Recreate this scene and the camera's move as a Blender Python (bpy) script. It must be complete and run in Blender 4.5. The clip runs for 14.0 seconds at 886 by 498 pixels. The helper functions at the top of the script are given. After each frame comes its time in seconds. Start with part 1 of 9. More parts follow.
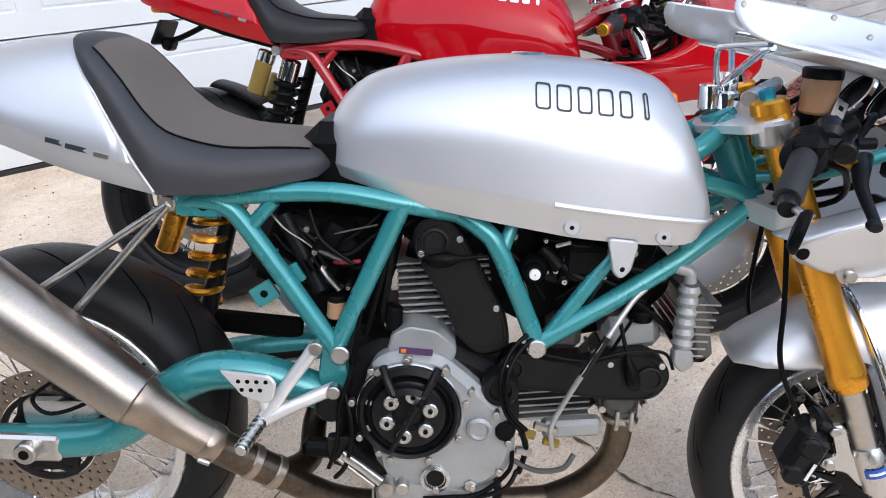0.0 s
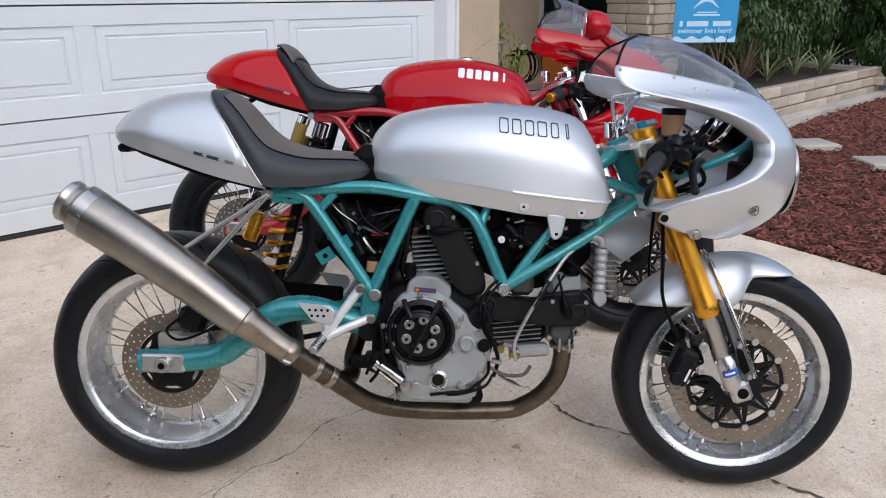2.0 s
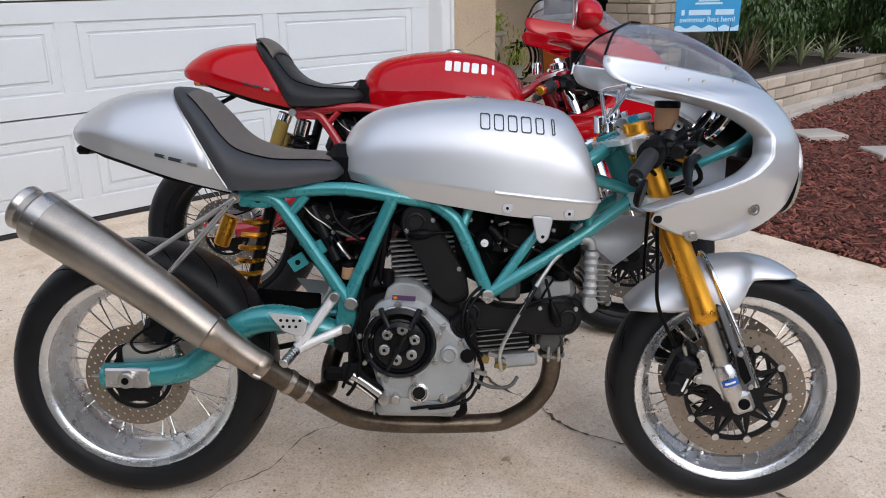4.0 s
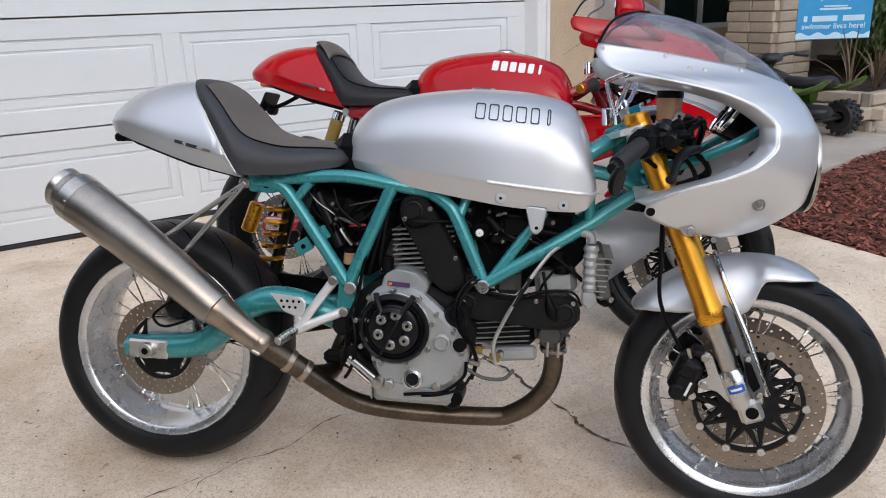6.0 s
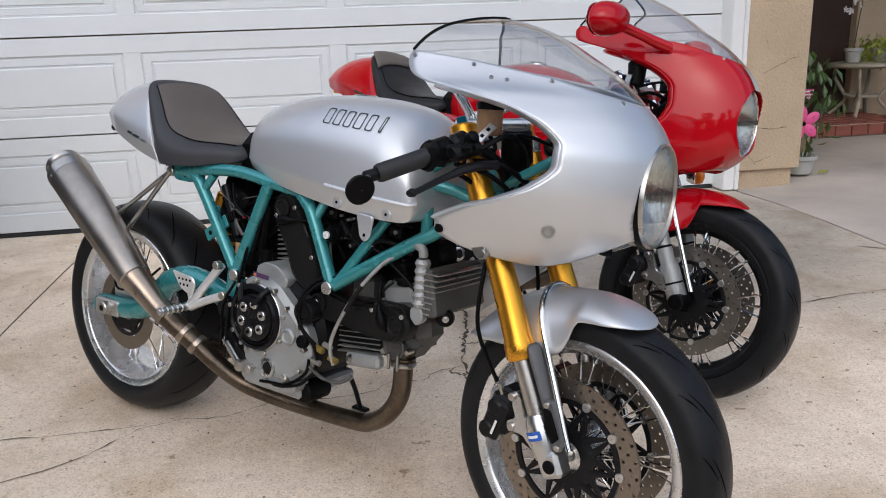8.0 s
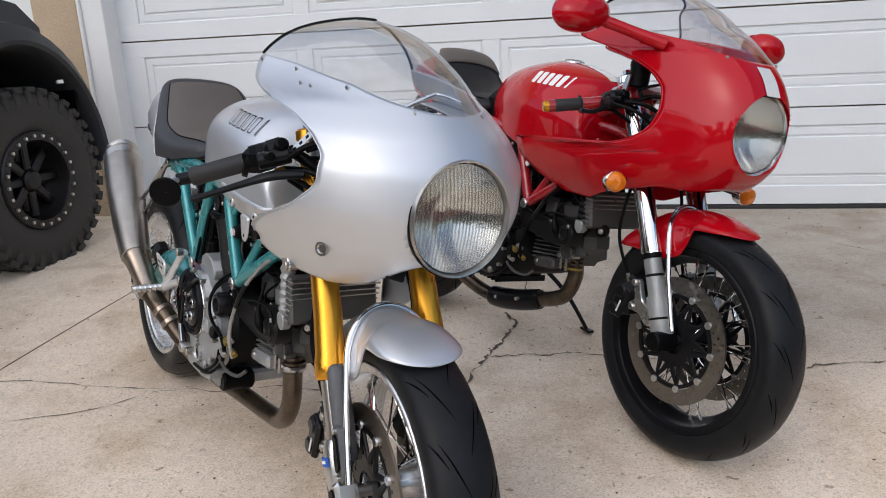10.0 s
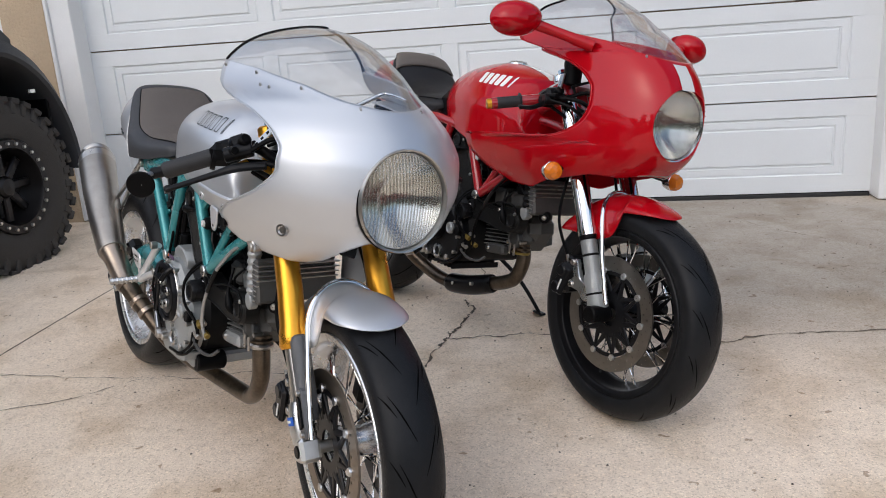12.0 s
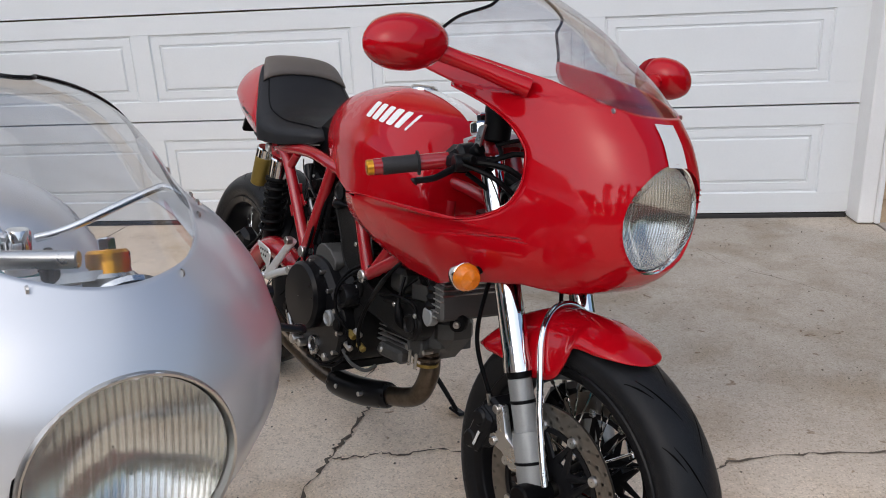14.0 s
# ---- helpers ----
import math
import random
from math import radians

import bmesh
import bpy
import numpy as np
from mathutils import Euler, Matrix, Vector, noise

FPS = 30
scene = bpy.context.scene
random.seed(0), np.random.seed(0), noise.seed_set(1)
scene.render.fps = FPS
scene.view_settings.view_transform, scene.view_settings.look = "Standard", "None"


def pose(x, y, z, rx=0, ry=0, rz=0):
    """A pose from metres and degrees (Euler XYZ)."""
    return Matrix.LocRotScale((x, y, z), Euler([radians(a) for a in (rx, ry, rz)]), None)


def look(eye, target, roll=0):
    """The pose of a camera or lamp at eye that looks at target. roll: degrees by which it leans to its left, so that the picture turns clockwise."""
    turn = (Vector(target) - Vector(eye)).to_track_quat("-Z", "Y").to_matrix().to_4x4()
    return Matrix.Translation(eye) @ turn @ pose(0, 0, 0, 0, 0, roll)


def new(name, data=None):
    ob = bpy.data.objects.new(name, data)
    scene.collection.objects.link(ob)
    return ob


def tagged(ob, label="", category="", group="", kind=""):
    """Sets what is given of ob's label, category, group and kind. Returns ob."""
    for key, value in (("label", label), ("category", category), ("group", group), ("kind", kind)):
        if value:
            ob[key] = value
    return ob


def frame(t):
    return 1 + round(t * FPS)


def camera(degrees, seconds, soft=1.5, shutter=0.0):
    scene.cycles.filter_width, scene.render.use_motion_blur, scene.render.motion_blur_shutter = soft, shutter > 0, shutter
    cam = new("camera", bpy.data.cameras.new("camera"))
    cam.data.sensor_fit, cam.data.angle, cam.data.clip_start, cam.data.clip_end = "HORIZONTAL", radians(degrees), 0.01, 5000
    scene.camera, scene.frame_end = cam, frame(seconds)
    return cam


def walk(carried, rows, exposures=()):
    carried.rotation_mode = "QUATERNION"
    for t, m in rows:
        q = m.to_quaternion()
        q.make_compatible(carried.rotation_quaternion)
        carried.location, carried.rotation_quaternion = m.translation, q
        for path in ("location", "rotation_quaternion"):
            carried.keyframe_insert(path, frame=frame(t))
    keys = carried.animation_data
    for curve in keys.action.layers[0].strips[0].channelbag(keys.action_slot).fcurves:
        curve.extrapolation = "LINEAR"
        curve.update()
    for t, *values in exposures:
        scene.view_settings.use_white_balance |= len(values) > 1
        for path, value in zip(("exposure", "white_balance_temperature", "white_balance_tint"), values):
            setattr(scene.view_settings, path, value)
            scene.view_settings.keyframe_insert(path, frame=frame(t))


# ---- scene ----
cam = camera(59.5, 14.0, soft=1.0)
PATH = [
    (0, (0.226, 0.436, 1.134), (1.413, 1.794, 0.272), -0.1),
    (0.5, (0.12, 0.246, 1.127), (1.342, 1.657, 0.408), -0.3),
    (1, (0.045, 0.04, 1.132), (1.265, 1.476, 0.46), -0.8),
    (1.5, (-0.113, -0.035, 1.143), (1.119, 1.394, 0.479), -1.1),
    (2, (-0.272, -0.058, 1.157), (1.016, 1.332, 0.518), 0.1),
    (2.5, (-0.303, -0.07, 1.154), (1.01, 1.305, 0.533), 0.6),
    (3, (-0.304, -0.056, 1.151), (1.01, 1.314, 0.521), 0.4),
    (3.2, (-0.289, -0.038, 1.152), (1.02, 1.335, 0.518), 0.2),
    (5.3, (0.023, -0.007, 1.095), (1.182, 1.478, 0.423), -1.5),
    (5.5, (0.021, -0.076, 1.086), (1.149, 1.438, 0.427), -1.5),
    (6, (0.071, -0.23, 1.084), (1.081, 1.386, 0.477), -1.9),
    (6.5, (0.258, -0.448, 1.075), (1.112, 1.272, 0.519), -2.3),
    (7, (0.472, -0.527, 1.044), (1.151, 1.272, 0.493), -2.0),
    (7.5, (0.746, -0.52, 1.035), (1.232, 1.341, 0.487), -1.7),
    (8, (1.045, -0.597, 1.026), (1.311, 1.31, 0.487), -2.1),
    (8.5, (1.342, -0.574, 1.015), (1.371, 1.355, 0.487), -2.1),
    (8.7, (1.445, -0.515, 1.011), (1.389, 1.413, 0.483), -1.6),
    (10.8, (2.029, -0.459, 1.008), (1.464, 1.386, 0.485), -4.5),
    (11, (2.02, -0.52, 1.012), (1.484, 1.336, 0.494), -4.4),
    (11.5, (2.015, -0.623, 1.014), (1.539, 1.251, 0.503), -4.1),
    (12, (2.03, -0.636, 1.005), (1.616, 1.249, 0.483), -4.0),
    (12.5, (2.066, -0.471, 1.013), (1.715, 1.422, 0.473), -3.8),
    (13, (2.126, -0.188, 1.053), (1.825, 1.705, 0.484), -3.5),
    (13.5, (2.121, 0.005, 1.086), (1.842, 1.893, 0.488), -3.2),
    (14, (2.027, 0.201, 1.118), (1.765, 2.082, 0.49), -2.6),
]
EXPOSURES = ((0.0, 0.52, 5900, 10), (0.6, 0.40, 5900, 10), (1.2, 0.24, 5850, 10), (2.4, 0.08, 5950, 10), (5.5, 0.08, 6100, 10), (8.5, 0.0, 6150, 10), (11.5, 0.04, 6200, 10), (13.0, -0.03, 6200, 10), (14.0, 0.0, 6200, 10))
walk(cam, [(t, look(eye, target, roll)) for t, eye, target, roll in PATH], EXPOSURES)

# ---- world and light: open shade late in the day, a bright hazy sky over the street ----
SUN_UP, SUN_AZ = 40.0, 200.0
world = bpy.data.worlds.new("world")
scene.world = world
world.use_nodes = True
wn = world.node_tree
sky = wn.nodes.new("ShaderNodeTexSky")
sky.sky_type, sky.sun_disc = "NISHITA", False
sky.sun_elevation, sky.sun_rotation = radians(SUN_UP), radians(SUN_AZ)
sky.air_density, sky.dust_density, sky.ozone_density = 1.0, 2.2, 1.2
wn.links.new(sky.outputs[0], wn.nodes["Background"].inputs[0])
wn.nodes["Background"].inputs[1].default_value = 0.15
sun_data = bpy.data.lights.new("sun", "SUN")
sun_data.energy, sun_data.angle, sun_data.color = 1.9, radians(140), (1.0, 0.96, 0.90)
sun = new("sun", sun_data)
sun.matrix_world = look((0, 0, 8), (-4 * math.sin(radians(SUN_AZ)) * math.cos(radians(SUN_UP)), -4 * math.cos(radians(SUN_AZ)) * math.cos(radians(SUN_UP)), 8 - 4 * math.sin(radians(SUN_UP))))


# ---- materials ----
def node(nt, kind, **values):
    n = nt.nodes.new(kind)
    for key, value in values.items():
        n.inputs[key.replace("_", " ")].default_value = value
    return n


def material(name, colour, rough=0.5, metal=0.0, vary=0.12, scale=6.0, fine=120.0, bump=0.0, bump_scale=200.0, coat=0.0, spec=0.5, rand=0.0, second=None, rough_vary=0.12, stretch=(1, 1, 1)):
    """A surface with colour varied at two scales, worn gloss and a fine relief, in object space metres."""
    m = bpy.data.materials.new(name)
    m.use_nodes = True
    nt = m.node_tree
    b = nt.nodes["Principled BSDF"]
    tc = nt.nodes.new("ShaderNodeTexCoord")
    mp = nt.nodes.new("ShaderNodeMapping")
    mp.inputs["Scale"].default_value = stretch
    nt.links.new(tc.outputs["Object"], mp.inputs["Vector"])
    big, small = node(nt, "ShaderNodeTexNoise", Scale=scale, Detail=5.0, Roughness=0.6), node(nt, "ShaderNodeTexNoise", Scale=fine, Detail=3.0)
    for n in (big, small):
        nt.links.new(mp.outputs[0], n.inputs["Vector"])
    add = nt.nodes.new("ShaderNodeMath")
    add.operation = "MULTIPLY_ADD"
    add.inputs[1].default_value = 0.35
    nt.links.new(small.outputs["Fac"], add.inputs[0])
    nt.links.new(big.outputs["Fac"], add.inputs[2])
    ramp = nt.nodes.new("ShaderNodeValToRGB")
    lo = [c * (1 - vary) for c in colour]
    hi = list(second) if second else [min(1.0, c * (1 + vary)) for c in colour]
    ramp.color_ramp.elements[0].position, ramp.color_ramp.elements[0].color = 0.42, (*lo, 1)
    ramp.color_ramp.elements[1].position, ramp.color_ramp.elements[1].color = 0.92, (*hi, 1)
    nt.links.new(add.outputs[0], ramp.inputs[0])
    out = ramp.outputs[0]
    if rand:
        info = nt.nodes.new("ShaderNodeObjectInfo")
        hsv = nt.nodes.new("ShaderNodeHueSaturation")
        rng = node(nt, "ShaderNodeMapRange")
        rng.inputs["To Min"].default_value, rng.inputs["To Max"].default_value = 1 - rand, 1 + rand
        nt.links.new(info.outputs["Random"], rng.inputs["Value"])
        nt.links.new(rng.outputs[0], hsv.inputs["Value"])
        nt.links.new(out, hsv.inputs["Color"])
        out = hsv.outputs[0]
    nt.links.new(out, b.inputs["Base Color"])
    rr = node(nt, "ShaderNodeMapRange")
    rr.inputs["From Min"].default_value, rr.inputs["From Max"].default_value = 0.3, 0.7
    rr.inputs["To Min"].default_value, rr.inputs["To Max"].default_value = max(0.02, rough * (1 - rough_vary)), min(1.0, rough * (1 + rough_vary))
    nt.links.new(big.outputs["Fac"], rr.inputs["Value"])
    nt.links.new(rr.outputs[0], b.inputs["Roughness"])
    b.inputs["Metallic"].default_value = metal
    b.inputs["Coat Weight"].default_value = coat
    b.inputs["Coat Roughness"].default_value = 0.025
    b.inputs["Specular IOR Level"].default_value = spec
    if bump:
        relief = node(nt, "ShaderNodeTexNoise", Scale=bump_scale, Detail=4.0, Roughness=0.65)
        nt.links.new(mp.outputs[0], relief.inputs["Vector"])
        bp = node(nt, "ShaderNodeBump", Strength=1.0, Distance=bump)
        nt.links.new(relief.outputs["Fac"], bp.inputs["Height"])
        nt.links.new(bp.outputs[0], b.inputs["Normal"])
    return m


def glass(name, tint, gloss=0.03, most=0.75, power=4.5, haze=0.0):
    """Thin clear sheet: it lets the view through and mirrors more towards grazing."""
    m = bpy.data.materials.new(name)
    m.use_nodes = True
    nt = m.node_tree
    nt.nodes.remove(nt.nodes["Principled BSDF"])
    t, g, f, x = nt.nodes.new("ShaderNodeBsdfTransparent"), nt.nodes.new("ShaderNodeBsdfGlossy"), nt.nodes.new("ShaderNodeLayerWeight"), nt.nodes.new("ShaderNodeMixShader")
    t.inputs[0].default_value, g.inputs["Roughness"].default_value, f.inputs[0].default_value = (*tint, 1), gloss, 0.5
    p = nt.nodes.new("ShaderNodeMath")
    p.operation, p.inputs[1].default_value = "POWER", power
    r = nt.nodes.new("ShaderNodeMapRange")
    r.inputs["To Min"].default_value, r.inputs["To Max"].default_value = 0.05, most
    nt.links.new(f.outputs["Facing"], p.inputs[0])
    nt.links.new(p.outputs[0], r.inputs["Value"])
    nt.links.new(r.outputs[0], x.inputs[0])
    nt.links.new(t.outputs[0], x.inputs[1])
    nt.links.new(g.outputs[0], x.inputs[2])
    last = x.outputs[0]
    if haze:
        # fine scratches and dust that scatter a little light
        d, y, n = nt.nodes.new("ShaderNodeBsdfTranslucent"), nt.nodes.new("ShaderNodeMixShader"), node(nt, "ShaderNodeTexNoise", Scale=9.0, Detail=6.0)
        d.inputs[0].default_value = (0.9, 0.9, 0.9, 1)
        h = nt.nodes.new("ShaderNodeMapRange")
        h.inputs["From Min"].default_value, h.inputs["From Max"].default_value = 0.3, 0.7
        h.inputs["To Min"].default_value, h.inputs["To Max"].default_value = haze * 0.6, haze * 1.4
        nt.links.new(n.outputs["Fac"], h.inputs["Value"])
        nt.links.new(h.outputs[0], y.inputs[0])
        nt.links.new(last, y.inputs[1])
        nt.links.new(d.outputs[0], y.inputs[2])
        last = y.outputs[0]
    nt.links.new(last, nt.nodes["Material Output"].inputs[0])
    return m


def concrete(name, colour):
    """Old broom-finished concrete: cloudy tone, brown stains, worn patches, exposed sand grains and one patch of
    painted shade.
    """
    m = material(name, colour, 0.88, vary=0.0, bump=0.0025, bump_scale=170, spec=0.3)
    nt = m.node_tree
    b = nt.nodes["Principled BSDF"]
    tc = nt.nodes.new("ShaderNodeTexCoord")
    out = nt.nodes.new("ShaderNodeRGB")
    out.outputs[0].default_value = (*colour, 1)
    last = out.outputs[0]
    # scale, distortion, detail, low and high of the ramp, tone there
    for sc, dist, det, lo, hi, tone, much in (
        (0.7, 0.3, 6, 0.36, 0.62, (0.76, 0.735, 0.71), 0.65),
        (3.2, 0.35, 8, 0.46, 0.66, (0.78, 0.73, 0.66), 0.9),
        (11.0, 0.2, 8, 0.54, 0.72, (1.08, 1.08, 1.07), 0.8),
        (48.0, 0.0, 6, 0.46, 0.66, (0.86, 0.84, 0.815), 0.7),
        (150.0, 0.0, 2, 0.54, 0.64, (0.64, 0.61, 0.57), 0.7),
        (190.0, 0.0, 2, 0.57, 0.66, (1.32, 1.32, 1.31), 0.7),
        (23.0, 0.3, 2, 0.69, 0.73, (0.55, 0.47, 0.40), 0.9),
    ):
        n = node(nt, "ShaderNodeTexNoise", Scale=sc, Detail=float(det), Roughness=0.62, Distortion=dist)
        nt.links.new(tc.outputs["Object"], n.inputs["Vector"])
        r = node(nt, "ShaderNodeMapRange")
        r.inputs["From Min"].default_value, r.inputs["From Max"].default_value, r.inputs["To Max"].default_value = lo, hi, much
        nt.links.new(n.outputs["Fac"], r.inputs["Value"])
        mix = nt.nodes.new("ShaderNodeMix")
        mix.data_type, mix.blend_type = "RGBA", "MULTIPLY"
        mix.inputs[7].default_value = (*tone, 1)
        nt.links.new(r.outputs[0], mix.inputs[0])
        nt.links.new(last, mix.inputs[6])
        last = mix.outputs[2]
    # a broad bluish-dark patch on the walk side of the drive: painted house shade
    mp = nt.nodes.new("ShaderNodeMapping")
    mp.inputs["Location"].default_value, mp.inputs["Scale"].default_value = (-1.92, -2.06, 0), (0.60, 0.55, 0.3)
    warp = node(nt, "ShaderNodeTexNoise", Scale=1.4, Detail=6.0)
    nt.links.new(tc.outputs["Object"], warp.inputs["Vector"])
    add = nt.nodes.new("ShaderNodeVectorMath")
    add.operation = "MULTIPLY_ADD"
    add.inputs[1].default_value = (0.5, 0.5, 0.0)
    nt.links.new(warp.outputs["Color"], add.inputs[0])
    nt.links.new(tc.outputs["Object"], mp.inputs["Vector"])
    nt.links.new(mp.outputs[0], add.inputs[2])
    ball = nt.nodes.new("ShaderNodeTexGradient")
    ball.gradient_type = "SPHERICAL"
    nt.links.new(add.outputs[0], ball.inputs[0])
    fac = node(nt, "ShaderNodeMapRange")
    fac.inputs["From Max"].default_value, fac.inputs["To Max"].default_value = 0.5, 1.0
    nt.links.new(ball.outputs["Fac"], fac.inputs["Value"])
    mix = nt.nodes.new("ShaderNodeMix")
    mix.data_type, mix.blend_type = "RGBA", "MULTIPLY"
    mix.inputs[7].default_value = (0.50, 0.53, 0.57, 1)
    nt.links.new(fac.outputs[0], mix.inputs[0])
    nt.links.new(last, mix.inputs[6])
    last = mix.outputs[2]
    nt.links.new(last, b.inputs["Base Color"])
    return m


CONCRETE = concrete("concrete", (0.922, 0.784, 0.625))
DARK_JOINT = material("joint", (0.12, 0.095, 0.07), 0.95, bump=0.002)
PORCH = material("porch_concrete", (0.45, 0.40, 0.345), 0.85, vary=0.28, scale=1.3, fine=220, bump=0.002)
DOOR_WHITE = material("garage_paint", (0.72, 0.745, 0.755), 0.45, vary=0.035, scale=2.0, fine=90, bump=0.0006, bump_scale=500)
TRIM_WHITE = material("trim_paint", (0.76, 0.76, 0.75), 0.5, vary=0.05, scale=3.0, bump=0.0008, bump_scale=300)
RUBBER_SEAL = material("door_seal", (0.02, 0.02, 0.02), 0.7)
STUCCO = material("stucco", (0.52, 0.40, 0.27), 0.9, vary=0.14, scale=2.5, fine=60, bump=0.012, bump_scale=55)
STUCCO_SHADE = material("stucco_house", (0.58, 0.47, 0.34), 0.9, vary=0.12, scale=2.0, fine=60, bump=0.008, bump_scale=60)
BRICK = material("slump_block", (0.50, 0.42, 0.33), 0.9, vary=0.15, scale=9, fine=80, bump=0.004, bump_scale=70, rand=0.14)
MORTAR = material("mortar", (0.34, 0.29, 0.235), 0.95, vary=0.15, bump=0.004, bump_scale=90)
RED_BRICK = material("red_tile", (0.22, 0.07, 0.05), 0.7, vary=0.2, scale=12, bump=0.002, rand=0.2)
MULCH = material("mulch", (0.15, 0.045, 0.03), 0.95, vary=0.45, scale=22, fine=160, bump=0.03, bump_scale=45, second=(0.30, 0.11, 0.07))
SOIL = material("soil", (0.05, 0.035, 0.025), 0.95, vary=0.3, scale=15, bump=0.01)
LEAF = material("leaf", (0.028, 0.062, 0.014), 0.4, vary=0.5, scale=9, second=(0.085, 0.15, 0.035), spec=0.5)
LEAF_LIGHT = material("leaf_light", (0.30, 0.36, 0.05), 0.5, vary=0.3, scale=10)
FAR_LEAF = material("far_leaf", (0.04, 0.06, 0.025), 0.8, vary=0.5, scale=2)
STEM = material("stem", (0.10, 0.08, 0.05), 0.8, vary=0.3)
SIGN_BLUE = material("sign_blue", (0.05, 0.32, 0.62), 0.4, vary=0.06)
SIGN_PALE = material("sign_pale", (0.55, 0.75, 0.86), 0.4, vary=0.05)
GREY_POT = material("grey_pot", (0.40, 0.40, 0.38), 0.5, vary=0.1)
TERRACOTTA = material("pot_tan", (0.36, 0.26, 0.17), 0.7, vary=0.15)
PINK = material("pink_paint", (0.72, 0.10, 0.28), 0.4, vary=0.1)
WOOD_DARK = material("dark_wood", (0.045, 0.025, 0.018), 0.5, vary=0.3, scale=6, stretch=(6, 6, 0.6))
GLASS_DARK = material("window_glass", (0.015, 0.03, 0.03), 0.08, vary=0.1, spec=0.8)
TOY_GREEN = material("toy_green", (0.085, 0.155, 0.022), 0.35, vary=0.12)
TOY_BLACK = material("toy_black", (0.02, 0.02, 0.022), 0.5, vary=0.2, bump=0.001)
ORANGE_PLASTIC = material("orange_plastic", (0.66, 0.20, 0.03), 0.5, vary=0.12)
TEAL_CLOTH = material("teal_cloth", (0.02, 0.16, 0.17), 0.8, vary=0.3, scale=14, bump=0.004)
TRUCK_BODY = material("truck_paint", (0.022, 0.024, 0.027), 0.4, vary=0.15, spec=0.5)
TRUCK_FLARE = material("truck_plastic", (0.026, 0.027, 0.030), 0.6, vary=0.25, scale=8, bump=0.001)
TRUCK_TYRE = material("truck_rubber", (0.040, 0.036, 0.032), 0.85, vary=0.3, scale=10, bump=0.002)
TRUCK_RIM = material("truck_rim", (0.02, 0.018, 0.018), 0.35, metal=0.6, vary=0.2)

SILVER = material("silver_paint", (0.655, 0.672, 0.695), 0.43, metal=0.68, vary=0.03, scale=2, fine=1200, coat=0.55)
RED = material("red_paint", (0.44, 0.0015, 0.007), 0.28, vary=0.03, scale=2, coat=0.8, spec=0.03)
STRIPE = material("stripe_white", (0.78, 0.76, 0.70), 0.25, vary=0.03, coat=1.0)
TEAL = material("teal_paint", (0.045, 0.275, 0.29), 0.28, metal=0.3, vary=0.08, scale=9, fine=500, coat=0.5)
RED_FRAME = material("red_frame", (0.34, 0.008, 0.014), 0.25, vary=0.08, coat=0.7)
TYRE = material("tyre_rubber", (0.0125, 0.013, 0.0142), 0.36, spec=0.17, vary=0.25, scale=14, fine=300, bump=0.0006, bump_scale=500)
GROOVE = material("tyre_groove", (0.002, 0.002, 0.002), 0.9, spec=0.05)
ALLOY = material("brushed_alloy", (0.62, 0.62, 0.61), 0.28, metal=1.0, vary=0.08, scale=12, fine=400)
FIN = material("fin_alloy", (0.42, 0.42, 0.41), 0.45, metal=0.7, vary=0.25, scale=20)
COVER_GREY = material("belt_cover_plastic", (0.0095, 0.0093, 0.0092), 0.36, spec=0.2, vary=0.15, scale=18, bump=0.0004, bump_scale=700)
HEAD_GREY = material("grey_casting", (0.085, 0.083, 0.078), 0.5, metal=0.35, vary=0.2, scale=16, fine=300, bump=0.0005, bump_scale=700)
CAST = material("cast_alloy", (0.35, 0.36, 0.355), 0.42, metal=0.4, vary=0.12, scale=14, fine=300, bump=0.0005, bump_scale=700)
RIM_ALLOY = material("rim_alloy", (0.78, 0.785, 0.79), 0.27, metal=0.9, vary=0.08, scale=14, fine=300)
YOKE_ALLOY = material("satin_alloy", (0.74, 0.74, 0.73), 0.36, metal=0.55, vary=0.08, scale=12, fine=400)
CHROME = material("chrome", (0.80, 0.80, 0.80), 0.06, metal=1.0, vary=0.03)
STEEL = material("steel", (0.50, 0.48, 0.45), 0.3, metal=1.0, vary=0.12, scale=20)
DARK_DISC = material("dark_disc_steel", (0.27, 0.25, 0.225), 0.36, metal=1.0, vary=0.12, scale=30, fine=600)
DISC = material("disc_steel", (0.30, 0.255, 0.21), 0.4, metal=1.0, vary=0.1, scale=30, fine=600)
GOLD = material("gold_anodised", (0.76, 0.36, 0.035), 0.28, metal=0.9, vary=0.06, scale=10)
MUFFLER = material("brushed_muffler", (0.37, 0.335, 0.295), 0.37, metal=1.0, vary=0.2, scale=7, fine=350, second=(0.50, 0.465, 0.42), stretch=(1, 1, 1))
HEADER = material("heat_tinted_pipe", (0.075, 0.057, 0.044), 0.34, metal=0.9, vary=0.35, scale=9, second=(0.17, 0.135, 0.10))
BLACK = material("black_plastic", (0.003, 0.003, 0.0034), 0.38, spec=0.10, vary=0.25, scale=20, bump=0.0003, bump_scale=600)
BLACK_METAL = material("black_metal", (0.008, 0.008, 0.009), 0.3, spec=0.18, vary=0.2)
ENGINE_DARK = material("engine_dark", (0.0075, 0.0075, 0.0078), 0.45, vary=0.35, scale=16, spec=0.14)
BRONZE = material("bronze_tinted_steel", (0.36, 0.30, 0.245), 0.30, metal=0.9, vary=0.25, scale=14, fine=300)
GUARD_GREY = material("guard_plastic", (0.095, 0.097, 0.101), 0.42, vary=0.12, scale=14, bump=0.0004, bump_scale=800)
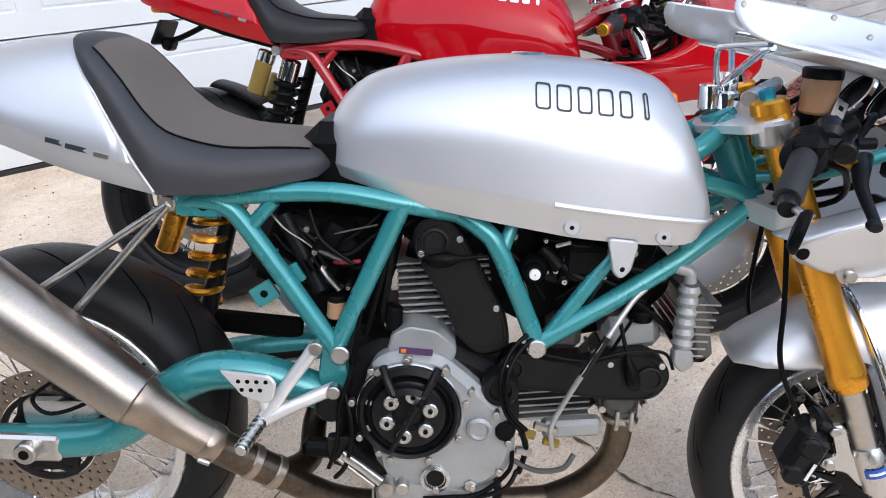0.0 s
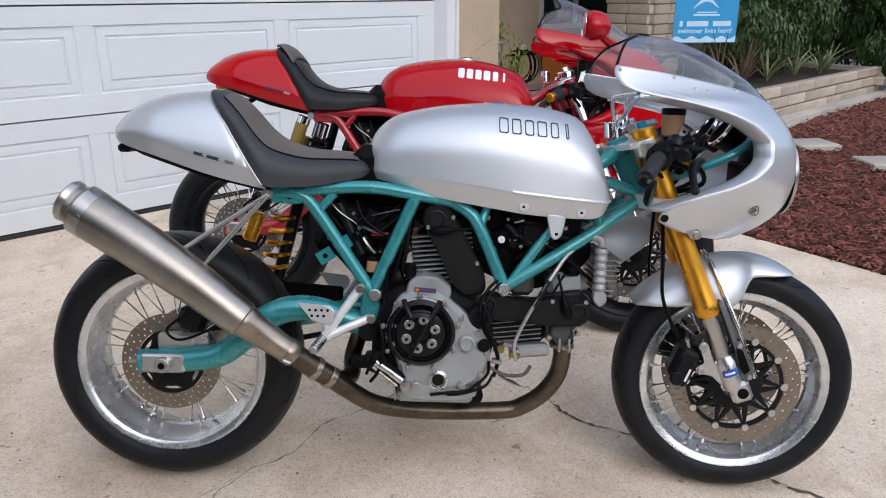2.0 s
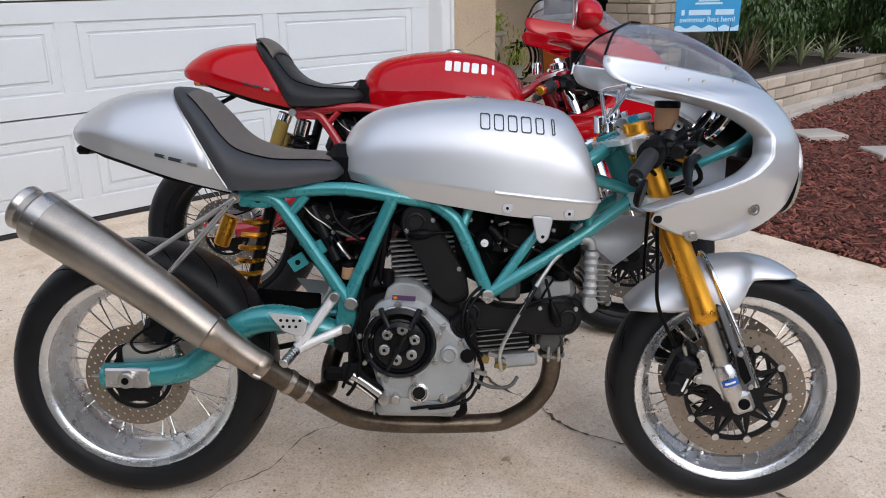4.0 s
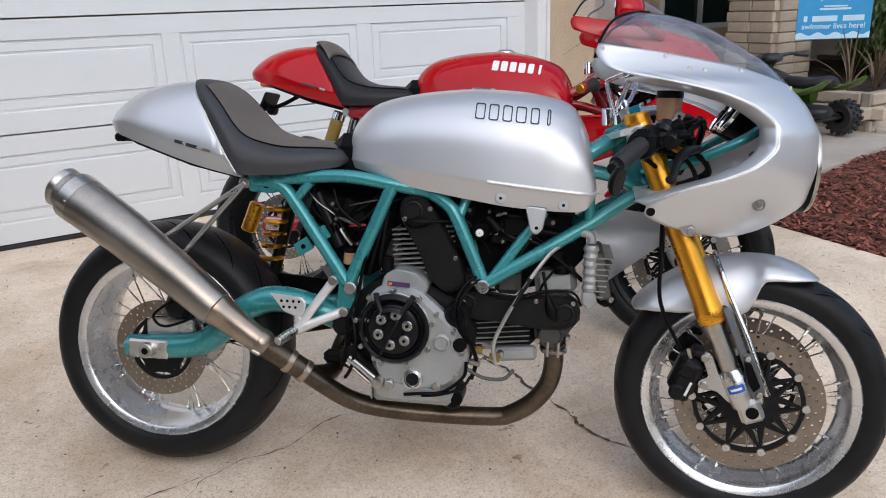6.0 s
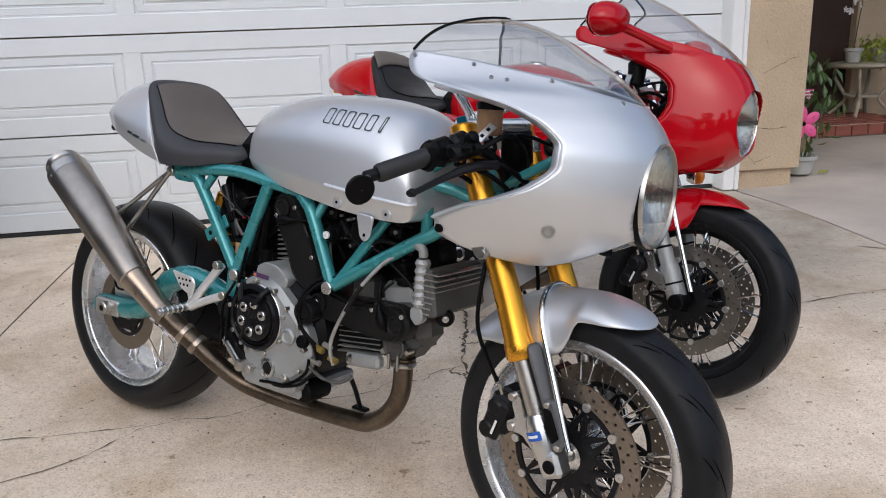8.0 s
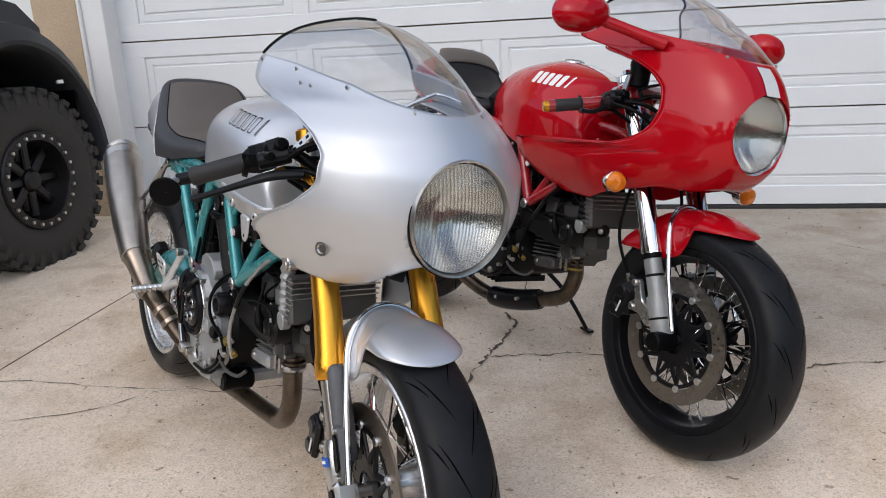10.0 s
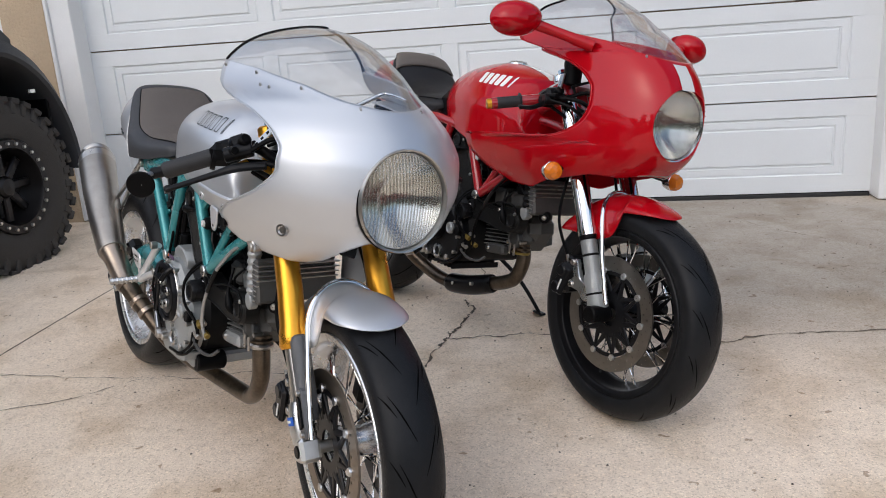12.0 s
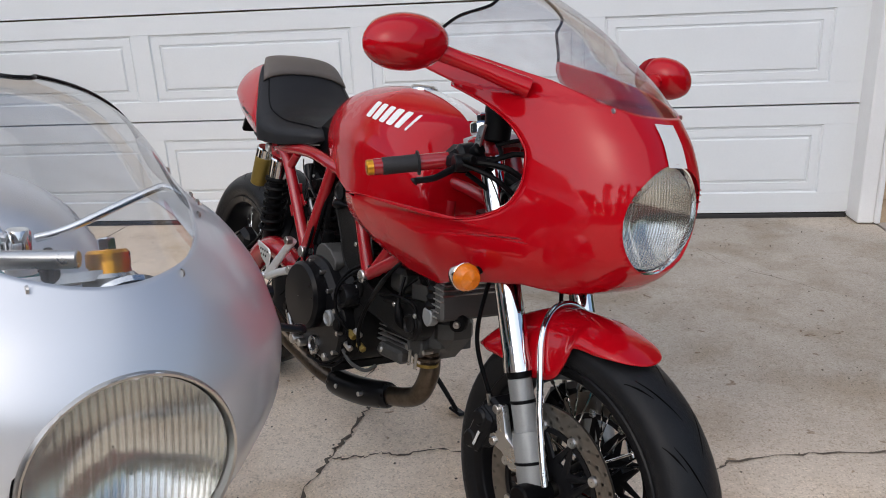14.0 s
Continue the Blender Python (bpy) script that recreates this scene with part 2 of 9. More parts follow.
SEAT_SIDE = material("seat_vinyl", (0.034, 0.035, 0.039), 0.5, vary=0.12, scale=10, bump=0.0006, bump_scale=900)
SEAT_TOP = material("seat_top_vinyl", (0.122, 0.103, 0.087), 0.52, vary=0.1, scale=10, bump=0.0008, bump_scale=800)
SEAT_BLACK = material("seat_black_vinyl", (0.012, 0.012, 0.0135), 0.42, spec=0.3, vary=0.12, bump=0.0006, bump_scale=900)
RUBBER = material("grip_rubber", (0.016, 0.016, 0.017), 0.6, vary=0.15, bump=0.001, bump_scale=400)
SCREEN = glass("clear_screen", (0.93, 0.94, 0.95), 0.05, 0.9, 2.3, haze=0.12)
LENS = material("lamp_lens", (0.97, 0.97, 0.96), 0.02, vary=0.0)
LENS.node_tree.nodes["Principled BSDF"].inputs["Transmission Weight"].default_value = 1.0
LENS.node_tree.nodes["Principled BSDF"].inputs["IOR"].default_value = 1.45
LENS_FACE = glass("lamp_lens_face", (0.90, 0.90, 0.885), 0.05, 0.9, 2.0)
AMBER = material("amber_lens", (0.75, 0.20, 0.01), 0.15, vary=0.15, scale=60, coat=0.5)
AMBER_FLUID = material("amber_reservoir", (0.34, 0.20, 0.11), 0.25, vary=0.15)
DULL_GOLD = material("dull_gold", (0.30, 0.21, 0.05), 0.4, metal=0.6, vary=0.15)
REFLECTOR = material("reflector", (0.80, 0.80, 0.78), 0.17, metal=1.0, vary=0.03)
INK = material("dark_ink", (0.02, 0.035, 0.035), 0.4)
WHITE_INK = material("white_ink", (0.80, 0.79, 0.76), 0.4)
BLUE_INK = material("blue_sticker", (0.02, 0.10, 0.45), 0.4)


# ---- mesh helpers ----
def mesh_of(name, verts, faces, mat, sharp=38):
    me = bpy.data.meshes.new(name)
    me.from_pydata([tuple(v) for v in verts], [], faces)
    me.validate()
    me.polygons.foreach_set("use_smooth", [True] * len(me.polygons))
    me.set_sharp_from_angle(angle=radians(sharp))
    if mat:
        me.materials.append(mat)
    return me


class Shape:
    """Vertices and faces gathered for one mesh."""

    def __init__(self):
        self.v, self.f = [], []

    def add(self, verts, faces, m=None):
        n = len(self.v)
        self.v += [tuple(m @ Vector(p)) if m else tuple(p) for p in verts]
        self.f += [tuple(n + i for i in f) for f in faces]
        return self



def grid(rows, closed_u=False, closed_v=False, cap=False, s=None, m=None):
    """Quads over rows of points; closed_u joins each row's ends, cap closes the first and last rows."""
    s = s or Shape()
    nr, nc = len(rows), len(rows[0])
    verts = [p for row in rows for p in row]
    faces = []
    for i in range(nr if closed_v else nr - 1):
        for j in range(nc if closed_u else nc - 1):
            a, b = i, (i + 1) % nr
            c, d = j, (j + 1) % nc
            faces.append((a * nc + c, a * nc + d, b * nc + d, b * nc + c))
    if cap:
        faces += [tuple(reversed(range(nc))), tuple(range((nr - 1) * nc, nr * nc))]
    return s.add(verts, faces, m)


def smooth_path(points, steps=6):
    """Points along a Catmull-Rom curve; each point may carry a radius as a fourth number."""
    p = [Vector(q) for q in points]
    if len(p) < 3:
        return [points[0], points[-1]]
    out = []
    for i in range(len(p) - 1):
        a, b, c, d = p[max(i - 1, 0)], p[i], p[i + 1], p[min(i + 2, len(p) - 1)]
        for k in range(steps):
            t = k / steps
            out.append(0.5 * (2 * b + (c - a) * t + (2 * a - 5 * b + 4 * c - d) * t * t + (3 * b - a - 3 * c + d) * t**3))
    return [tuple(q) for q in out] + [points[-1]]


def tube(points, radius=0.01, sides=12, s=None, smooth=True, squash=1.0, cap=True):
    """A round bar along the points (x, y, z) or (x, y, z, radius)."""
    pts = [(*q[:3], q[3] if len(q) > 3 else radius) for q in points]
    pts = smooth_path(pts) if smooth and len(pts) > 2 else pts
    rows, side = [], None
    for i, q in enumerate(pts):
        a, b = Vector(pts[max(i - 1, 0)][:3]), Vector(pts[min(i + 1, len(pts) - 1)][:3])
        way = (b - a).normalized()
        if side is None:
            side = way.cross((0, 1, 0)) if abs(way.y) < 0.9 else way.cross((1, 0, 0))
        side = (side - way * side.dot(way)).normalized()
        other = way.cross(side)
        rows.append([Vector(q[:3]) + q[3] * (math.cos(2 * math.pi * k / sides) * side + squash * math.sin(2 * math.pi * k / sides) * other) for k in range(sides)])
    return grid(rows, closed_u=True, cap=cap, s=s)


def lathe(profile, sides=48, s=None, m=None, closed=False, start=0.0, sweep=1.0):
    """Turns (radius, y) points about the y axis."""
    n = sides if sweep == 1.0 else sides + 1
    rows = [[(r * math.cos(start + 2 * math.pi * sweep * k / sides), y, r * math.sin(start + 2 * math.pi * sweep * k / sides)) for r, y in profile] for k in range(n)]
    return grid(rows, closed_u=closed, closed_v=sweep == 1.0, s=s, m=m)


def cyl(a, b, r, r2=None, sides=20, s=None, bevel=0.0):
    """A rod from a to b with eased ends."""
    a, b, r2 = Vector(a), Vector(b), r if r2 is None else r2
    e = min(bevel or min(r, r2) * 0.15, (b - a).length * 0.3)
    w = (b - a).normalized()
    return tube([(*a, r - e), (*(a + w * e), r), (*(b - w * e), r2), (*b, r2 - e)], sides=sides, s=s, smooth=False)


def block(size, at=(0, 0, 0), bevel=0.004, s=None, m=None, turn=(0, 0, 0)):
    """A box with chamfered edges, about at."""
    hx, hy, hz = (d / 2 for d in size)
    e = min(bevel, hx * 0.8, hy * 0.8, hz * 0.8)
    pm = pose(*at, *turn)
    pm = m @ pm if m else pm
    verts, index = [], {}
    for sx in (-1, 1):
        for sy in (-1, 1):
            for sz in (-1, 1):
                for axis in range(3):
                    p = [sx * (hx - e), sy * (hy - e), sz * (hz - e)]
                    p[axis] += (sx, sy, sz)[axis] * e
                    index[(sx, sy, sz, axis)] = len(verts)
                    verts.append(p)
    faces = []
    for axis in range(3):
        o, q = [k for k in range(3) if k != axis]
        for sgn in (-1, 1):
            ring = []
            for u, v in ((-1, -1), (1, -1), (1, 1), (-1, 1)):
                c = [0, 0, 0]
                c[axis], c[o], c[q] = sgn, u, v
                ring.append(index[(*c, axis)])
            faces.append(tuple(ring if (sgn > 0) == (axis != 1) else reversed(ring)))
        for u in (-1, 1):
            for v in (-1, 1):
                c0, c1 = [0, 0, 0], [0, 0, 0]
                c0[axis], c0[o], c0[q] = -1, u, v
                c1[axis], c1[o], c1[q] = 1, u, v
                f = (index[(*c0, o)], index[(*c1, o)], index[(*c1, q)], index[(*c0, q)])
                faces.append(f if (u * v > 0) == (axis != 1) else tuple(reversed(f)))
    for sx in (-1, 1):
        for sy in (-1, 1):
            for sz in (-1, 1):
                f = tuple(index[(sx, sy, sz, k)] for k in range(3))
                faces.append(f if sx * sy * sz > 0 else tuple(reversed(f)))
    return (s or Shape()).add(verts, faces, pm)


def plate(outline, y0, y1, s=None, bevel=0.003, m=None):
    """A plate with the outline (x, z), from y0 (outer face, eased) to y1."""
    n = len(outline)
    cx, cz = sum(p[0] for p in outline) / n, sum(p[1] for p in outline) / n
    def ring(y, k):
        out = []
        for i, (x, z) in enumerate(outline):
            d = math.hypot(x - cx, z - cz) or 1
            out.append((x - (x - cx) / d * k, y, z - (z - cz) / d * k))
        return out
    d = 1 if y1 > y0 else -1
    rows = [ring(y0, bevel), ring(y0 + d * bevel, 0), ring(y1, 0)]
    return grid(rows, closed_u=True, cap=True, s=s, m=m)


def rounded(points, r=0.01, steps=4):
    """An outline with its corners rounded."""
    out, n = [], len(points)
    for i in range(n):
        a, b, c = (Vector(points[(i + k) % n]) for k in (-1, 0, 1))
        k1, k2 = min(r, (a - b).length * 0.45), min(r, (c - b).length * 0.45)
        p, q = b + (a - b).normalized() * k1, b + (c - b).normalized() * k2
        for t in range(steps + 1):
            t /= steps
            out.append(tuple((1 - t) ** 2 * p + 2 * t * (1 - t) * b + t * t * q))
    return out


def put(name, shape, mat, parent=None, label="", m=None, sharp=38):
    ob = new(name, shape if isinstance(shape, bpy.types.Mesh) else mesh_of(name, shape.v, shape.f, mat, sharp))
    if parent:
        ob.parent = parent
    if m:
        ob.matrix_basis = m
    return tagged(ob, label)


def solid(ob, thickness, offset=-1):
    mod = ob.modifiers.new("thickness", "SOLIDIFY")
    mod.thickness, mod.offset = thickness, offset
    return ob


def holder(name, m, label, category, group="", kind=""):
    ob = new(name)
    ob.empty_display_size = 0.1
    ob.matrix_basis = m
    return tagged(ob, label, category, group, kind)


def lerp(table, x):
    """Straight-line reading of a table of (x, value)."""
    if x <= table[0][0]:
        return table[0][1]
    for (a, u), (b, v) in zip(table, table[1:]):
        if x <= b:
            return u + (v - u) * (x - a) / (b - a)
    return table[-1][1]


def curve(table, x):
    """Smooth reading of a table of (x, value)."""
    xs = [t[0] for t in table]
    if x <= xs[0]:
        return table[0][1]
    if x >= xs[-1]:
        return table[-1][1]
    i = max(k for k in range(len(xs) - 1) if xs[k] <= x)
    def slope(k):
        if k == 0 or k == len(table) - 1:
            a, b = (0, 1) if k == 0 else (k - 1, k)
            return (table[b][1] - table[a][1]) / (xs[b] - xs[a])
        l, r = (table[k][1] - table[k - 1][1]) / (xs[k] - xs[k - 1]), (table[k + 1][1] - table[k][1]) / (xs[k + 1] - xs[k])
        return 0 if l * r <= 0 else 2 * l * r / (l + r)
    h = xs[i + 1] - xs[i]
    t = (x - xs[i]) / h
    return (2 * t**3 - 3 * t * t + 1) * table[i][1] + (t**3 - 2 * t * t + t) * h * slope(i) + (3 * t * t - 2 * t**3) * table[i + 1][1] + (t**3 - t * t) * h * slope(i + 1)


def ground_z(y):
    """The driveway falls away from the garage, steeper towards the street."""
    return -0.009 * (4.05 - y) ** 2 if y > 0.3 and y < 4.05 else (0.0 if y >= 4.05 else -0.1266 - 0.0675 * (0.3 - y) if y > -9 else -0.754)


# ---- ground ----
def sheet(name, xs, ys, height, mat, label, category, kind="structure"):
    rows = [[(x, y, height(x, y)) for x in xs] for y in ys]
    ob = put(name, grid(rows), mat, None, label, sharp=180)
    return tagged(ob, "", category, "", kind)


def spread(a, b, n):
    return [a + (b - a) * i / (n - 1) for i in range(n)]


far_steps = [-400, -120, -60, -30, -14]
sheet("ground", far_steps + spread(-9, 30, 14) + [60, 120, 400], [-400, -120, -60, -30, -14] + spread(-9, 8, 60) + [14, 30, 60, 120, 400], lambda x, y: ground_z(y) - 0.06, SOIL, "bare brown earth round the house and street", "ground")
sheet("road", [-200, -40, 0, 40, 200], [-22, -9.2], lambda x, y: ground_z(-9.2) - 0.02, material("asphalt", (0.05, 0.05, 0.052), 0.9, vary=0.2, scale=1.5, bump=0.004), "grey asphalt street beyond the driveway", "road")

JOINT_X = -0.25


def drive_z(x, y):
    """The slab sinks a little where it meets the garage sill."""
    return ground_z(y) - 0.024 * min(1.0, max(0.0, (y - 3.3) / 0.6))


drive_y = spread(-9, 4.16, 90)
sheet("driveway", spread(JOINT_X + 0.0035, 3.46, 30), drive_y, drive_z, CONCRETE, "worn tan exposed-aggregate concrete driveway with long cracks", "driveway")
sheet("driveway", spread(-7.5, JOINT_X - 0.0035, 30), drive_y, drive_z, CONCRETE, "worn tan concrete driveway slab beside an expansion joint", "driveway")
sheet("driveway_joint", [JOINT_X - 0.007, JOINT_X + 0.007], drive_y, lambda x, y: drive_z(x, y) - 0.006, DARK_JOINT, "dark expansion joint between two concrete slabs", "joint")


def walk_edge(x):
    """The line between the mulch bed and the concrete walk to the porch."""
    return lerp(((3.4, 2.3), (4.84, 2.6), (7.2, 2.97), (10.2, 3.1), (16, 3.1)), x)


WALK_X = 3.604
rows = [[(x, walk_edge(x) + (4.16 - walk_edge(x)) * k / 13, drive_z(x, walk_edge(x) + (4.16 - walk_edge(x)) * k / 13)) for x in spread(3.46, WALK_X - 0.010, 6)] for k in range(14)]
tagged(put("driveway", grid(rows), CONCRETE, None, "stained concrete edge of the driveway beside the porch walk", sharp=180), "", "driveway", "", "structure")
sheet("driveway_joint", [WALK_X - 0.012, WALK_X + 0.002], spread(2.34, 4.16, 14), lambda x, y: drive_z(x, y) - 0.006, DARK_JOINT, "dark joint between the driveway and the walk", "joint")


def walk_sheet():
    rows = []
    for k in range(12):
        rows.append([(x, walk_edge(x) + (6.45 - walk_edge(x)) * k / 11, (ground_z(walk_edge(x)) * max(0, 1 - k / 5) if k < 5 else 0) + 0.012) for x in spread(WALK_X, 14, 36)])
    # level with the drive along the joint, rising gently to the porch
    near = lambda x: min(1.0, max(0.0, (x - WALK_X) / 0.9)) ** 1.5
    rows = [[(x, y, (drive_z(x, y) + 0.002) * (1 - near(x)) + z * near(x)) for x, y, z in row] for row in rows]
    low = [[(x, y, z - 0.05) for x, y, z in rows[0]]]
    rows = [[(row[0][0], row[0][1], row[0][2] - 0.09)] + row for row in low + rows]
    return grid(rows)


tagged(put("walkway", walk_sheet(), PORCH, None, "grey concrete walk leading to the front porch"), "", "walkway", "", "structure")


def mulch_sheet():
    rows = []
    for k in range(70):
        row = []
        for x in spread(3.455, 14, 110):
            y = walk_edge(x) - 0.004 - (walk_edge(x) + 5) * (k / 69) ** 1.5
            row.append((x, y, ground_z(y) - 0.012 + 0.028 * noise.noise((x * 7, y * 7, 0)) + 0.02 * noise.noise((x * 21, y * 21, 3))))
        rows.append(row)
    return grid(rows)


tagged(put("mulch_bed", mulch_sheet(), MULCH, None, "bed of shredded red-brown bark mulch beside the driveway", sharp=180), "", "mulch", "", "stuff")


def mulch_chips():
    s, rng = Shape(), random.Random(4)
    for _ in range(15000):
        x = 3.47 + 6.5 * rng.random() ** 1.6
        y = walk_edge(x) - 0.03 - 3.4 * rng.random()
        l, w, h = rng.uniform(0.015, 0.06), rng.uniform(0.006, 0.016), rng.uniform(0.003, 0.009)
        m = pose(x, y, ground_z(y) + rng.uniform(-0.002, 0.022), rng.uniform(-30, 30), rng.uniform(-30, 30), rng.uniform(0, 360))
        v = [(sx * l, sy * w, sz * h) for sx in (-0.5, 0.5) for sy in (-0.5, 0.5) for sz in (-0.5, 0.5)]
        s.add(v, [(0, 1, 3, 2), (4, 6, 7, 5), (0, 4, 5, 1), (2, 3, 7, 6), (0, 2, 6, 4), (1, 5, 7, 3)], m)
    return s


def chip_material():
    m = material("bark_chip", (0.115, 0.038, 0.026), 0.9, vary=0.35, scale=30, bump=0.002)
    nt = m.node_tree
    geo, hsv, rng = nt.nodes.new("ShaderNodeNewGeometry"), nt.nodes.new("ShaderNodeHueSaturation"), nt.nodes.new("ShaderNodeMapRange")
    rng.inputs["To Min"].default_value, rng.inputs["To Max"].default_value = 0.3, 2.9
    nt.links.new(geo.outputs["Random Per Island"], rng.inputs["Value"])
    nt.links.new(rng.outputs[0], hsv.inputs["Value"])
    b = nt.nodes["Principled BSDF"]
    nt.links.new(b.inputs["Base Color"].links[0].from_socket, hsv.inputs["Color"])
    nt.links.new(hsv.outputs[0], b.inputs["Base Color"])
    return m


tagged(put("bark_chips", mulch_chips(), chip_material(), None, "loose shredded red bark chips on the bed", sharp=20), "", "bark chips", "", "stuff")

# Two pavers and a low edge in the mulch
for x, y, a in ((5.96, 2.41, -36), (5.78, 1.80, -40)):
    tagged(put("stepping_stone", block((0.34, 0.30, 0.05), bevel=0.008), PORCH, None, "flat grey concrete stepping stone in red mulch", pose(x, y, ground_z(y) + 0.012, 0, 0, a)), "", "paver", "stones in the mulch")


# Cracks: thin ragged gaps in the slab
def crack(points, width, seed):
    rng, rows = random.Random(seed), []
    pts = smooth_path([(x, y, 0, 1) for x, y in points], 6)
    for i, (x, y, _, _) in enumerate(pts):
        a, b = pts[max(i - 1, 0)], pts[min(i + 1, len(pts) - 1)]
        d = Vector((b[0] - a[0], b[1] - a[1])).normalized()
        w = width * rng.uniform(0.12, 1.0) ** 1.3 * (0.3 if i in (0, len(pts) - 1) else 1)
        x, y = x + rng.uniform(-0.0075, 0.0075), y + rng.uniform(-0.005, 0.005)
        rows.append([(x - d.y * w, y + d.x * w, ground_z(y) + 0.0025), (x + d.y * w, y - d.x * w, ground_z(y) + 0.0025)])
    return grid(rows)


CRACKS = (
    ([(1.46, 2.31), (1.47, 2.27), (1.52, 2.2), (1.5, 2.13), (1.49, 2.04), (1.47, 1.98), (1.46, 1.92), (1.45, 1.86), (1.43, 1.78), (1.43, 1.7), (1.42, 1.66), (1.44, 1.58), (1.43, 1.47), (1.43, 1.29), (1.41, 1.21), (1.43, 1.12), (1.47, 1.03), (1.53, 0.8), (1.59, 0.65), (1.61, 0.58), (1.66, 0.4), (1.7, 0.1)], 0.008),
    ([(1.46, 1.92), (1.5, 1.92), (1.52, 1.93), (1.55, 1.93), (1.59, 1.95), (1.65, 1.94), (1.72, 1.97), (1.81, 1.97), (2.1, 1.95), (2.42, 1.92), (2.49, 1.96), (2.64, 2.0), (2.83, 2.02), (3.1, 2.06), (3.45, 2.08)], 0.005),
    ([(1.42, 1.75), (1.39, 1.745), (1.35, 1.735), (1.31, 1.71), (1.29, 1.68), (1.23, 1.68), (1.18, 1.68), (1.1, 1.63), (0.96, 1.62), (0.81, 1.63), (0.67, 1.57), (0.55, 1.58), (0.39, 1.56), (0.05, 1.56), (-0.12, 1.56), (-0.24, 1.52)], 0.0028),
    ([(1.39, 1.745), (1.375, 1.715), (1.41, 1.695), (1.43, 1.70)], 0.005),
    ([(1.46, 2.31), (1.5, 2.6), (1.42, 2.9), (1.46, 3.3)], 0.003),
    ([(2.68, 3.56), (2.8, 3.34), (2.97, 3.16), (3.22, 2.92), (3.44, 2.7)], 0.002),
    ([(3.46, 2.62), (3.6, 2.54), (3.86, 2.56)], 0.006),
    ([(0.55, 1.58), (0.43, 1.54), (0.3, 1.42), (0.05, 1.3)], 0.003),
)
for k, (line, width) in enumerate(CRACKS):
    tagged(put("crack", crack(line, width, k), DARK_JOINT, None, "dark ragged crack running through the concrete slab"), "", "crack", "", "structure")


def pebbles():
    s, rng = Shape(), random.Random(9)
    for _ in range(700):
        x, y = rng.uniform(-0.6, 3.4), rng.uniform(-0.6, 3.9)
        r = rng.uniform(0.002, 0.0045)
        s.add([(r, 0, 0), (0, r, 0), (-r, 0, 0), (0, -r, 0), (0, 0, r * 0.7), (0, 0, -r)], [(0, 1, 4), (1, 2, 4), (2, 3, 4), (3, 0, 4), (1, 0, 5), (2, 1, 5), (3, 2, 5), (0, 3, 5)], pose(x, y, ground_z(y) + 0.001, 0, 0, rng.uniform(0, 90)))
    return s


tagged(put("grit", pebbles(), DARK_JOINT, None, "scattered dark grit and specks on the concrete"), "", "grit", "", "stuff")

# ---- garage ----
before_garage = set(scene.collection.objects)
DOOR_Y, DOOR_L, DOOR_R, DOOR_TOP = 4.10, -1.25, 3.505, 2.16
door = holder("door_1", pose(0, DOOR_Y, 0), "closed white sectional garage door with raised panels", "garage door", kind="structure")


def raised_panel(w, h):
    """A moulded field: a recessed groove, a sloping margin and a raised middle."""
    steps = ((-0.001, 0.001), (0.004, 0.011), (0.012, 0.011), (0.015, 0.006), (0.050, 0.004), (0.053, 0.011), (0.061, 0.011), (0.067, 0.001), (0.08, 0.0))
    rows = [[(-w / 2 + o, y, -h / 2 + o), (w / 2 - o, y, -h / 2 + o), (w / 2 - o, y, h / 2 - o), (-w / 2 + o, y, h / 2 - o)] for o, y in steps]
    return grid(rows, closed_u=True, s=Shape().add(rows[-1], [(0, 1, 2, 3)]))


SECTION, PANEL_W, PANEL_H, PITCH = 0.5365, 1.046, 0.334, 1.137
panel_mesh = mesh_of("panel", *(lambda s: (s.v, s.f))(raised_panel(PANEL_W, PANEL_H)), DOOR_WHITE, 20)
half = (SECTION - 0.008) / 2
first = -1.103 + PANEL_W / 2 - (DOOR_L + DOOR_R) / 2
rails = Shape()
block((DOOR_R - DOOR_L, 0.030, 2 * half), (0, 0.0325, 0), 0.003, rails)
lift = 0.0035
block((DOOR_R - DOOR_L, 0.0180, half - PANEL_H / 2 + lift), (0, 0.0090, -half + (half - PANEL_H / 2 + lift) / 2), 0.0015, rails)
block((DOOR_R - DOOR_L, 0.0180, half - PANEL_H / 2 - lift), (0, 0.0090, half - (half - PANEL_H / 2 - lift) / 2), 0.0015, rails)
stiles = [-(DOOR_R - DOOR_L) / 2] + [first + PITCH * k + e * PANEL_W / 2 for k in range(4) for e in (-1, 1)] + [(DOOR_R - DOOR_L) / 2]
for u, v in zip(stiles[::2], stiles[1::2]):
    block((v - u, 0.0178, PANEL_H), ((u + v) / 2, 0.0091, lift), 0.0, rails)
section_mesh = mesh_of("door_section", rails.v, rails.f, DOOR_WHITE)
for row in range(4):
    z = 0.012 + SECTION * (row + 0.5)
    section = put("door_section", section_mesh, None, door, "", pose((DOOR_L + DOOR_R) / 2, 0.0, z))
    for col in range(4):
        put("panel", panel_mesh, None, section, "", pose(first + PITCH * col, 0.0, lift))
put("bottom_seal", block((DOOR_R - DOOR_L, 0.03, 0.026), (0, 0, 0), 0.005), RUBBER_SEAL, door, "black rubber bottom seal", pose((DOOR_L + DOOR_R) / 2, 0.014, -0.003))


def wall(name, x0, x1, y0, y1, z0, z1, mat, label):
    return tagged(put(name, block((x1 - x0, y1 - y0, z1 - z0), ((x0 + x1) / 2, (y0 + y1) / 2, (z0 + z1) / 2), 0.006), mat, None, label), "", "wall", "", "structure")


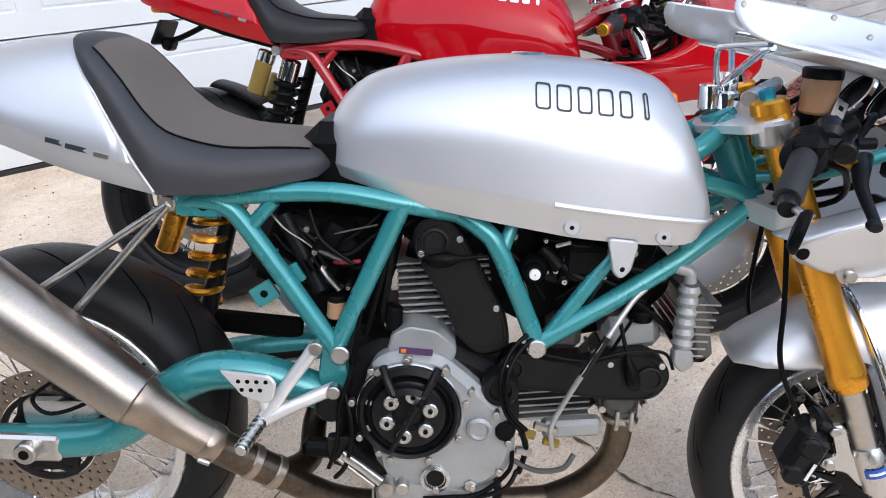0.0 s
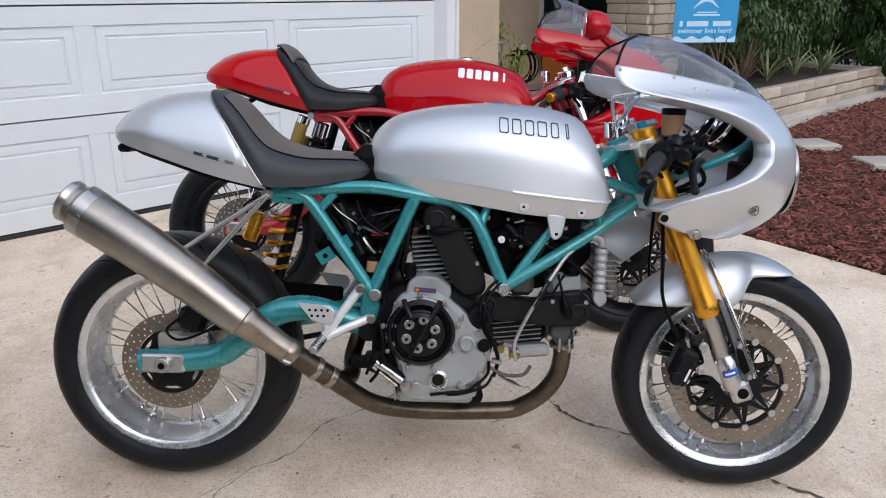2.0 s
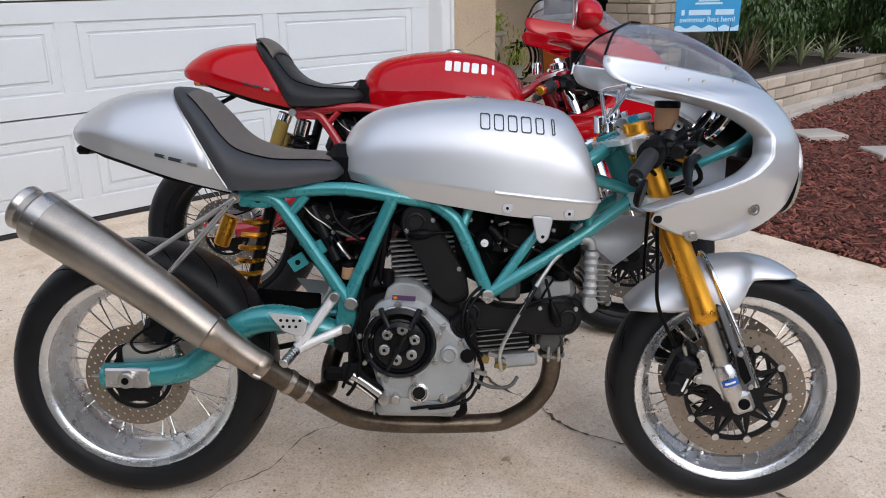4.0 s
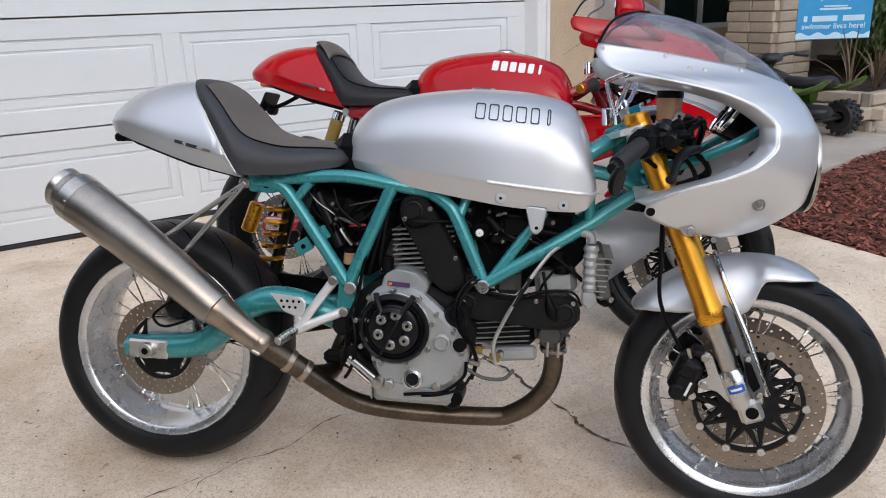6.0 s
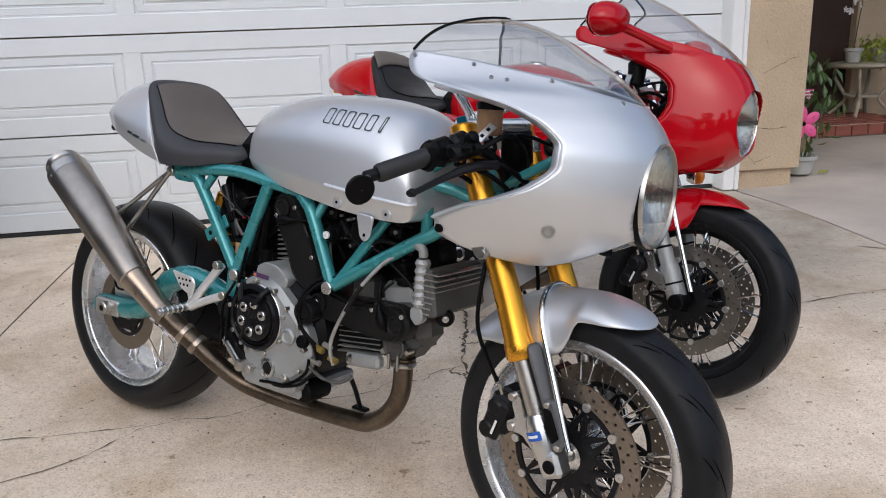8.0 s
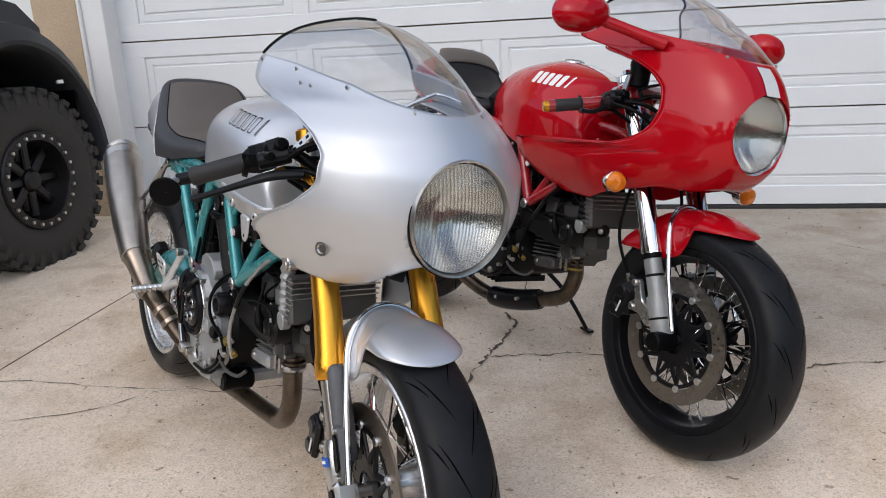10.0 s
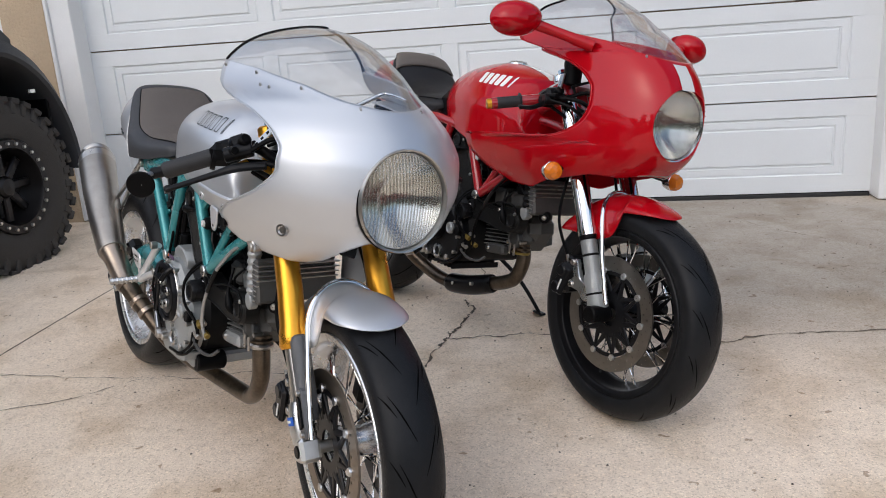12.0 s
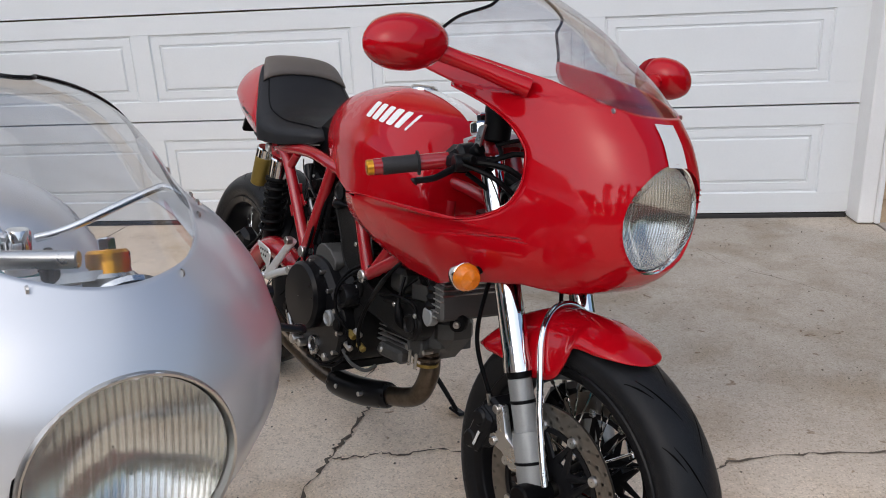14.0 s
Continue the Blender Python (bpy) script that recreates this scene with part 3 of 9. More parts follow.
def trim(x0, x1, y0, y1, z0, z1):
    s = block((x1 - x0, y1 - y0, z1 - z0), ((x0 + x1) / 2, (y0 + y1) / 2, (z0 + z1) / 2), 0.005)
    tagged(put("trim", s, TRIM_WHITE, None, "white painted wooden door trim"), "", "trim", "", "structure")


# jambs: an outer casing and an inner stop
for side, x in ((-1, DOOR_L), (1, DOOR_R)):
    a, b = (x, x + 0.075) if side > 0 else (x - 0.145, x)
    trim(a, b, 3.965, 4.12, -0.005, DOOR_TOP + 0.1)
    c, d = (b - 0.002, b + 0.022) if side > 0 else (a - 0.022, a + 0.002)
    trim(c, d, 3.945, 4.12, -0.003, DOOR_TOP + 0.1)
trim(DOOR_L - 0.145, DOOR_R + 0.075, 3.967, 4.118, DOOR_TOP + 0.02, DOOR_TOP + 0.12)
wall("wall_garage_top", -3.4, 4.02, 3.975, 4.3, DOOR_TOP + 0.122, 3.2, STUCCO, "tan stucco wall above the garage door")
wall("wall_pillar_right", 3.599, 4.02, 3.95, 6.42, 0.115, DOOR_TOP + 0.12, STUCCO, "cracked tan stucco pillar beside the garage door")
wall("wall_pillar_foot", 3.601, 3.99, 3.985, 6.40, -0.02, 0.113, STUCCO, "recessed tan stucco footing under the pillar")
wall("wall_pillar_left", -1.74, -1.419, 3.95, 4.3, -0.03, DOOR_TOP + 0.12, STUCCO, "rough tan stucco wall between two garage doors")
trim(-1.86, -1.742, 3.965, 4.12, -0.02, DOOR_TOP + 0.12)
wall("wall_garage_door_side", -3.4, -1.862, 4.02, 4.1, -0.02, DOOR_TOP + 0.12, DOOR_WHITE, "white painted side door of the garage")
wall("wall_garage_end", -3.6, -3.402, 3.9, 8, -0.05, 3.2, STUCCO, "tan stucco end wall of the garage")
wall("garage_roof", -3.6, 4.3, 3.6, 8.5, 3.2, 3.35, TRIM_WHITE, "plain roof edge over the garage")
wall("wall_garage_back", -3.4, 4.0, 8.0, 8.2, 0, 3.2, STUCCO, "plain back wall of the garage")


def stucco_cracks():
    s, rng = Shape(), random.Random(12)
    for x, z, n, d in ((3.72, 0.72, 9, (0.03, 0.012)), (3.66, 0.38, 9, (0.032, 0.001)), (3.65, 0.22, 6, (0.012, -0.012)), (3.7, 0.17, 7, (0.02, 0.004)), (3.72, 0.95, 5, (0.006, -0.02))):
        rows = []
        for _ in range(n):
            w = rng.uniform(0.0008, 0.003)
            rows.append([(x, 3.9485, z - w), (x, 3.9485, z + w)])
            x, z = x + d[0] * rng.uniform(0.6, 1.3), z + d[1] + rng.uniform(-0.008, 0.008)
        grid(rows, s=s)
    return s


tagged(put("stucco_crack", stucco_cracks(), DARK_JOINT, None, "fine dark cracks across the stucco pillar"), "", "crack", "", "structure")

# the garage front stands a little askew to the rest
askew = Matrix.Translation((1.1, 4.065, -0.012)) @ pose(0, 0, 0, 0, 0, 1.15) @ Matrix.Translation((-1.1, -4.10, 0))
for ob in set(scene.collection.objects) - before_garage:
    if not ob.parent:
        ob.matrix_basis = askew @ ob.matrix_basis

# ---- porch and front wall ----
HOUSE_Y = 6.42
WIN_L, WIN_R, WIN_B, WIN_T = 7.33, 8.95, 0.67, 1.95
DOOR_X0, DOOR_X1 = 5.0, 6.08
wall("wall_house_a", 4.02, DOOR_X0, HOUSE_Y, HOUSE_Y + 0.2, 0, 3.0, STUCCO_SHADE, "shaded tan stucco house wall by the entry")
wall("wall_house_b", DOOR_X1, WIN_L, HOUSE_Y, HOUSE_Y + 0.2, 0, 3.0, STUCCO_SHADE, "shaded tan stucco house wall by the porch")
wall("wall_house_c", WIN_L, WIN_R, HOUSE_Y, HOUSE_Y + 0.2, 0, WIN_B, STUCCO_SHADE, "tan stucco wall under the window")
wall("wall_house_d", WIN_L, WIN_R, HOUSE_Y, HOUSE_Y + 0.2, WIN_T, 3.0, STUCCO_SHADE, "tan stucco wall over the window")
wall("wall_house_e", WIN_R, 14, HOUSE_Y, HOUSE_Y + 0.2, 0, 3.0, STUCCO_SHADE, "tan stucco wall of the house front")
wall("wall_house_f", DOOR_X0, DOOR_X1, HOUSE_Y, HOUSE_Y + 0.2, 2.2, 3.0, STUCCO_SHADE, "tan stucco wall over the entry door")
wall("porch_roof", 4.0, 14, 4.0, 6.7, 2.6, 2.8, STUCCO_SHADE, "plain soffit over the porch")
wall("wall_room_back", 4.0, 14, 8.5, 8.7, 0, 3, STUCCO_SHADE, "plain wall closing the house")
entry = holder("door_2", pose((DOOR_X0 + DOOR_X1) / 2, HOUSE_Y + 0.08, 0.12), "closed dark brown wooden entry door in shade", "door", kind="structure")
put("door_leaf", block((DOOR_X1 - DOOR_X0, 0.05, 2.08), (0, 0.03, 1.04), 0.006), WOOD_DARK, entry)
for k in (-0.27, 0.27):
    for z in (0.5, 1.4):
        put("panel", raised_panel(0.4, 0.72), WOOD_DARK, entry, "", pose(k, 0.004, z))
window = holder("window_1", pose((WIN_L + WIN_R) / 2, HOUSE_Y, (WIN_B + WIN_T) / 2), "white-framed sliding window with dark glass", "window", kind="structure")
ww, wh = WIN_R - WIN_L, WIN_T - WIN_B
for dx, dz, sx, sz in ((0, -wh / 2 + 0.03, ww, 0.06), (0, wh / 2 - 0.03, ww, 0.06), (-ww / 2 + 0.03, 0, 0.06, wh - 0.12), (ww / 2 - 0.03, 0, 0.06, wh - 0.12), (-0.1, 0, 0.05, wh - 0.12)):
    put("window_frame", block((sx, 0.09, sz), (dx, 0.02, dz), 0.006), TRIM_WHITE, window)
put("pane", block((ww / 2 - 0.2, 0.01, wh - 0.122), (-ww / 4 - 0.02, 0.03, 0)), GLASS_DARK, window)
put("pane", block((ww / 2 + 0.01, 0.01, wh - 0.122), (ww / 4 - 0.055, 0.045, 0)), GLASS_DARK, window)

# brick step in front of the entry
step = holder("porch_step", pose(5.72, 6.02, 0.012), "low red tiled step under the entry table", "step", kind="structure")
put("step_core", block((0.95, 0.76, 0.105), (0, 0, 0.053), 0.004), MORTAR, step)
tile_mesh = mesh_of("tile", *(lambda s: (s.v, s.f))(block((0.146, 0.02, 0.09), bevel=0.004)), RED_BRICK)
for i in range(6):
    put("tile", tile_mesh, None, step, "", pose(-0.39 + 0.156 * i, -0.388, 0.058))
for j in range(5):
    put("tile", tile_mesh, None, step, "", pose(-0.483, -0.31 + 0.156 * j, 0.058, 0, 0, 90))
for i in range(6):
    for j in range(5):
        put("tile", tile_mesh, None, step, "", pose(-0.39 + 0.156 * i, -0.31 + 0.152 * j, 0.112, 90))


# ---- block pillar and planter: courses of slump block ----
def course_wall(parent, mesh, lengths, height, courses, start, way, half):
    """Courses of blocks along way from start, every other one shifted by half a block."""
    turn = math.degrees(math.atan2(way[1], way[0]))
    for c in range(courses):
        n = int(round(lengths / 0.40))
        for i in range(n + (c % 2)):
            d = 0.40 * (i + 0.5 - 0.5 * (c % 2))
            if d > lengths + 0.05 or d < 0:
                continue
            put("brick", mesh, None, parent, "", pose(start[0] + way[0] * d, start[1] + way[1] * d, start[2] + height * (c + 0.5), 0, 0, turn))


block_mesh = mesh_of("brick", *(lambda s: (s.v, s.f))(block((0.388, 0.10, 0.092), bevel=0.009)), BRICK)
half_mesh = mesh_of("brick", *(lambda s: (s.v, s.f))(block((0.26, 0.10, 0.094), bevel=0.008)), BRICK)
pillar = holder("block_pillar", pose(6.9, 4.55, 0), "tan slump-block pillar at the porch corner", "pillar", kind="structure")
put("pillar_core", block((0.50, 0.52, 2.6), (0.29, 0.29, 1.3), 0.004), MORTAR, pillar)
for c in range(26):
    for i in range(2):
        put("brick", half_mesh, None, pillar, "", pose(0.038, 0.155 + 0.27 * i + (0.0 if c % 2 else 0.02), 0.05 + 0.1 * c, 0, 0, 90))
        put("brick", half_mesh, None, pillar, "", pose(0.165 + 0.27 * i + (0.02 if c % 2 else 0.0), 0.038, 0.05 + 0.1 * c))
planter = holder("planter", pose(6.15, 3.12, -0.01, 0, 0, 2), "low slump-block planter wall with three courses", "planter", kind="structure")
put("planter_core", block((3.45, 0.07, 0.31), (1.72, 0.05, 0.155), 0.004), MORTAR, planter)
put("planter_core", block((0.07, 0.8, 0.31), (0.05, 0.485, 0.155), 0.004), MORTAR, planter)
put("planter_core", block((0.07, 2.4, 0.31), (3.42, 1.28, 0.155), 0.004), MORTAR, planter)
course_wall(planter, block_mesh, 3.45, 0.105, 3, (0, 0.04, 0), (1, 0), 0.2)
course_wall(planter, block_mesh, 0.8, 0.105, 3, (0.04, 0.09, 0), (0, 1), 0.2)
course_wall(planter, block_mesh, 2.4, 0.105, 3, (3.44, 0.09, 0), (0, 1), 0.2)
put("planter_soil", block((0.72, 0.8, 0.2), (0.44, 0.49, 0.158), 0.01), SOIL, planter, "dark soil in the planter")
put("planter_soil", block((2.56, 2.3, 0.2), (2.09, 1.25, 0.16), 0.01), SOIL, planter, "dark soil in the planter")
for i in range(9):
    put("edging_stone", block((0.5, 0.14, 0.05), (0.25 + 0.52 * i, -0.12, 0.02), 0.006), PORCH, planter, "pale concrete edging strip")


# ---- plants ----
def leaf_cloud(shape, rng, centre, size, count, leaf):
    """Small folded leaves scattered near the surface of uneven lobes."""
    cx, cy, cz = centre
    lobes = [(cx + rng.uniform(-0.5, 0.5) * size[0], cy + rng.uniform(-0.5, 0.5) * size[1], cz + rng.uniform(-0.5, 0.5) * size[2], rng.uniform(0.16, 0.34)) for _ in range(30)]
    for _ in range(count):
        x, y, z, r = rng.choice(lobes)
        d = Vector((rng.gauss(0, 1), rng.gauss(0, 1), rng.gauss(0, 1))).normalized()
        p = Vector((x, y, z)) + d * r * rng.uniform(0.55, 1.1)
        l = leaf * rng.uniform(0.6, 1.3)
        m = Matrix.Translation(p) @ (d + Vector((rng.uniform(-1, 1), rng.uniform(-1, 1), rng.uniform(-0.8, 0.8)))).to_track_quat("Z", "Y").to_matrix().to_4x4()
        shape.add([(0, -l, 0), (l * 0.42, 0, l * 0.16), (0, l, 0), (-l * 0.42, 0, l * 0.16), ], [(0, 1, 2), (0, 2, 3)], m)
    return shape


def bush(name, at, size, count, leaf, seed, label):
    rng = random.Random(seed)
    ob = holder(name, pose(*at), label, "bush")
    for _ in range(7):
        stems = Shape()
        a = (rng.uniform(-0.2, 0.2) * size[0], rng.uniform(-0.2, 0.2) * size[1], 0)
        b = (a[0] + rng.uniform(-0.3, 0.3) * size[0], a[1] + rng.uniform(-0.3, 0.3) * size[1], size[2] * rng.uniform(0.6, 0.95))
        tube([(*a, 0.02), ((a[0] + b[0]) / 2 + rng.uniform(-0.05, 0.05), (a[1] + b[1]) / 2, b[2] * 0.5, 0.014), (*b, 0.004)], sides=6, s=stems)
        put("stem", stems, STEM, ob)
    put("foliage", leaf_cloud(Shape(), rng, (0, 0, size[2] * 0.55), (size[0], size[1], size[2] * 0.75), count, leaf), LEAF, ob, "dense dark green leaves", sharp=5)
    return ob


bush("hedge_bush", (7.9, 4.15, 0.2), (1.1, 0.8, 1.9), 17000, 0.036, 1, "tall dense dark green hedge shrub in the planter")
bush("hedge_bush", (8.9, 4.2, 0.2), (1.1, 0.9, 2.0), 17000, 0.036, 2, "tall dense dark green hedge shrub in the planter")
bush("hedge_bush", (9.9, 4.6, 0.0), (1.2, 1.0, 2.1), 15000, 0.04, 3, "broad dark green shrub behind the planter")
bush("hedge_bush", (11.2, 4.3, 0.0), (1.5, 1.2, 2.2), 14000, 0.045, 5, "broad dark green shrub beside the house")
bush("hedge_bush", (12.8, 3.6, 0.0), (1.6, 1.6, 2.4), 11000, 0.05, 6, "broad dark green shrub at the end of the bed")
bush("hedge_bush", (10.4, 3.0, -0.05), (1.3, 1.3, 1.9), 14000, 0.042, 7, "rounded dark green shrub past the end of the planter")


def blades(name, at, n, length, width, seed, label, mat=LEAF, category="plant"):
    rng, ob = random.Random(seed), None
    ob = holder(name, pose(*at), label, category)
    for _ in range(n):
        s = Shape()
        a, lean, l = rng.uniform(0, 2 * math.pi), rng.uniform(0.2, 1.0), length * rng.uniform(0.6, 1.2)
        d, rows = Vector((math.cos(a), math.sin(a), 0)), []
        for k in range(7):
            t = k / 6
            p = d * (l * lean * t * (0.5 + 0.5 * t)) + Vector((0, 0, l * (t - 0.45 * lean * t * t)))
            w = width * (1 - t) ** 0.7 + 0.001
            side = Vector((-d.y, d.x, 0))
            rows.append([p - side * w, p + Vector((0, 0, -w * 0.5)), p + side * w])
        put("leaf_blade", grid(rows, s=s), mat, ob)
    return ob


PALE_BLADE = material("pale_blade", (0.13, 0.17, 0.06), 0.5, vary=0.3, scale=12, second=(0.30, 0.31, 0.16))
BROWN_BLADE = material("brown_blade", (0.16, 0.11, 0.07), 0.6, vary=0.3, scale=12)
for k, (x, y) in enumerate(((7.5, 3.55), (8.25, 3.6), (8.7, 3.52), (9.1, 3.6))):
    blades("agave", (x, y, 0.26), 16, 0.38, 0.016, 20 + k, "spiky pale green agave in the planter", PALE_BLADE)
for k, (x, y) in enumerate(((6.45, 3.5), (6.75, 3.45), (7.0, 3.55))):
    blades("spiky_grass", (x, y, 0.26), 14, 0.55, 0.012, 40 + k, "dry purplish spiky grass in the planter", BROWN_BLADE)

# yard sign on wire legs
sign = holder("yard_sign", pose(6.36, 3.645, 0.26, 0, 0, math.degrees(math.atan2(-0.317, 0.534))), "blue corrugated yard sign with pale lettering on wire legs", "yard sign")
SW, SH, SB = 0.62, 0.46, 0.43
put("board", block((SW, 0.006, SH), (0, 0, SB + SH / 2), 0.001), SIGN_BLUE, sign, "blue printed plastic board")
for k in (-0.17, 0.17):
    put("wire_leg", cyl((k, 0.004, -0.02), (k, 0.004, SB + 0.02), 0.004, sides=8), STEEL, sign)


def bars(parent, name, spec, mat, y, label=""):
    for x, z, w, h in spec:
        put(name, block((w, 0.0014, h), (x, y, z), 0.0004), mat, parent, label)


wave = Shape()
for k in range(24):
    x0, x1 = -SW / 2 + SW * k / 24, -SW / 2 + SW * (k + 1) / 24
    z0, z1 = (SB + 0.045 + 0.014 * math.sin(t * 2 * math.pi * 4.2 / 24) for t in (k, k + 1))
    wave.add([(x0, -0.0042, SB + 0.004), (x1, -0.0042, SB + 0.004), (x1, -0.0042, z1), (x0, -0.0042, z0)], [(0, 1, 2, 3)])
put("wave_band", wave, SIGN_PALE, sign, "pale wavy band along the foot")


def lettering(parent, name, text, size, at, mat, turn=(90, 0, 0), width=None, depth=0.0006, outline=0.0, shear=0.0):
    """Words set in the built-in font, as a mesh."""
    cu = bpy.data.curves.new(name, "FONT")
    cu.body, cu.size, cu.align_x, cu.extrude, cu.offset, cu.shear = text, size, "CENTER", depth, outline, shear
    tmp = bpy.data.objects.new(name, cu)
    me = bpy.data.meshes.new_from_object(tmp)
    bpy.data.objects.remove(tmp)
    xs = [v.co.x for v in me.vertices]
    if width and xs:
        k = width / (max(xs) - min(xs))
        me.transform(Matrix.Diagonal((k, 1, 1, 1)))
    me.materials.clear()
    me.materials.append(mat)
    return put(name, me, None, parent, "", pose(*at, *turn))


lettering(sign, "lettering", "swimmer lives here!", 0.062, (0, -0.0045, SB + 0.085), SIGN_PALE, width=0.53, outline=0.0012)
bars(sign, "word_bar", ((-0.24, SB + 0.165, 0.03, 0.045), (-0.08, SB + 0.165, 0.21, 0.045), (0.16, SB + 0.165, 0.18, 0.045)), SIGN_PALE, -0.0042)
bars(sign, "word_bar", ((0.0, SB + 0.24, 0.26, 0.016), (0.0, SB + 0.262, 0.2, 0.012)), SIGN_PALE, -0.0042)
emblem = Shape()
for k in range(14):
    t = k / 13
    emblem.add([(-0.13 + 0.24 * t, -0.0042, SB + 0.30 + 0.085 * math.sin(math.pi * t) - 0.004 - 0.028 * math.sin(math.pi * t)), (-0.13 + 0.24 * t, -0.0042, SB + 0.30 + 0.085 * math.sin(math.pi * t) + 0.004)], [])
emblem.f = [(2 * k, 2 * k + 2, 2 * k + 3, 2 * k + 1) for k in range(13)]
emblem.add([(0.0, -0.0042, SB + 0.37), (0.05, -0.0042, SB + 0.37), (0.012, -0.0042, SB + 0.415)], [(0, 1, 2)])
put("emblem", emblem, SIGN_PALE, sign, "pale arched emblem")


# ---- porch things ----
table = holder("plant_table", pose(5.98, 6.1, 0.13), "round weathered garden table with curved legs", "table")
TABLE_MAT = material("weathered_table", (0.36, 0.33, 0.26), 0.7, vary=0.2, scale=12, bump=0.001)
put("tabletop", lathe([(0.001, 0.0), (0.29, 0.0), (0.305, -0.012), (0.305, -0.03), (0.28, -0.045), (0.001, -0.045)], 32, m=pose(0, 0, 0.49, 90)), TABLE_MAT, table)
for k in range(4):
    a = math.pi / 4 + k * math.pi / 2
    c, d = math.cos(a), math.sin(a)
    put("leg", tube([(c * r, d * r, z) for r, z in ((0.24, 0.45), (0.25, 0.36), (0.18, 0.24), (0.14, 0.16), (0.2, 0.08), (0.27, 0.012))], 0.016, 8), TABLE_MAT, table)
put("shelf", lathe([(0.001, 0), (0.15, 0), (0.15, -0.02), (0.001, -0.02)], 24, m=pose(0, 0, 0.2, 90)), TABLE_MAT, table)


def potted(name, at, r, h, pot_mat, label, scale=1.0):
    ob = holder(name, pose(*at), label, "potted plant")
    put("pot", lathe([(0.001, 0.0), (r * 0.72, 0.0), (r * 0.78, -0.004), (r * 0.95, -h + 0.03), (r * 1.08, -h + 0.026), (r * 1.08, -h), (r * 0.96, -h), (r * 0.9, -h + 0.03), (0.001, -h + 0.03)], 28, m=pose(0, 0, 0, -90)), pot_mat, ob)
    return ob


orchid = potted("orchid_pot", (5.83, 6.08, 0.622), 0.075, 0.13, GREY_POT, "white orchid on a tall stem in a pale pot")
put("stem", tube([(0, 0, 0.1), (0.02, 0, 0.35), (0.03, -0.01, 0.55), (-0.02, -0.02, 0.68), (-0.06, -0.03, 0.66)], 0.005, 6), STEM, orchid)
PETAL = material("white_petal", (0.75, 0.73, 0.72), 0.6, vary=0.08)
rng_o = random.Random(3)
petal_shape = Shape()
for k in range(5):
    a = 2 * math.pi * k / 5
    petal_shape.add([(0, 0, 0), (0.022 * math.cos(a - 0.5), 0.006, 0.022 * math.sin(a - 0.5)), (0.036 * math.cos(a), -0.004, 0.036 * math.sin(a)), (0.022 * math.cos(a + 0.5), 0.006, 0.022 * math.sin(a + 0.5))], [(0, 1, 2, 3)])
petal_mesh = mesh_of("blossom", petal_shape.v, petal_shape.f, PETAL)
for k in range(12):
    put("blossom", petal_mesh, None, orchid, "", pose(-0.05 + rng_o.uniform(-0.06, 0.09), rng_o.uniform(-0.05, 0.02), 0.46 + 0.02 * k + rng_o.uniform(-0.02, 0.02), rng_o.uniform(-30, 30), rng_o.uniform(0, 60), rng_o.uniform(-40, 40)))
for k in range(4):
    put("leaf_blade", grid([[(0.02 * k - 0.03, 0, 0.12), (0.02 * k - 0.02, 0.02, 0.12)], [(0.05 * (k - 1.5), -0.05, 0.2), (0.05 * (k - 1.5) + 0.02, -0.03, 0.21)], [(0.1 * (k - 1.5), -0.1, 0.17), (0.1 * (k - 1.5) + 0.004, -0.09, 0.17)]]), LEAF, orchid)
lime = potted("leafy_pot", (6.12, 6.1, 0.622), 0.09, 0.12, GREY_POT, "yellow-green leafy plant on the porch table")
put("foliage", leaf_cloud(Shape(), random.Random(8), (0, 0, 0.2), (0.34, 0.3, 0.14), 420, 0.05), LEAF_LIGHT, lime, "bright yellow-green leaves", sharp=5)
for sub in lime.children:
    if sub.name.startswith("foliage"):
        sub.matrix_basis = Matrix.Diagonal((0.66, 0.62, 0.5, 1))
low = potted("leafy_pot", (6.32, 5.86, 0.13), 0.08, 0.12, GREY_POT, "small leafy plant in a pot on the step")
put("foliage", leaf_cloud(Shape(), random.Random(18), (0, 0, 0.24), (0.1, 0.1, 0.22), 260, 0.035), LEAF_LIGHT, low, "mottled pale green leaves", sharp=5)
for sub in low.children:
    if sub.name.startswith("foliage"):
        sub.matrix_basis = Matrix.Diagonal((0.5, 0.5, 0.9, 1))

flower = potted("flower_pot", (4.19, 4.24, 0.012), 0.105, 0.125, GREY_POT, "grey plastic pot with a pink flower ornament and grass")
put("ornament_stem", cyl((0, 0, 0.1), (0, 0, 0.33), 0.005, sides=8), STEM, flower)
for k in range(5):
    a = radians(90 + 72 * k + 12)
    c = (0.07 * math.cos(a), -0.01, 0.335 + 0.07 * math.sin(a))
    rows = [[(c[0] + r * (0.055 * math.cos(t) * math.cos(a) - 0.036 * math.sin(t) * math.sin(a)), c[1] - 0.012 * (1 - r), c[2] + r * (0.055 * math.cos(t) * math.sin(a) + 0.036 * math.sin(t) * math.cos(a))) for t in [2 * math.pi * i / 14 for i in range(14)]] for r in (0.05, 0.5, 0.9, 1.0)]
    solid(put("petal", grid(rows, closed_u=True), PINK, flower, "spotted pink petal"), 0.004)
put("ornament_heart", lathe([(0.001, -0.03), (0.012, -0.026), (0.016, -0.012), (0.001, -0.008)], 14, m=pose(0, 0, 0.335)), BLACK, flower)
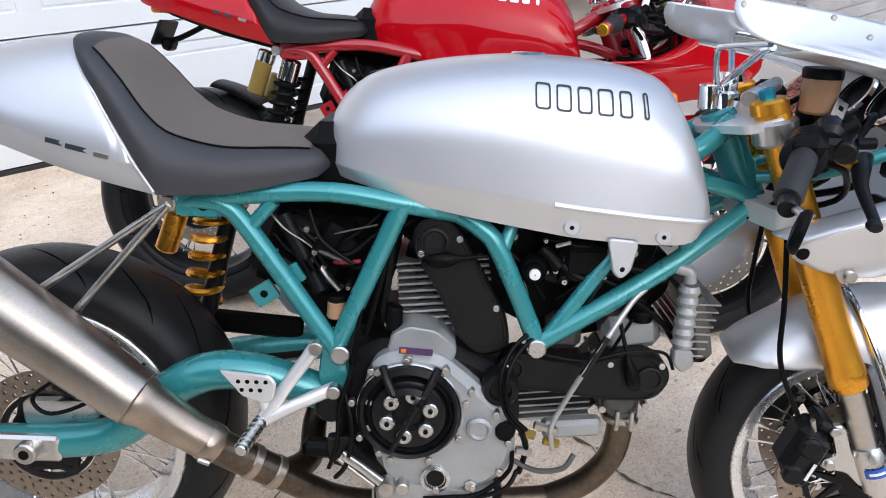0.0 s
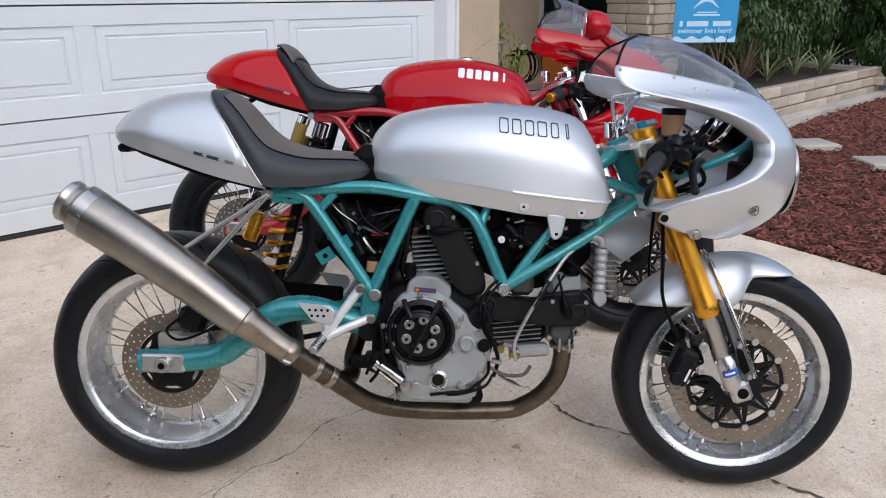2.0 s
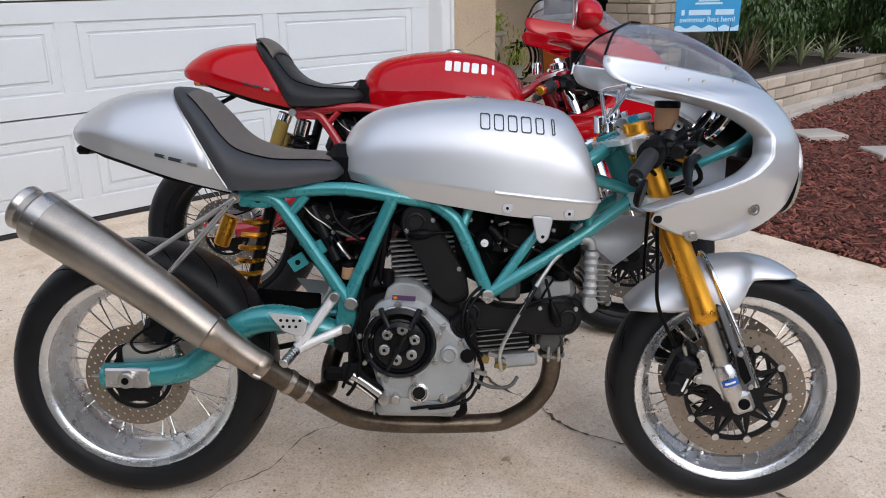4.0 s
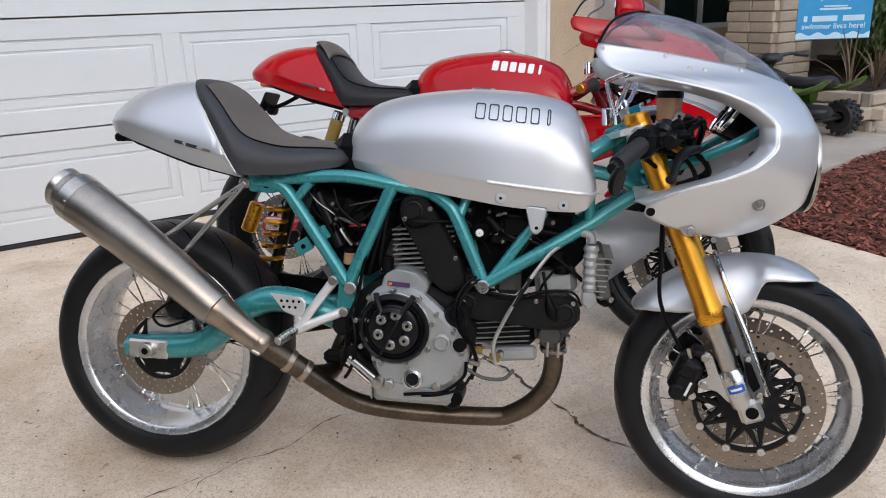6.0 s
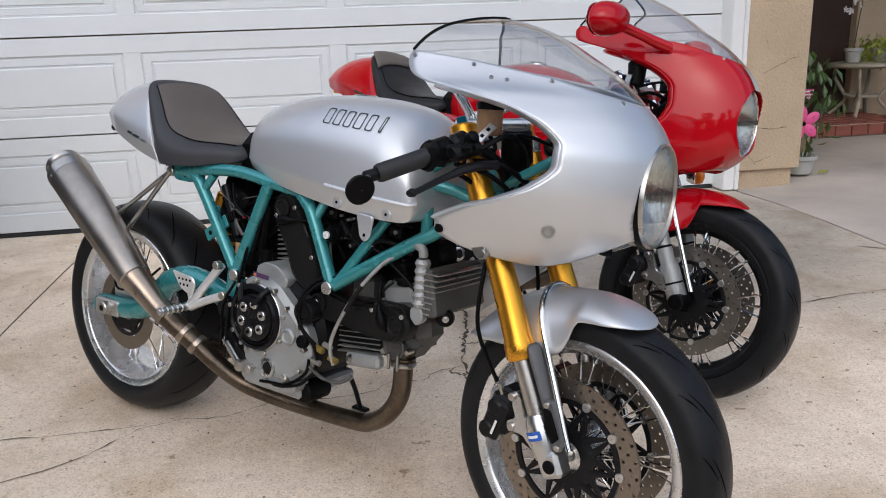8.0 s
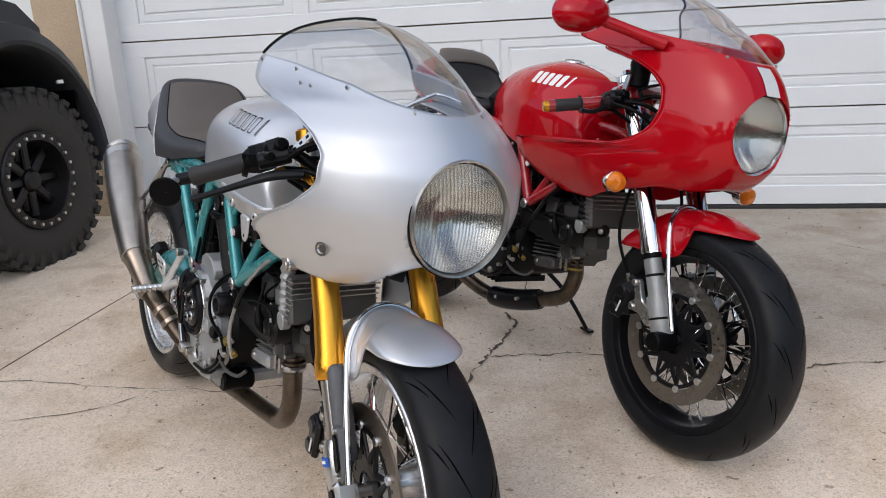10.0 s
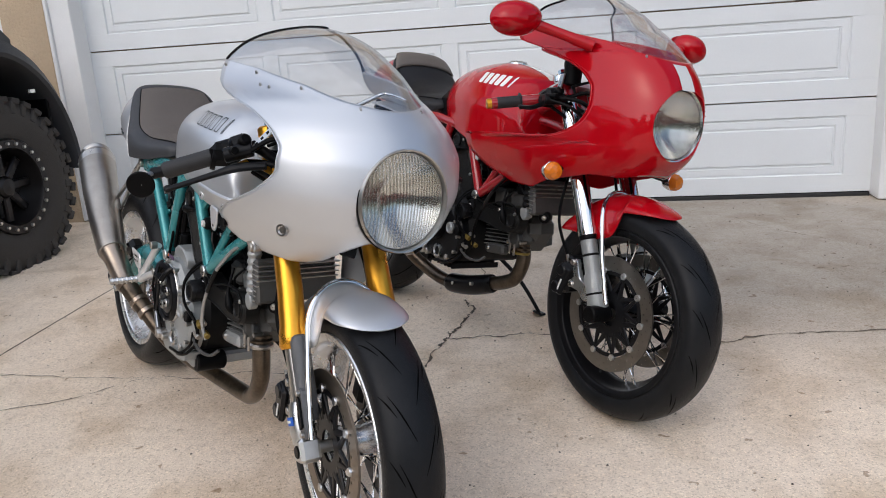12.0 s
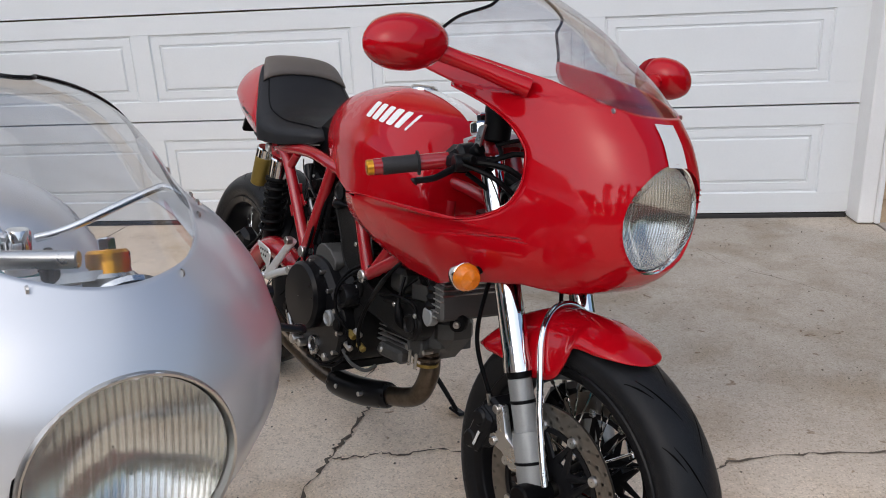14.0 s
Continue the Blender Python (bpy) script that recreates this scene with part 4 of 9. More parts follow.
for k in range(26):
    a, r = k * 2.4, 0.02 + 0.06 * ((k * 7) % 10) / 10
    p = Vector((r * math.cos(a), r * math.sin(a), 0.1))
    q = p + Vector((0.03 * math.cos(a), 0.03 * math.sin(a), 0.07 + 0.04 * ((k * 3) % 5) / 5))
    put("grass_blade", grid([[p, p + Vector((0.006, 0, 0))], [(p + q) / 2, (p + q) / 2 + Vector((0.005, 0, 0))], [q, q + Vector((0.001, 0, 0))]]), LEAF, flower)
flag = holder("garden_flag", pose(4.42, 4.75, 0.012), "small striped flag on a stick in a dark pot", "flag")
put("pot", lathe([(0.001, 0.0), (0.12, 0.0), (0.16, -0.24), (0.175, -0.24), (0.175, -0.27), (0.15, -0.27), (0.14, -0.23), (0.001, -0.23)], 24, m=pose(0, 0, 0, -90)), TERRACOTTA, flag)
put("stick", cyl((0.02, 0, 0.2), (0.06, 0, 0.62), 0.004, sides=8), STEM, flag)
for k in range(7):
    put("stripe", block((0.11, 0.002, 0.011), (0.105 + 0.006 * k * 0.3, -0.002, 0.44 + 0.0115 * k), 0.0004), PINK if k % 2 == 0 else WHITE_INK, flag)
put("canton", block((0.055, 0.002, 0.045), (0.08, -0.004, 0.535), 0.0004), BLUE_INK, flag)
put("foliage", leaf_cloud(Shape(), random.Random(28), (0, 0, 0.5), (0.3, 0.25, 0.6), 380, 0.05), LEAF, flag, "drooping dark green leaves", sharp=5)

# dry leaves on the walk
for k, (x, y, turn) in enumerate(((4.28, 4.15, 20), (4.54, 3.28, 70), (4.88, 3.40, 140))):
    half = [(0.0, 0.0), (0.018, 0.014), (0.045, 0.019), (0.075, 0.012), (0.10, 0.0)]
    rows = [[(u, w * v, 0.004 + 0.012 * v * v + 0.008 * (u * 10 - 0.5) ** 2) for v in (-1, -0.5, 0, 0.5, 1)] for u, w in half]
    tagged(solid(put("fallen_leaf", grid(rows), LEAF_LIGHT if k == 0 else TABLE_MAT, None, "dry curled leaf lying on the concrete walk", pose(x, y, 0.013, 0, 0, turn)), 0.001), "", "leaf", "leaves on the walk")

# coiled cable on a low stand
reel = holder("cable_stand", pose(6.55, 6.0, 0.012), "black coiled cable hung on a low stand by the wall", "cable stand")
put("post", cyl((0, 0.05, 0), (0, 0.05, 0.5), 0.018), BLACK, reel)
put("crossbar", cyl((-0.22, 0.03, 0.42), (0.26, 0.03, 0.42), 0.014), BLACK, reel)
put("crossbar", cyl((-0.12, 0.05, 0.46), (0.16, 0.05, 0.46), 0.012), BLACK, reel)
put("foot", lathe([(0.001, 0), (0.12, 0), (0.12, -0.02), (0.03, -0.03), (0.001, -0.03)], 20, m=pose(0, 0.05, 0, -90)), BLACK, reel)
put("plug", block((0.05, 0.04, 0.05), (0.03, 0.0, 0.5), 0.008), TRIM_WHITE, reel, "white plug")
rng_r = random.Random(6)
for k in range(7):
    w, d, o = rng_r.uniform(0.1, 0.2), rng_r.uniform(0.3, 0.42), rng_r.uniform(-0.06, 0.06)
    put("cable_loop", tube([(o + w * math.cos(a), -0.01 - 0.012 * k, max(0.43 - d / 2 + d / 2 * math.sin(a) + 0.03, 0.012)) for a in [2 * math.pi * i / 14 for i in range(15)]], 0.008, 7), BLACK, reel)
put("cable", tube([(0.1, -0.05, 0.012), (0.3, -0.03, 0.01), (0.6, 0.1, 0.01), (0.95, 0.2, 0.01)], 0.008, 7), BLACK, reel)

# orange bin and bag by the wall
bin_ = holder("storage_bin", pose(7.64, 6.12, 0.012, 0, 0, -4), "orange plastic storage bin by the house wall", "bin")
put("body", grid([[(x * k, y * k, z) for x, y in rounded([(-0.36, -0.22), (0.36, -0.22), (0.36, 0.22), (-0.36, 0.22)], 0.05)] for k, z in ((0.86, 0.0), (0.98, 0.4), (1.05, 0.405), (1.05, 0.43), (0.97, 0.43), (0.93, 0.3))], closed_u=True, cap=True), ORANGE_PLASTIC, bin_)
bag = holder("cloth_bag", pose(7.76, 6.12, 0.445), "crumpled teal cloth bag lying on the orange bin", "bag")
rows = []
for i in range(13):
    t = i / 12
    rows.append([((0.36 * math.cos(a)) * math.sin(math.pi * min(max(t, 0.02), 0.98)) ** 0.6 * (1 + 0.18 * noise.noise((a * 1.3, t * 4, 2))), 0.17 * math.sin(a) * math.sin(math.pi * min(max(t, 0.02), 0.98)) ** 0.6 * (1 + 0.2 * noise.noise((a * 2, t * 5, 7))), 0.2 * t) for a in [2 * math.pi * k / 24 for k in range(24)]])
put("cloth", grid(rows, closed_u=True, cap=True), TEAL_CLOTH, bag, sharp=60)


# child's ride-on quad bike, nose towards the house wall
atv = holder("toy_quad_bike", pose(5.57, 3.55, 0.012, 0, 0, -2), "green and black ride-on toy quad bike with knobbly wheels", "toy quad bike")
AR = 0.135
carcass = lathe([(0.045, -0.06), (0.10, -0.066), (0.118, -0.052), (0.126, 0.0), (0.118, 0.052), (0.10, 0.066), (0.045, 0.06)], 30)
carcass_mesh = mesh_of("tyre", carcass.v, carcass.f, TOY_BLACK)
knob = block((0.020, 0.036, 0.026), bevel=0.004)
knob_mesh = mesh_of("tread_lug", knob.v, knob.f, TOY_BLACK)
cap_mesh = mesh_of("rim", *(lambda q: (q.v, q.f))(lathe([(0.001, -0.05), (0.022, -0.054), (0.045, -0.036), (0.06, -0.056), (0.072, -0.054)], 20)), TOY_BLACK)
hub_mesh = mesh_of("hub_cap", *(lambda q: (q.v, q.f))(lathe([(0.001, -0.062), (0.010, -0.060), (0.013, -0.048)], 12)), ALLOY)
for x in (-0.3, 0.3):
    for y in (-0.37, 0.37):
        w = new("wheel")
        w.parent, w.matrix_basis = atv, pose(x, y, AR, 0, 0, -90 if x < 0 else 90)
        put("tyre", carcass_mesh, None, w)
        put("rim", cap_mesh, None, w)
        put("hub_cap", hub_mesh, None, w, "pale hub cap")
        for k in range(16):
            for d in (-0.042, 0, 0.042):
                a = 2 * math.pi * (k + (0.5 if d == 0 else 0)) / 16
                put("tread_lug", knob_mesh, None, w, "", pose(0.126 * math.cos(a), d, 0.126 * math.sin(a), 0, -math.degrees(a), 14 if d else 0))
for y in (-0.37, 0.37):
    put("axle", cyl((-0.28, y, AR), (0.28, y, AR), 0.016), TOY_BLACK, atv)
    for x in (-0.14, 0.14):
        put("suspension_arm", tube([(x * 0.6, y, 0.20), (x * 1.8, y, AR + 0.01)], 0.014, 8), TOY_BLACK, atv)


def lump(name, rows, mat, label=""):
    """A rounded body along y: rows of y, x, half width, z, half height."""
    put(name, grid([[(x + w * math.cos(a), y, z + h * math.sin(a)) for a in [2 * math.pi * k / 18 for k in range(18)]] for y, x, w, z, h in rows], closed_u=True, cap=True), mat, atv, label, sharp=60)


lump("chassis", ((-0.45, 0, 0.05, 0.2, 0.03), (-0.4, 0, 0.11, 0.2, 0.05), (0.4, 0, 0.11, 0.2, 0.05), (0.46, 0, 0.05, 0.2, 0.03)), TOY_BLACK)
lump("front_cowl", ((0.10, 0, 0.05, 0.37, 0.05), (0.16, 0, 0.11, 0.39, 0.085), (0.26, 0, 0.125, 0.40, 0.085), (0.36, 0, 0.115, 0.38, 0.07), (0.47, 0, 0.095, 0.36, 0.05), (0.53, 0, 0.05, 0.355, 0.03)), TOY_GREEN, "rounded green nose cowl")
lump("lower_cowl", ((0.14, 0, 0.10, 0.29, 0.05), (0.3, 0, 0.13, 0.29, 0.05), (0.46, 0, 0.10, 0.29, 0.04), (0.51, 0, 0.05, 0.29, 0.02)), TOY_GREEN)
for sd in (-1, 1):
    put("brow", tube([(sd * 0.115, 0.42, 0.435, 0.012), (sd * 0.135, 0.30, 0.465, 0.022), (sd * 0.125, 0.20, 0.44, 0.02), (sd * 0.11, 0.14, 0.38, 0.012)], sides=10), LEAF_LIGHT, atv, "bright green brow moulding")
    put("white_strip", tube([(sd * 0.108, 0.48, 0.333), (sd * 0.132, 0.38, 0.338), (sd * 0.134, 0.30, 0.345)], 0.007, 8), WHITE_INK, atv, "white moulded strip")
    lump("front_mudguard", ((0.10, sd * 0.17, 0.05, 0.24, 0.05), (0.17, sd * 0.2, 0.075, 0.29, 0.055), (0.30, sd * 0.22, 0.08, 0.31, 0.035), (0.44, sd * 0.22, 0.075, 0.29, 0.025), (0.50, sd * 0.2, 0.04, 0.27, 0.015)), TOY_GREEN)
    lump("side_panel", ((-0.22, sd * 0.13, 0.05, 0.30, 0.06), (-0.13, sd * 0.16, 0.07, 0.29, 0.10), (-0.03, sd * 0.15, 0.06, 0.27, 0.10), (0.05, sd * 0.13, 0.035, 0.25, 0.05)), TOY_GREEN)
    put("floorboard", block((0.15, 0.34, 0.06), (sd * 0.25, 0.0, 0.125), 0.02), TOY_GREEN, atv)
    lump("rear_mudguard", ((-0.14, sd * 0.18, 0.05, 0.33, 0.03), (-0.24, sd * 0.23, 0.09, 0.355, 0.03), (-0.38, sd * 0.24, 0.095, 0.365, 0.022), (-0.48, sd * 0.23, 0.08, 0.40, 0.02), (-0.55, sd * 0.22, 0.04, 0.45, 0.012)), TOY_GREEN)
lump("tank", ((-0.12, 0, 0.08, 0.38, 0.06), (0.0, 0, 0.10, 0.40, 0.08), (0.10, 0, 0.09, 0.42, 0.09), (0.17, 0, 0.05, 0.44, 0.06)), TOY_BLACK)
lump("seat", ((-0.47, 0, 0.05, 0.42, 0.03), (-0.42, 0, 0.10, 0.425, 0.045), (-0.28, 0, 0.11, 0.40, 0.045), (-0.10, 0, 0.09, 0.405, 0.045), (-0.05, 0, 0.04, 0.42, 0.02)), TOY_BLACK, "black moulded seat")
put("steering_post", cyl((0, 0.14, 0.42), (0, 0.07, 0.55), 0.022), TOY_BLACK, atv)
lump("instrument_pod", ((0.02, 0, 0.05, 0.57, 0.02), (0.06, 0, 0.09, 0.575, 0.04), (0.14, 0, 0.085, 0.565, 0.045), (0.19, 0, 0.04, 0.555, 0.025)), TOY_BLACK)
put("handlebar", tube([(-0.30, 0.0, 0.585), (-0.18, 0.05, 0.60), (-0.06, 0.09, 0.575), (0.06, 0.09, 0.575), (0.18, 0.05, 0.60), (0.30, 0.0, 0.585)], 0.012, 8), TOY_BLACK, atv)
for sd in (-1, 1):
    put("grip", cyl((sd * 0.21, 0.035, 0.597), (sd * 0.315, -0.005, 0.584), 0.019), TOY_BLACK, atv)

# ---- truck parked beside the garage ----
truck = holder("truck", pose(-0.98, 2.80, ground_z(2.7) - 0.02), "dark grey off-road truck with a large knobbly tyre", "truck")
TR = 0.452
tt = Shape()
lathe([(0.25, 0.0), (0.29, -0.02), (0.36, -0.028), (0.43, -0.02), (0.462, 0.0), (0.468, 0.06), (0.468, 0.24), (0.46, 0.30), (0.42, 0.32), (0.27, 0.30)], 72, s=tt)
for back in (0.0, -3.4):
    wheel = new("wheel")
    wheel.parent, wheel.matrix_basis = truck, pose(0, back, TR, 0, 0, 90) @ Matrix.Scale(TR / 0.475, 4)
    put("tyre", tt, TRUCK_TYRE, wheel, "worn knobbly off-road tyre")
    lug_mesh = mesh_of("tread_lug", *(lambda q: (q.v, q.f))(block((0.030, 0.072, 0.052), bevel=0.005)), TRUCK_TYRE)
    side_mesh = mesh_of("side_lug", *(lambda q: (q.v, q.f))(block((0.07, 0.018, 0.045), bevel=0.005)), TRUCK_TYRE)
    for k in range(34):
        for j, y in enumerate((0.005, 0.085, 0.165, 0.245, 0.30)):
            a = 2 * math.pi * (k + 0.5 * (j % 2)) / 34
            put("tread_lug", lug_mesh, None, wheel, "", pose(0.470 * math.cos(a), y, 0.470 * math.sin(a), 0, -math.degrees(a), 12 if j % 2 else -12))
        a = 2 * math.pi * (k + 0.25) / 34
        put("side_lug", side_mesh, None, wheel, "", pose(0.428 * math.cos(a), -0.016, 0.428 * math.sin(a), 0, -math.degrees(a), 8))
    rim = Shape()
    lathe([(0.255, 0.01), (0.262, -0.012), (0.255, -0.022), (0.212, -0.022), (0.205, -0.005), (0.198, 0.06), (0.17, 0.10), (0.001, 0.12)], 60, s=rim)
    for k in range(8):
        a = 2 * math.pi * k / 8
        block((0.145, 0.03, 0.048), (0.125 * math.cos(a), 0.06, 0.125 * math.sin(a)), 0.008, rim, turn=(0, -math.degrees(a), 0))
    lathe([(0.001, 0.015), (0.045, 0.02), (0.058, 0.035), (0.06, 0.11)], 24, s=rim)
    put("rim", rim, TRUCK_RIM, wheel, "dark spoked alloy rim with a bolted ring")
    bolt_mesh = mesh_of("rim_bolt", *(lambda s: (s.v, s.f))(lathe([(0.001, -0.012), (0.009, -0.011), (0.011, 0.0)], 8)), STEEL)
    for k in range(24):
        a = 2 * math.pi * k / 24
        put("rim_bolt", bolt_mesh, None, wheel, "", pose(0.234 * math.cos(a), -0.022, 0.234 * math.sin(a)))
ARCH = 0.6
flare = []
for k in range(25):
    a = math.pi * (-0.06 + 1.08 * k / 24)
    c, d = math.cos(a), math.sin(a)
    flare.append([(x, -r * c * (0.86 if c < 0 else 0.80), TR + 0.05 + r * d * 1.02) for x, r in ((-0.42, ARCH - 0.02), (-0.02, ARCH - 0.02), (0.03, ARCH), (0.04, ARCH + 0.02), (-0.02, ARCH + 0.10), (-0.12, ARCH + 0.125), (-0.2, ARCH + 0.13))])
put("wheel_flare", grid(flare), TRUCK_FLARE, truck, "faded black plastic wheel flare")
put("wheel_well", grid([[(-0.42, -r * math.cos(a), TR + 0.05 + r * math.sin(a)) for a in [math.pi * k / 16 for k in range(17)]] for r in (0.02, 0.6)] + [[(-0.1, -0.62 * math.cos(a), TR + 0.05 + 0.62 * math.sin(a)) for a in [math.pi * k / 16 for k in range(17)]]]), BLACK, truck)
body = Shape()
grid([[(x, y, z) for y, z in ((-5.0, 0.75), (-0.62, 0.75), (-0.58, 1.05), (-0.36, 1.2), (0.0, 1.2), (0.24, 1.1), (0.36, 1.0), (0.42, 0.92), (0.44, 1.2), (0.3, 1.32), (0.1, 1.36), (-1.2, 1.42), (-1.9, 1.95), (-4.2, 1.97), (-5.0, 1.45))] for x in (-0.2, -0.24, -1.75, -1.8)], closed_u=True, cap=True, s=body)
put("body", body, TRUCK_BODY, truck, "dark grey truck body")
put("sill", block((0.5, 2.3, 0.3), (-0.5, -1.75, 0.66), 0.04), TRUCK_FLARE, truck, "black side sill")
put("chassis", block((1.2, 4.6, 0.22), (-1.0, -2.1, 0.6), 0.04), BLACK, truck)
put("mud_flap", block((0.14, 0.02, 0.26), (-0.08, 0.40, 0.78), 0.004), BLACK, truck)
put("marker_lamp", block((0.02, 0.05, 0.03), (-0.02, 0.30, 0.92), 0.006), REFLECTOR, truck)

# ---- across the street: a row of trees that the paint mirrors ----
def far_trees():
    s, rng = Shape(), random.Random(77)
    for k in range(26):
        x, y, top = -38 + 3.0 * k + rng.uniform(-1, 1), -24 - rng.uniform(0, 4), rng.uniform(5.0, 9.5)
        for _ in range(420):
            d = Vector((rng.gauss(0, 0.9), rng.gauss(0, 0.8), 0))
            z = -0.7 + top * rng.random() ** 0.8
            l = rng.uniform(0.25, 0.6)
            m = Matrix.Translation((x + d.x * 1.3, y + d.y, z)) @ Euler([rng.uniform(0, 6.3) for _ in range(3)]).to_matrix().to_4x4()
            s.add([(-l, 0, 0), (0, -l * 0.6, 0.1), (l, 0, 0), (0, l * 0.6, 0.1)], [(0, 1, 2, 3)], m)
    return s


tagged(put("backdrop_trees", far_trees(), FAR_LEAF, None, "distant row of dark street trees", sharp=5), "", "trees", "", "stuff")


# ---- motorcycles: x forward from the rear wheel's foot, y to the rider's left, z up ----
REAR, FRONT = (0.015, 0.0, 0.315), (1.425, 0.0, 0.300)


def tyre_profile(r, w, bead):
    """Half-round tyre section from bead to bead, as (radius, y)."""
    pts = [(bead - 0.012, -w * 0.30), (bead + 0.001, -w * 0.40), (bead + 0.013, -w * 0.465), (bead + 0.030, -w * 0.50)]
    for k in range(1, 12):
        a = math.pi * k / 12
        pts.append((bead + 0.030 + (r - bead - 0.030) * math.sin(a) ** 0.85, -w * 0.5 * math.cos(a)))
    return pts + [(p, -y) for p, y in reversed(pts[:4])]


def groove_mesh(r, w, bead, front, side, y0, y1, da, wd, lead):
    """One slanted tread cut that follows the crown."""
    prof = tyre_profile(r, w, bead)[3:-3]
    def at(y, a, lift=0.0006):
        rr = lerp([(q[1], q[0]) for q in prof], y) + lift
        return (rr * math.cos(a), y, rr * math.sin(a))
    rows = []
    for i in range(9):
        t = i / 8
        y, a = side * w * (y0 + (y1 - y0) * t), lead + da * t * (1 if front else -1)
        e = wd * (1 - abs(2 * t - 1) * 0.7) / r
        rows.append([at(y, a - e), at(y, a + e)])
    s = grid(rows if side > 0 else [list(reversed(q)) for q in rows])
    return mesh_of("tread_groove", s.v, s.f, GROOVE)


def holed_ring(r0, r1, sides, y, thick, holes, hole_r):
    """A drilled annulus: rows of cells, some pierced by a round hole."""
    s = Shape()
    nrow = len(holes)
    for face in (-1, 1):
        yy = y + face * thick / 2
        for j in range(nrow):
            ra, rb = r0 + (r1 - r0) * j / nrow, r0 + (r1 - r0) * (j + 1) / nrow
            for k in range(sides):
                a, b = 2 * math.pi * k / sides, 2 * math.pi * (k + 1) / sides
                P = lambda r, t: (r * math.cos(t), yy, r * math.sin(t))
                corner = [P(ra, a), P(ra, (a + b) / 2), P(ra, b), P((ra + rb) / 2, b), P(rb, b), P(rb, (a + b) / 2), P(rb, a), P((ra + rb) / 2, a)]
                if (k + holes[j][0]) % holes[j][1] == 0:
                    m = Vector(P((ra + rb) / 2, (a + b) / 2))
                    ring = []
                    for p in corner:
                        d = (Vector(p) - m).normalized()
                        ring.append(tuple(m + d * hole_r))
                    f = [(i, (i + 1) % 8, 8 + (i + 1) % 8, 8 + i) for i in range(8)]
                    s.add(corner + ring, f if face > 0 else [tuple(reversed(q)) for q in f])
                else:
                    f = [tuple(range(8))]
                    s.add(corner, f if face > 0 else [tuple(reversed(f[0]))])
    for r in (r0, r1):
        grid([[(r * math.cos(2 * math.pi * k / sides), y - thick / 2, r * math.sin(2 * math.pi * k / sides)), (r * math.cos(2 * math.pi * k / sides), y + thick / 2, r * math.sin(2 * math.pi * k / sides))] for k in range(sides)], closed_v=True, s=s)
    return s


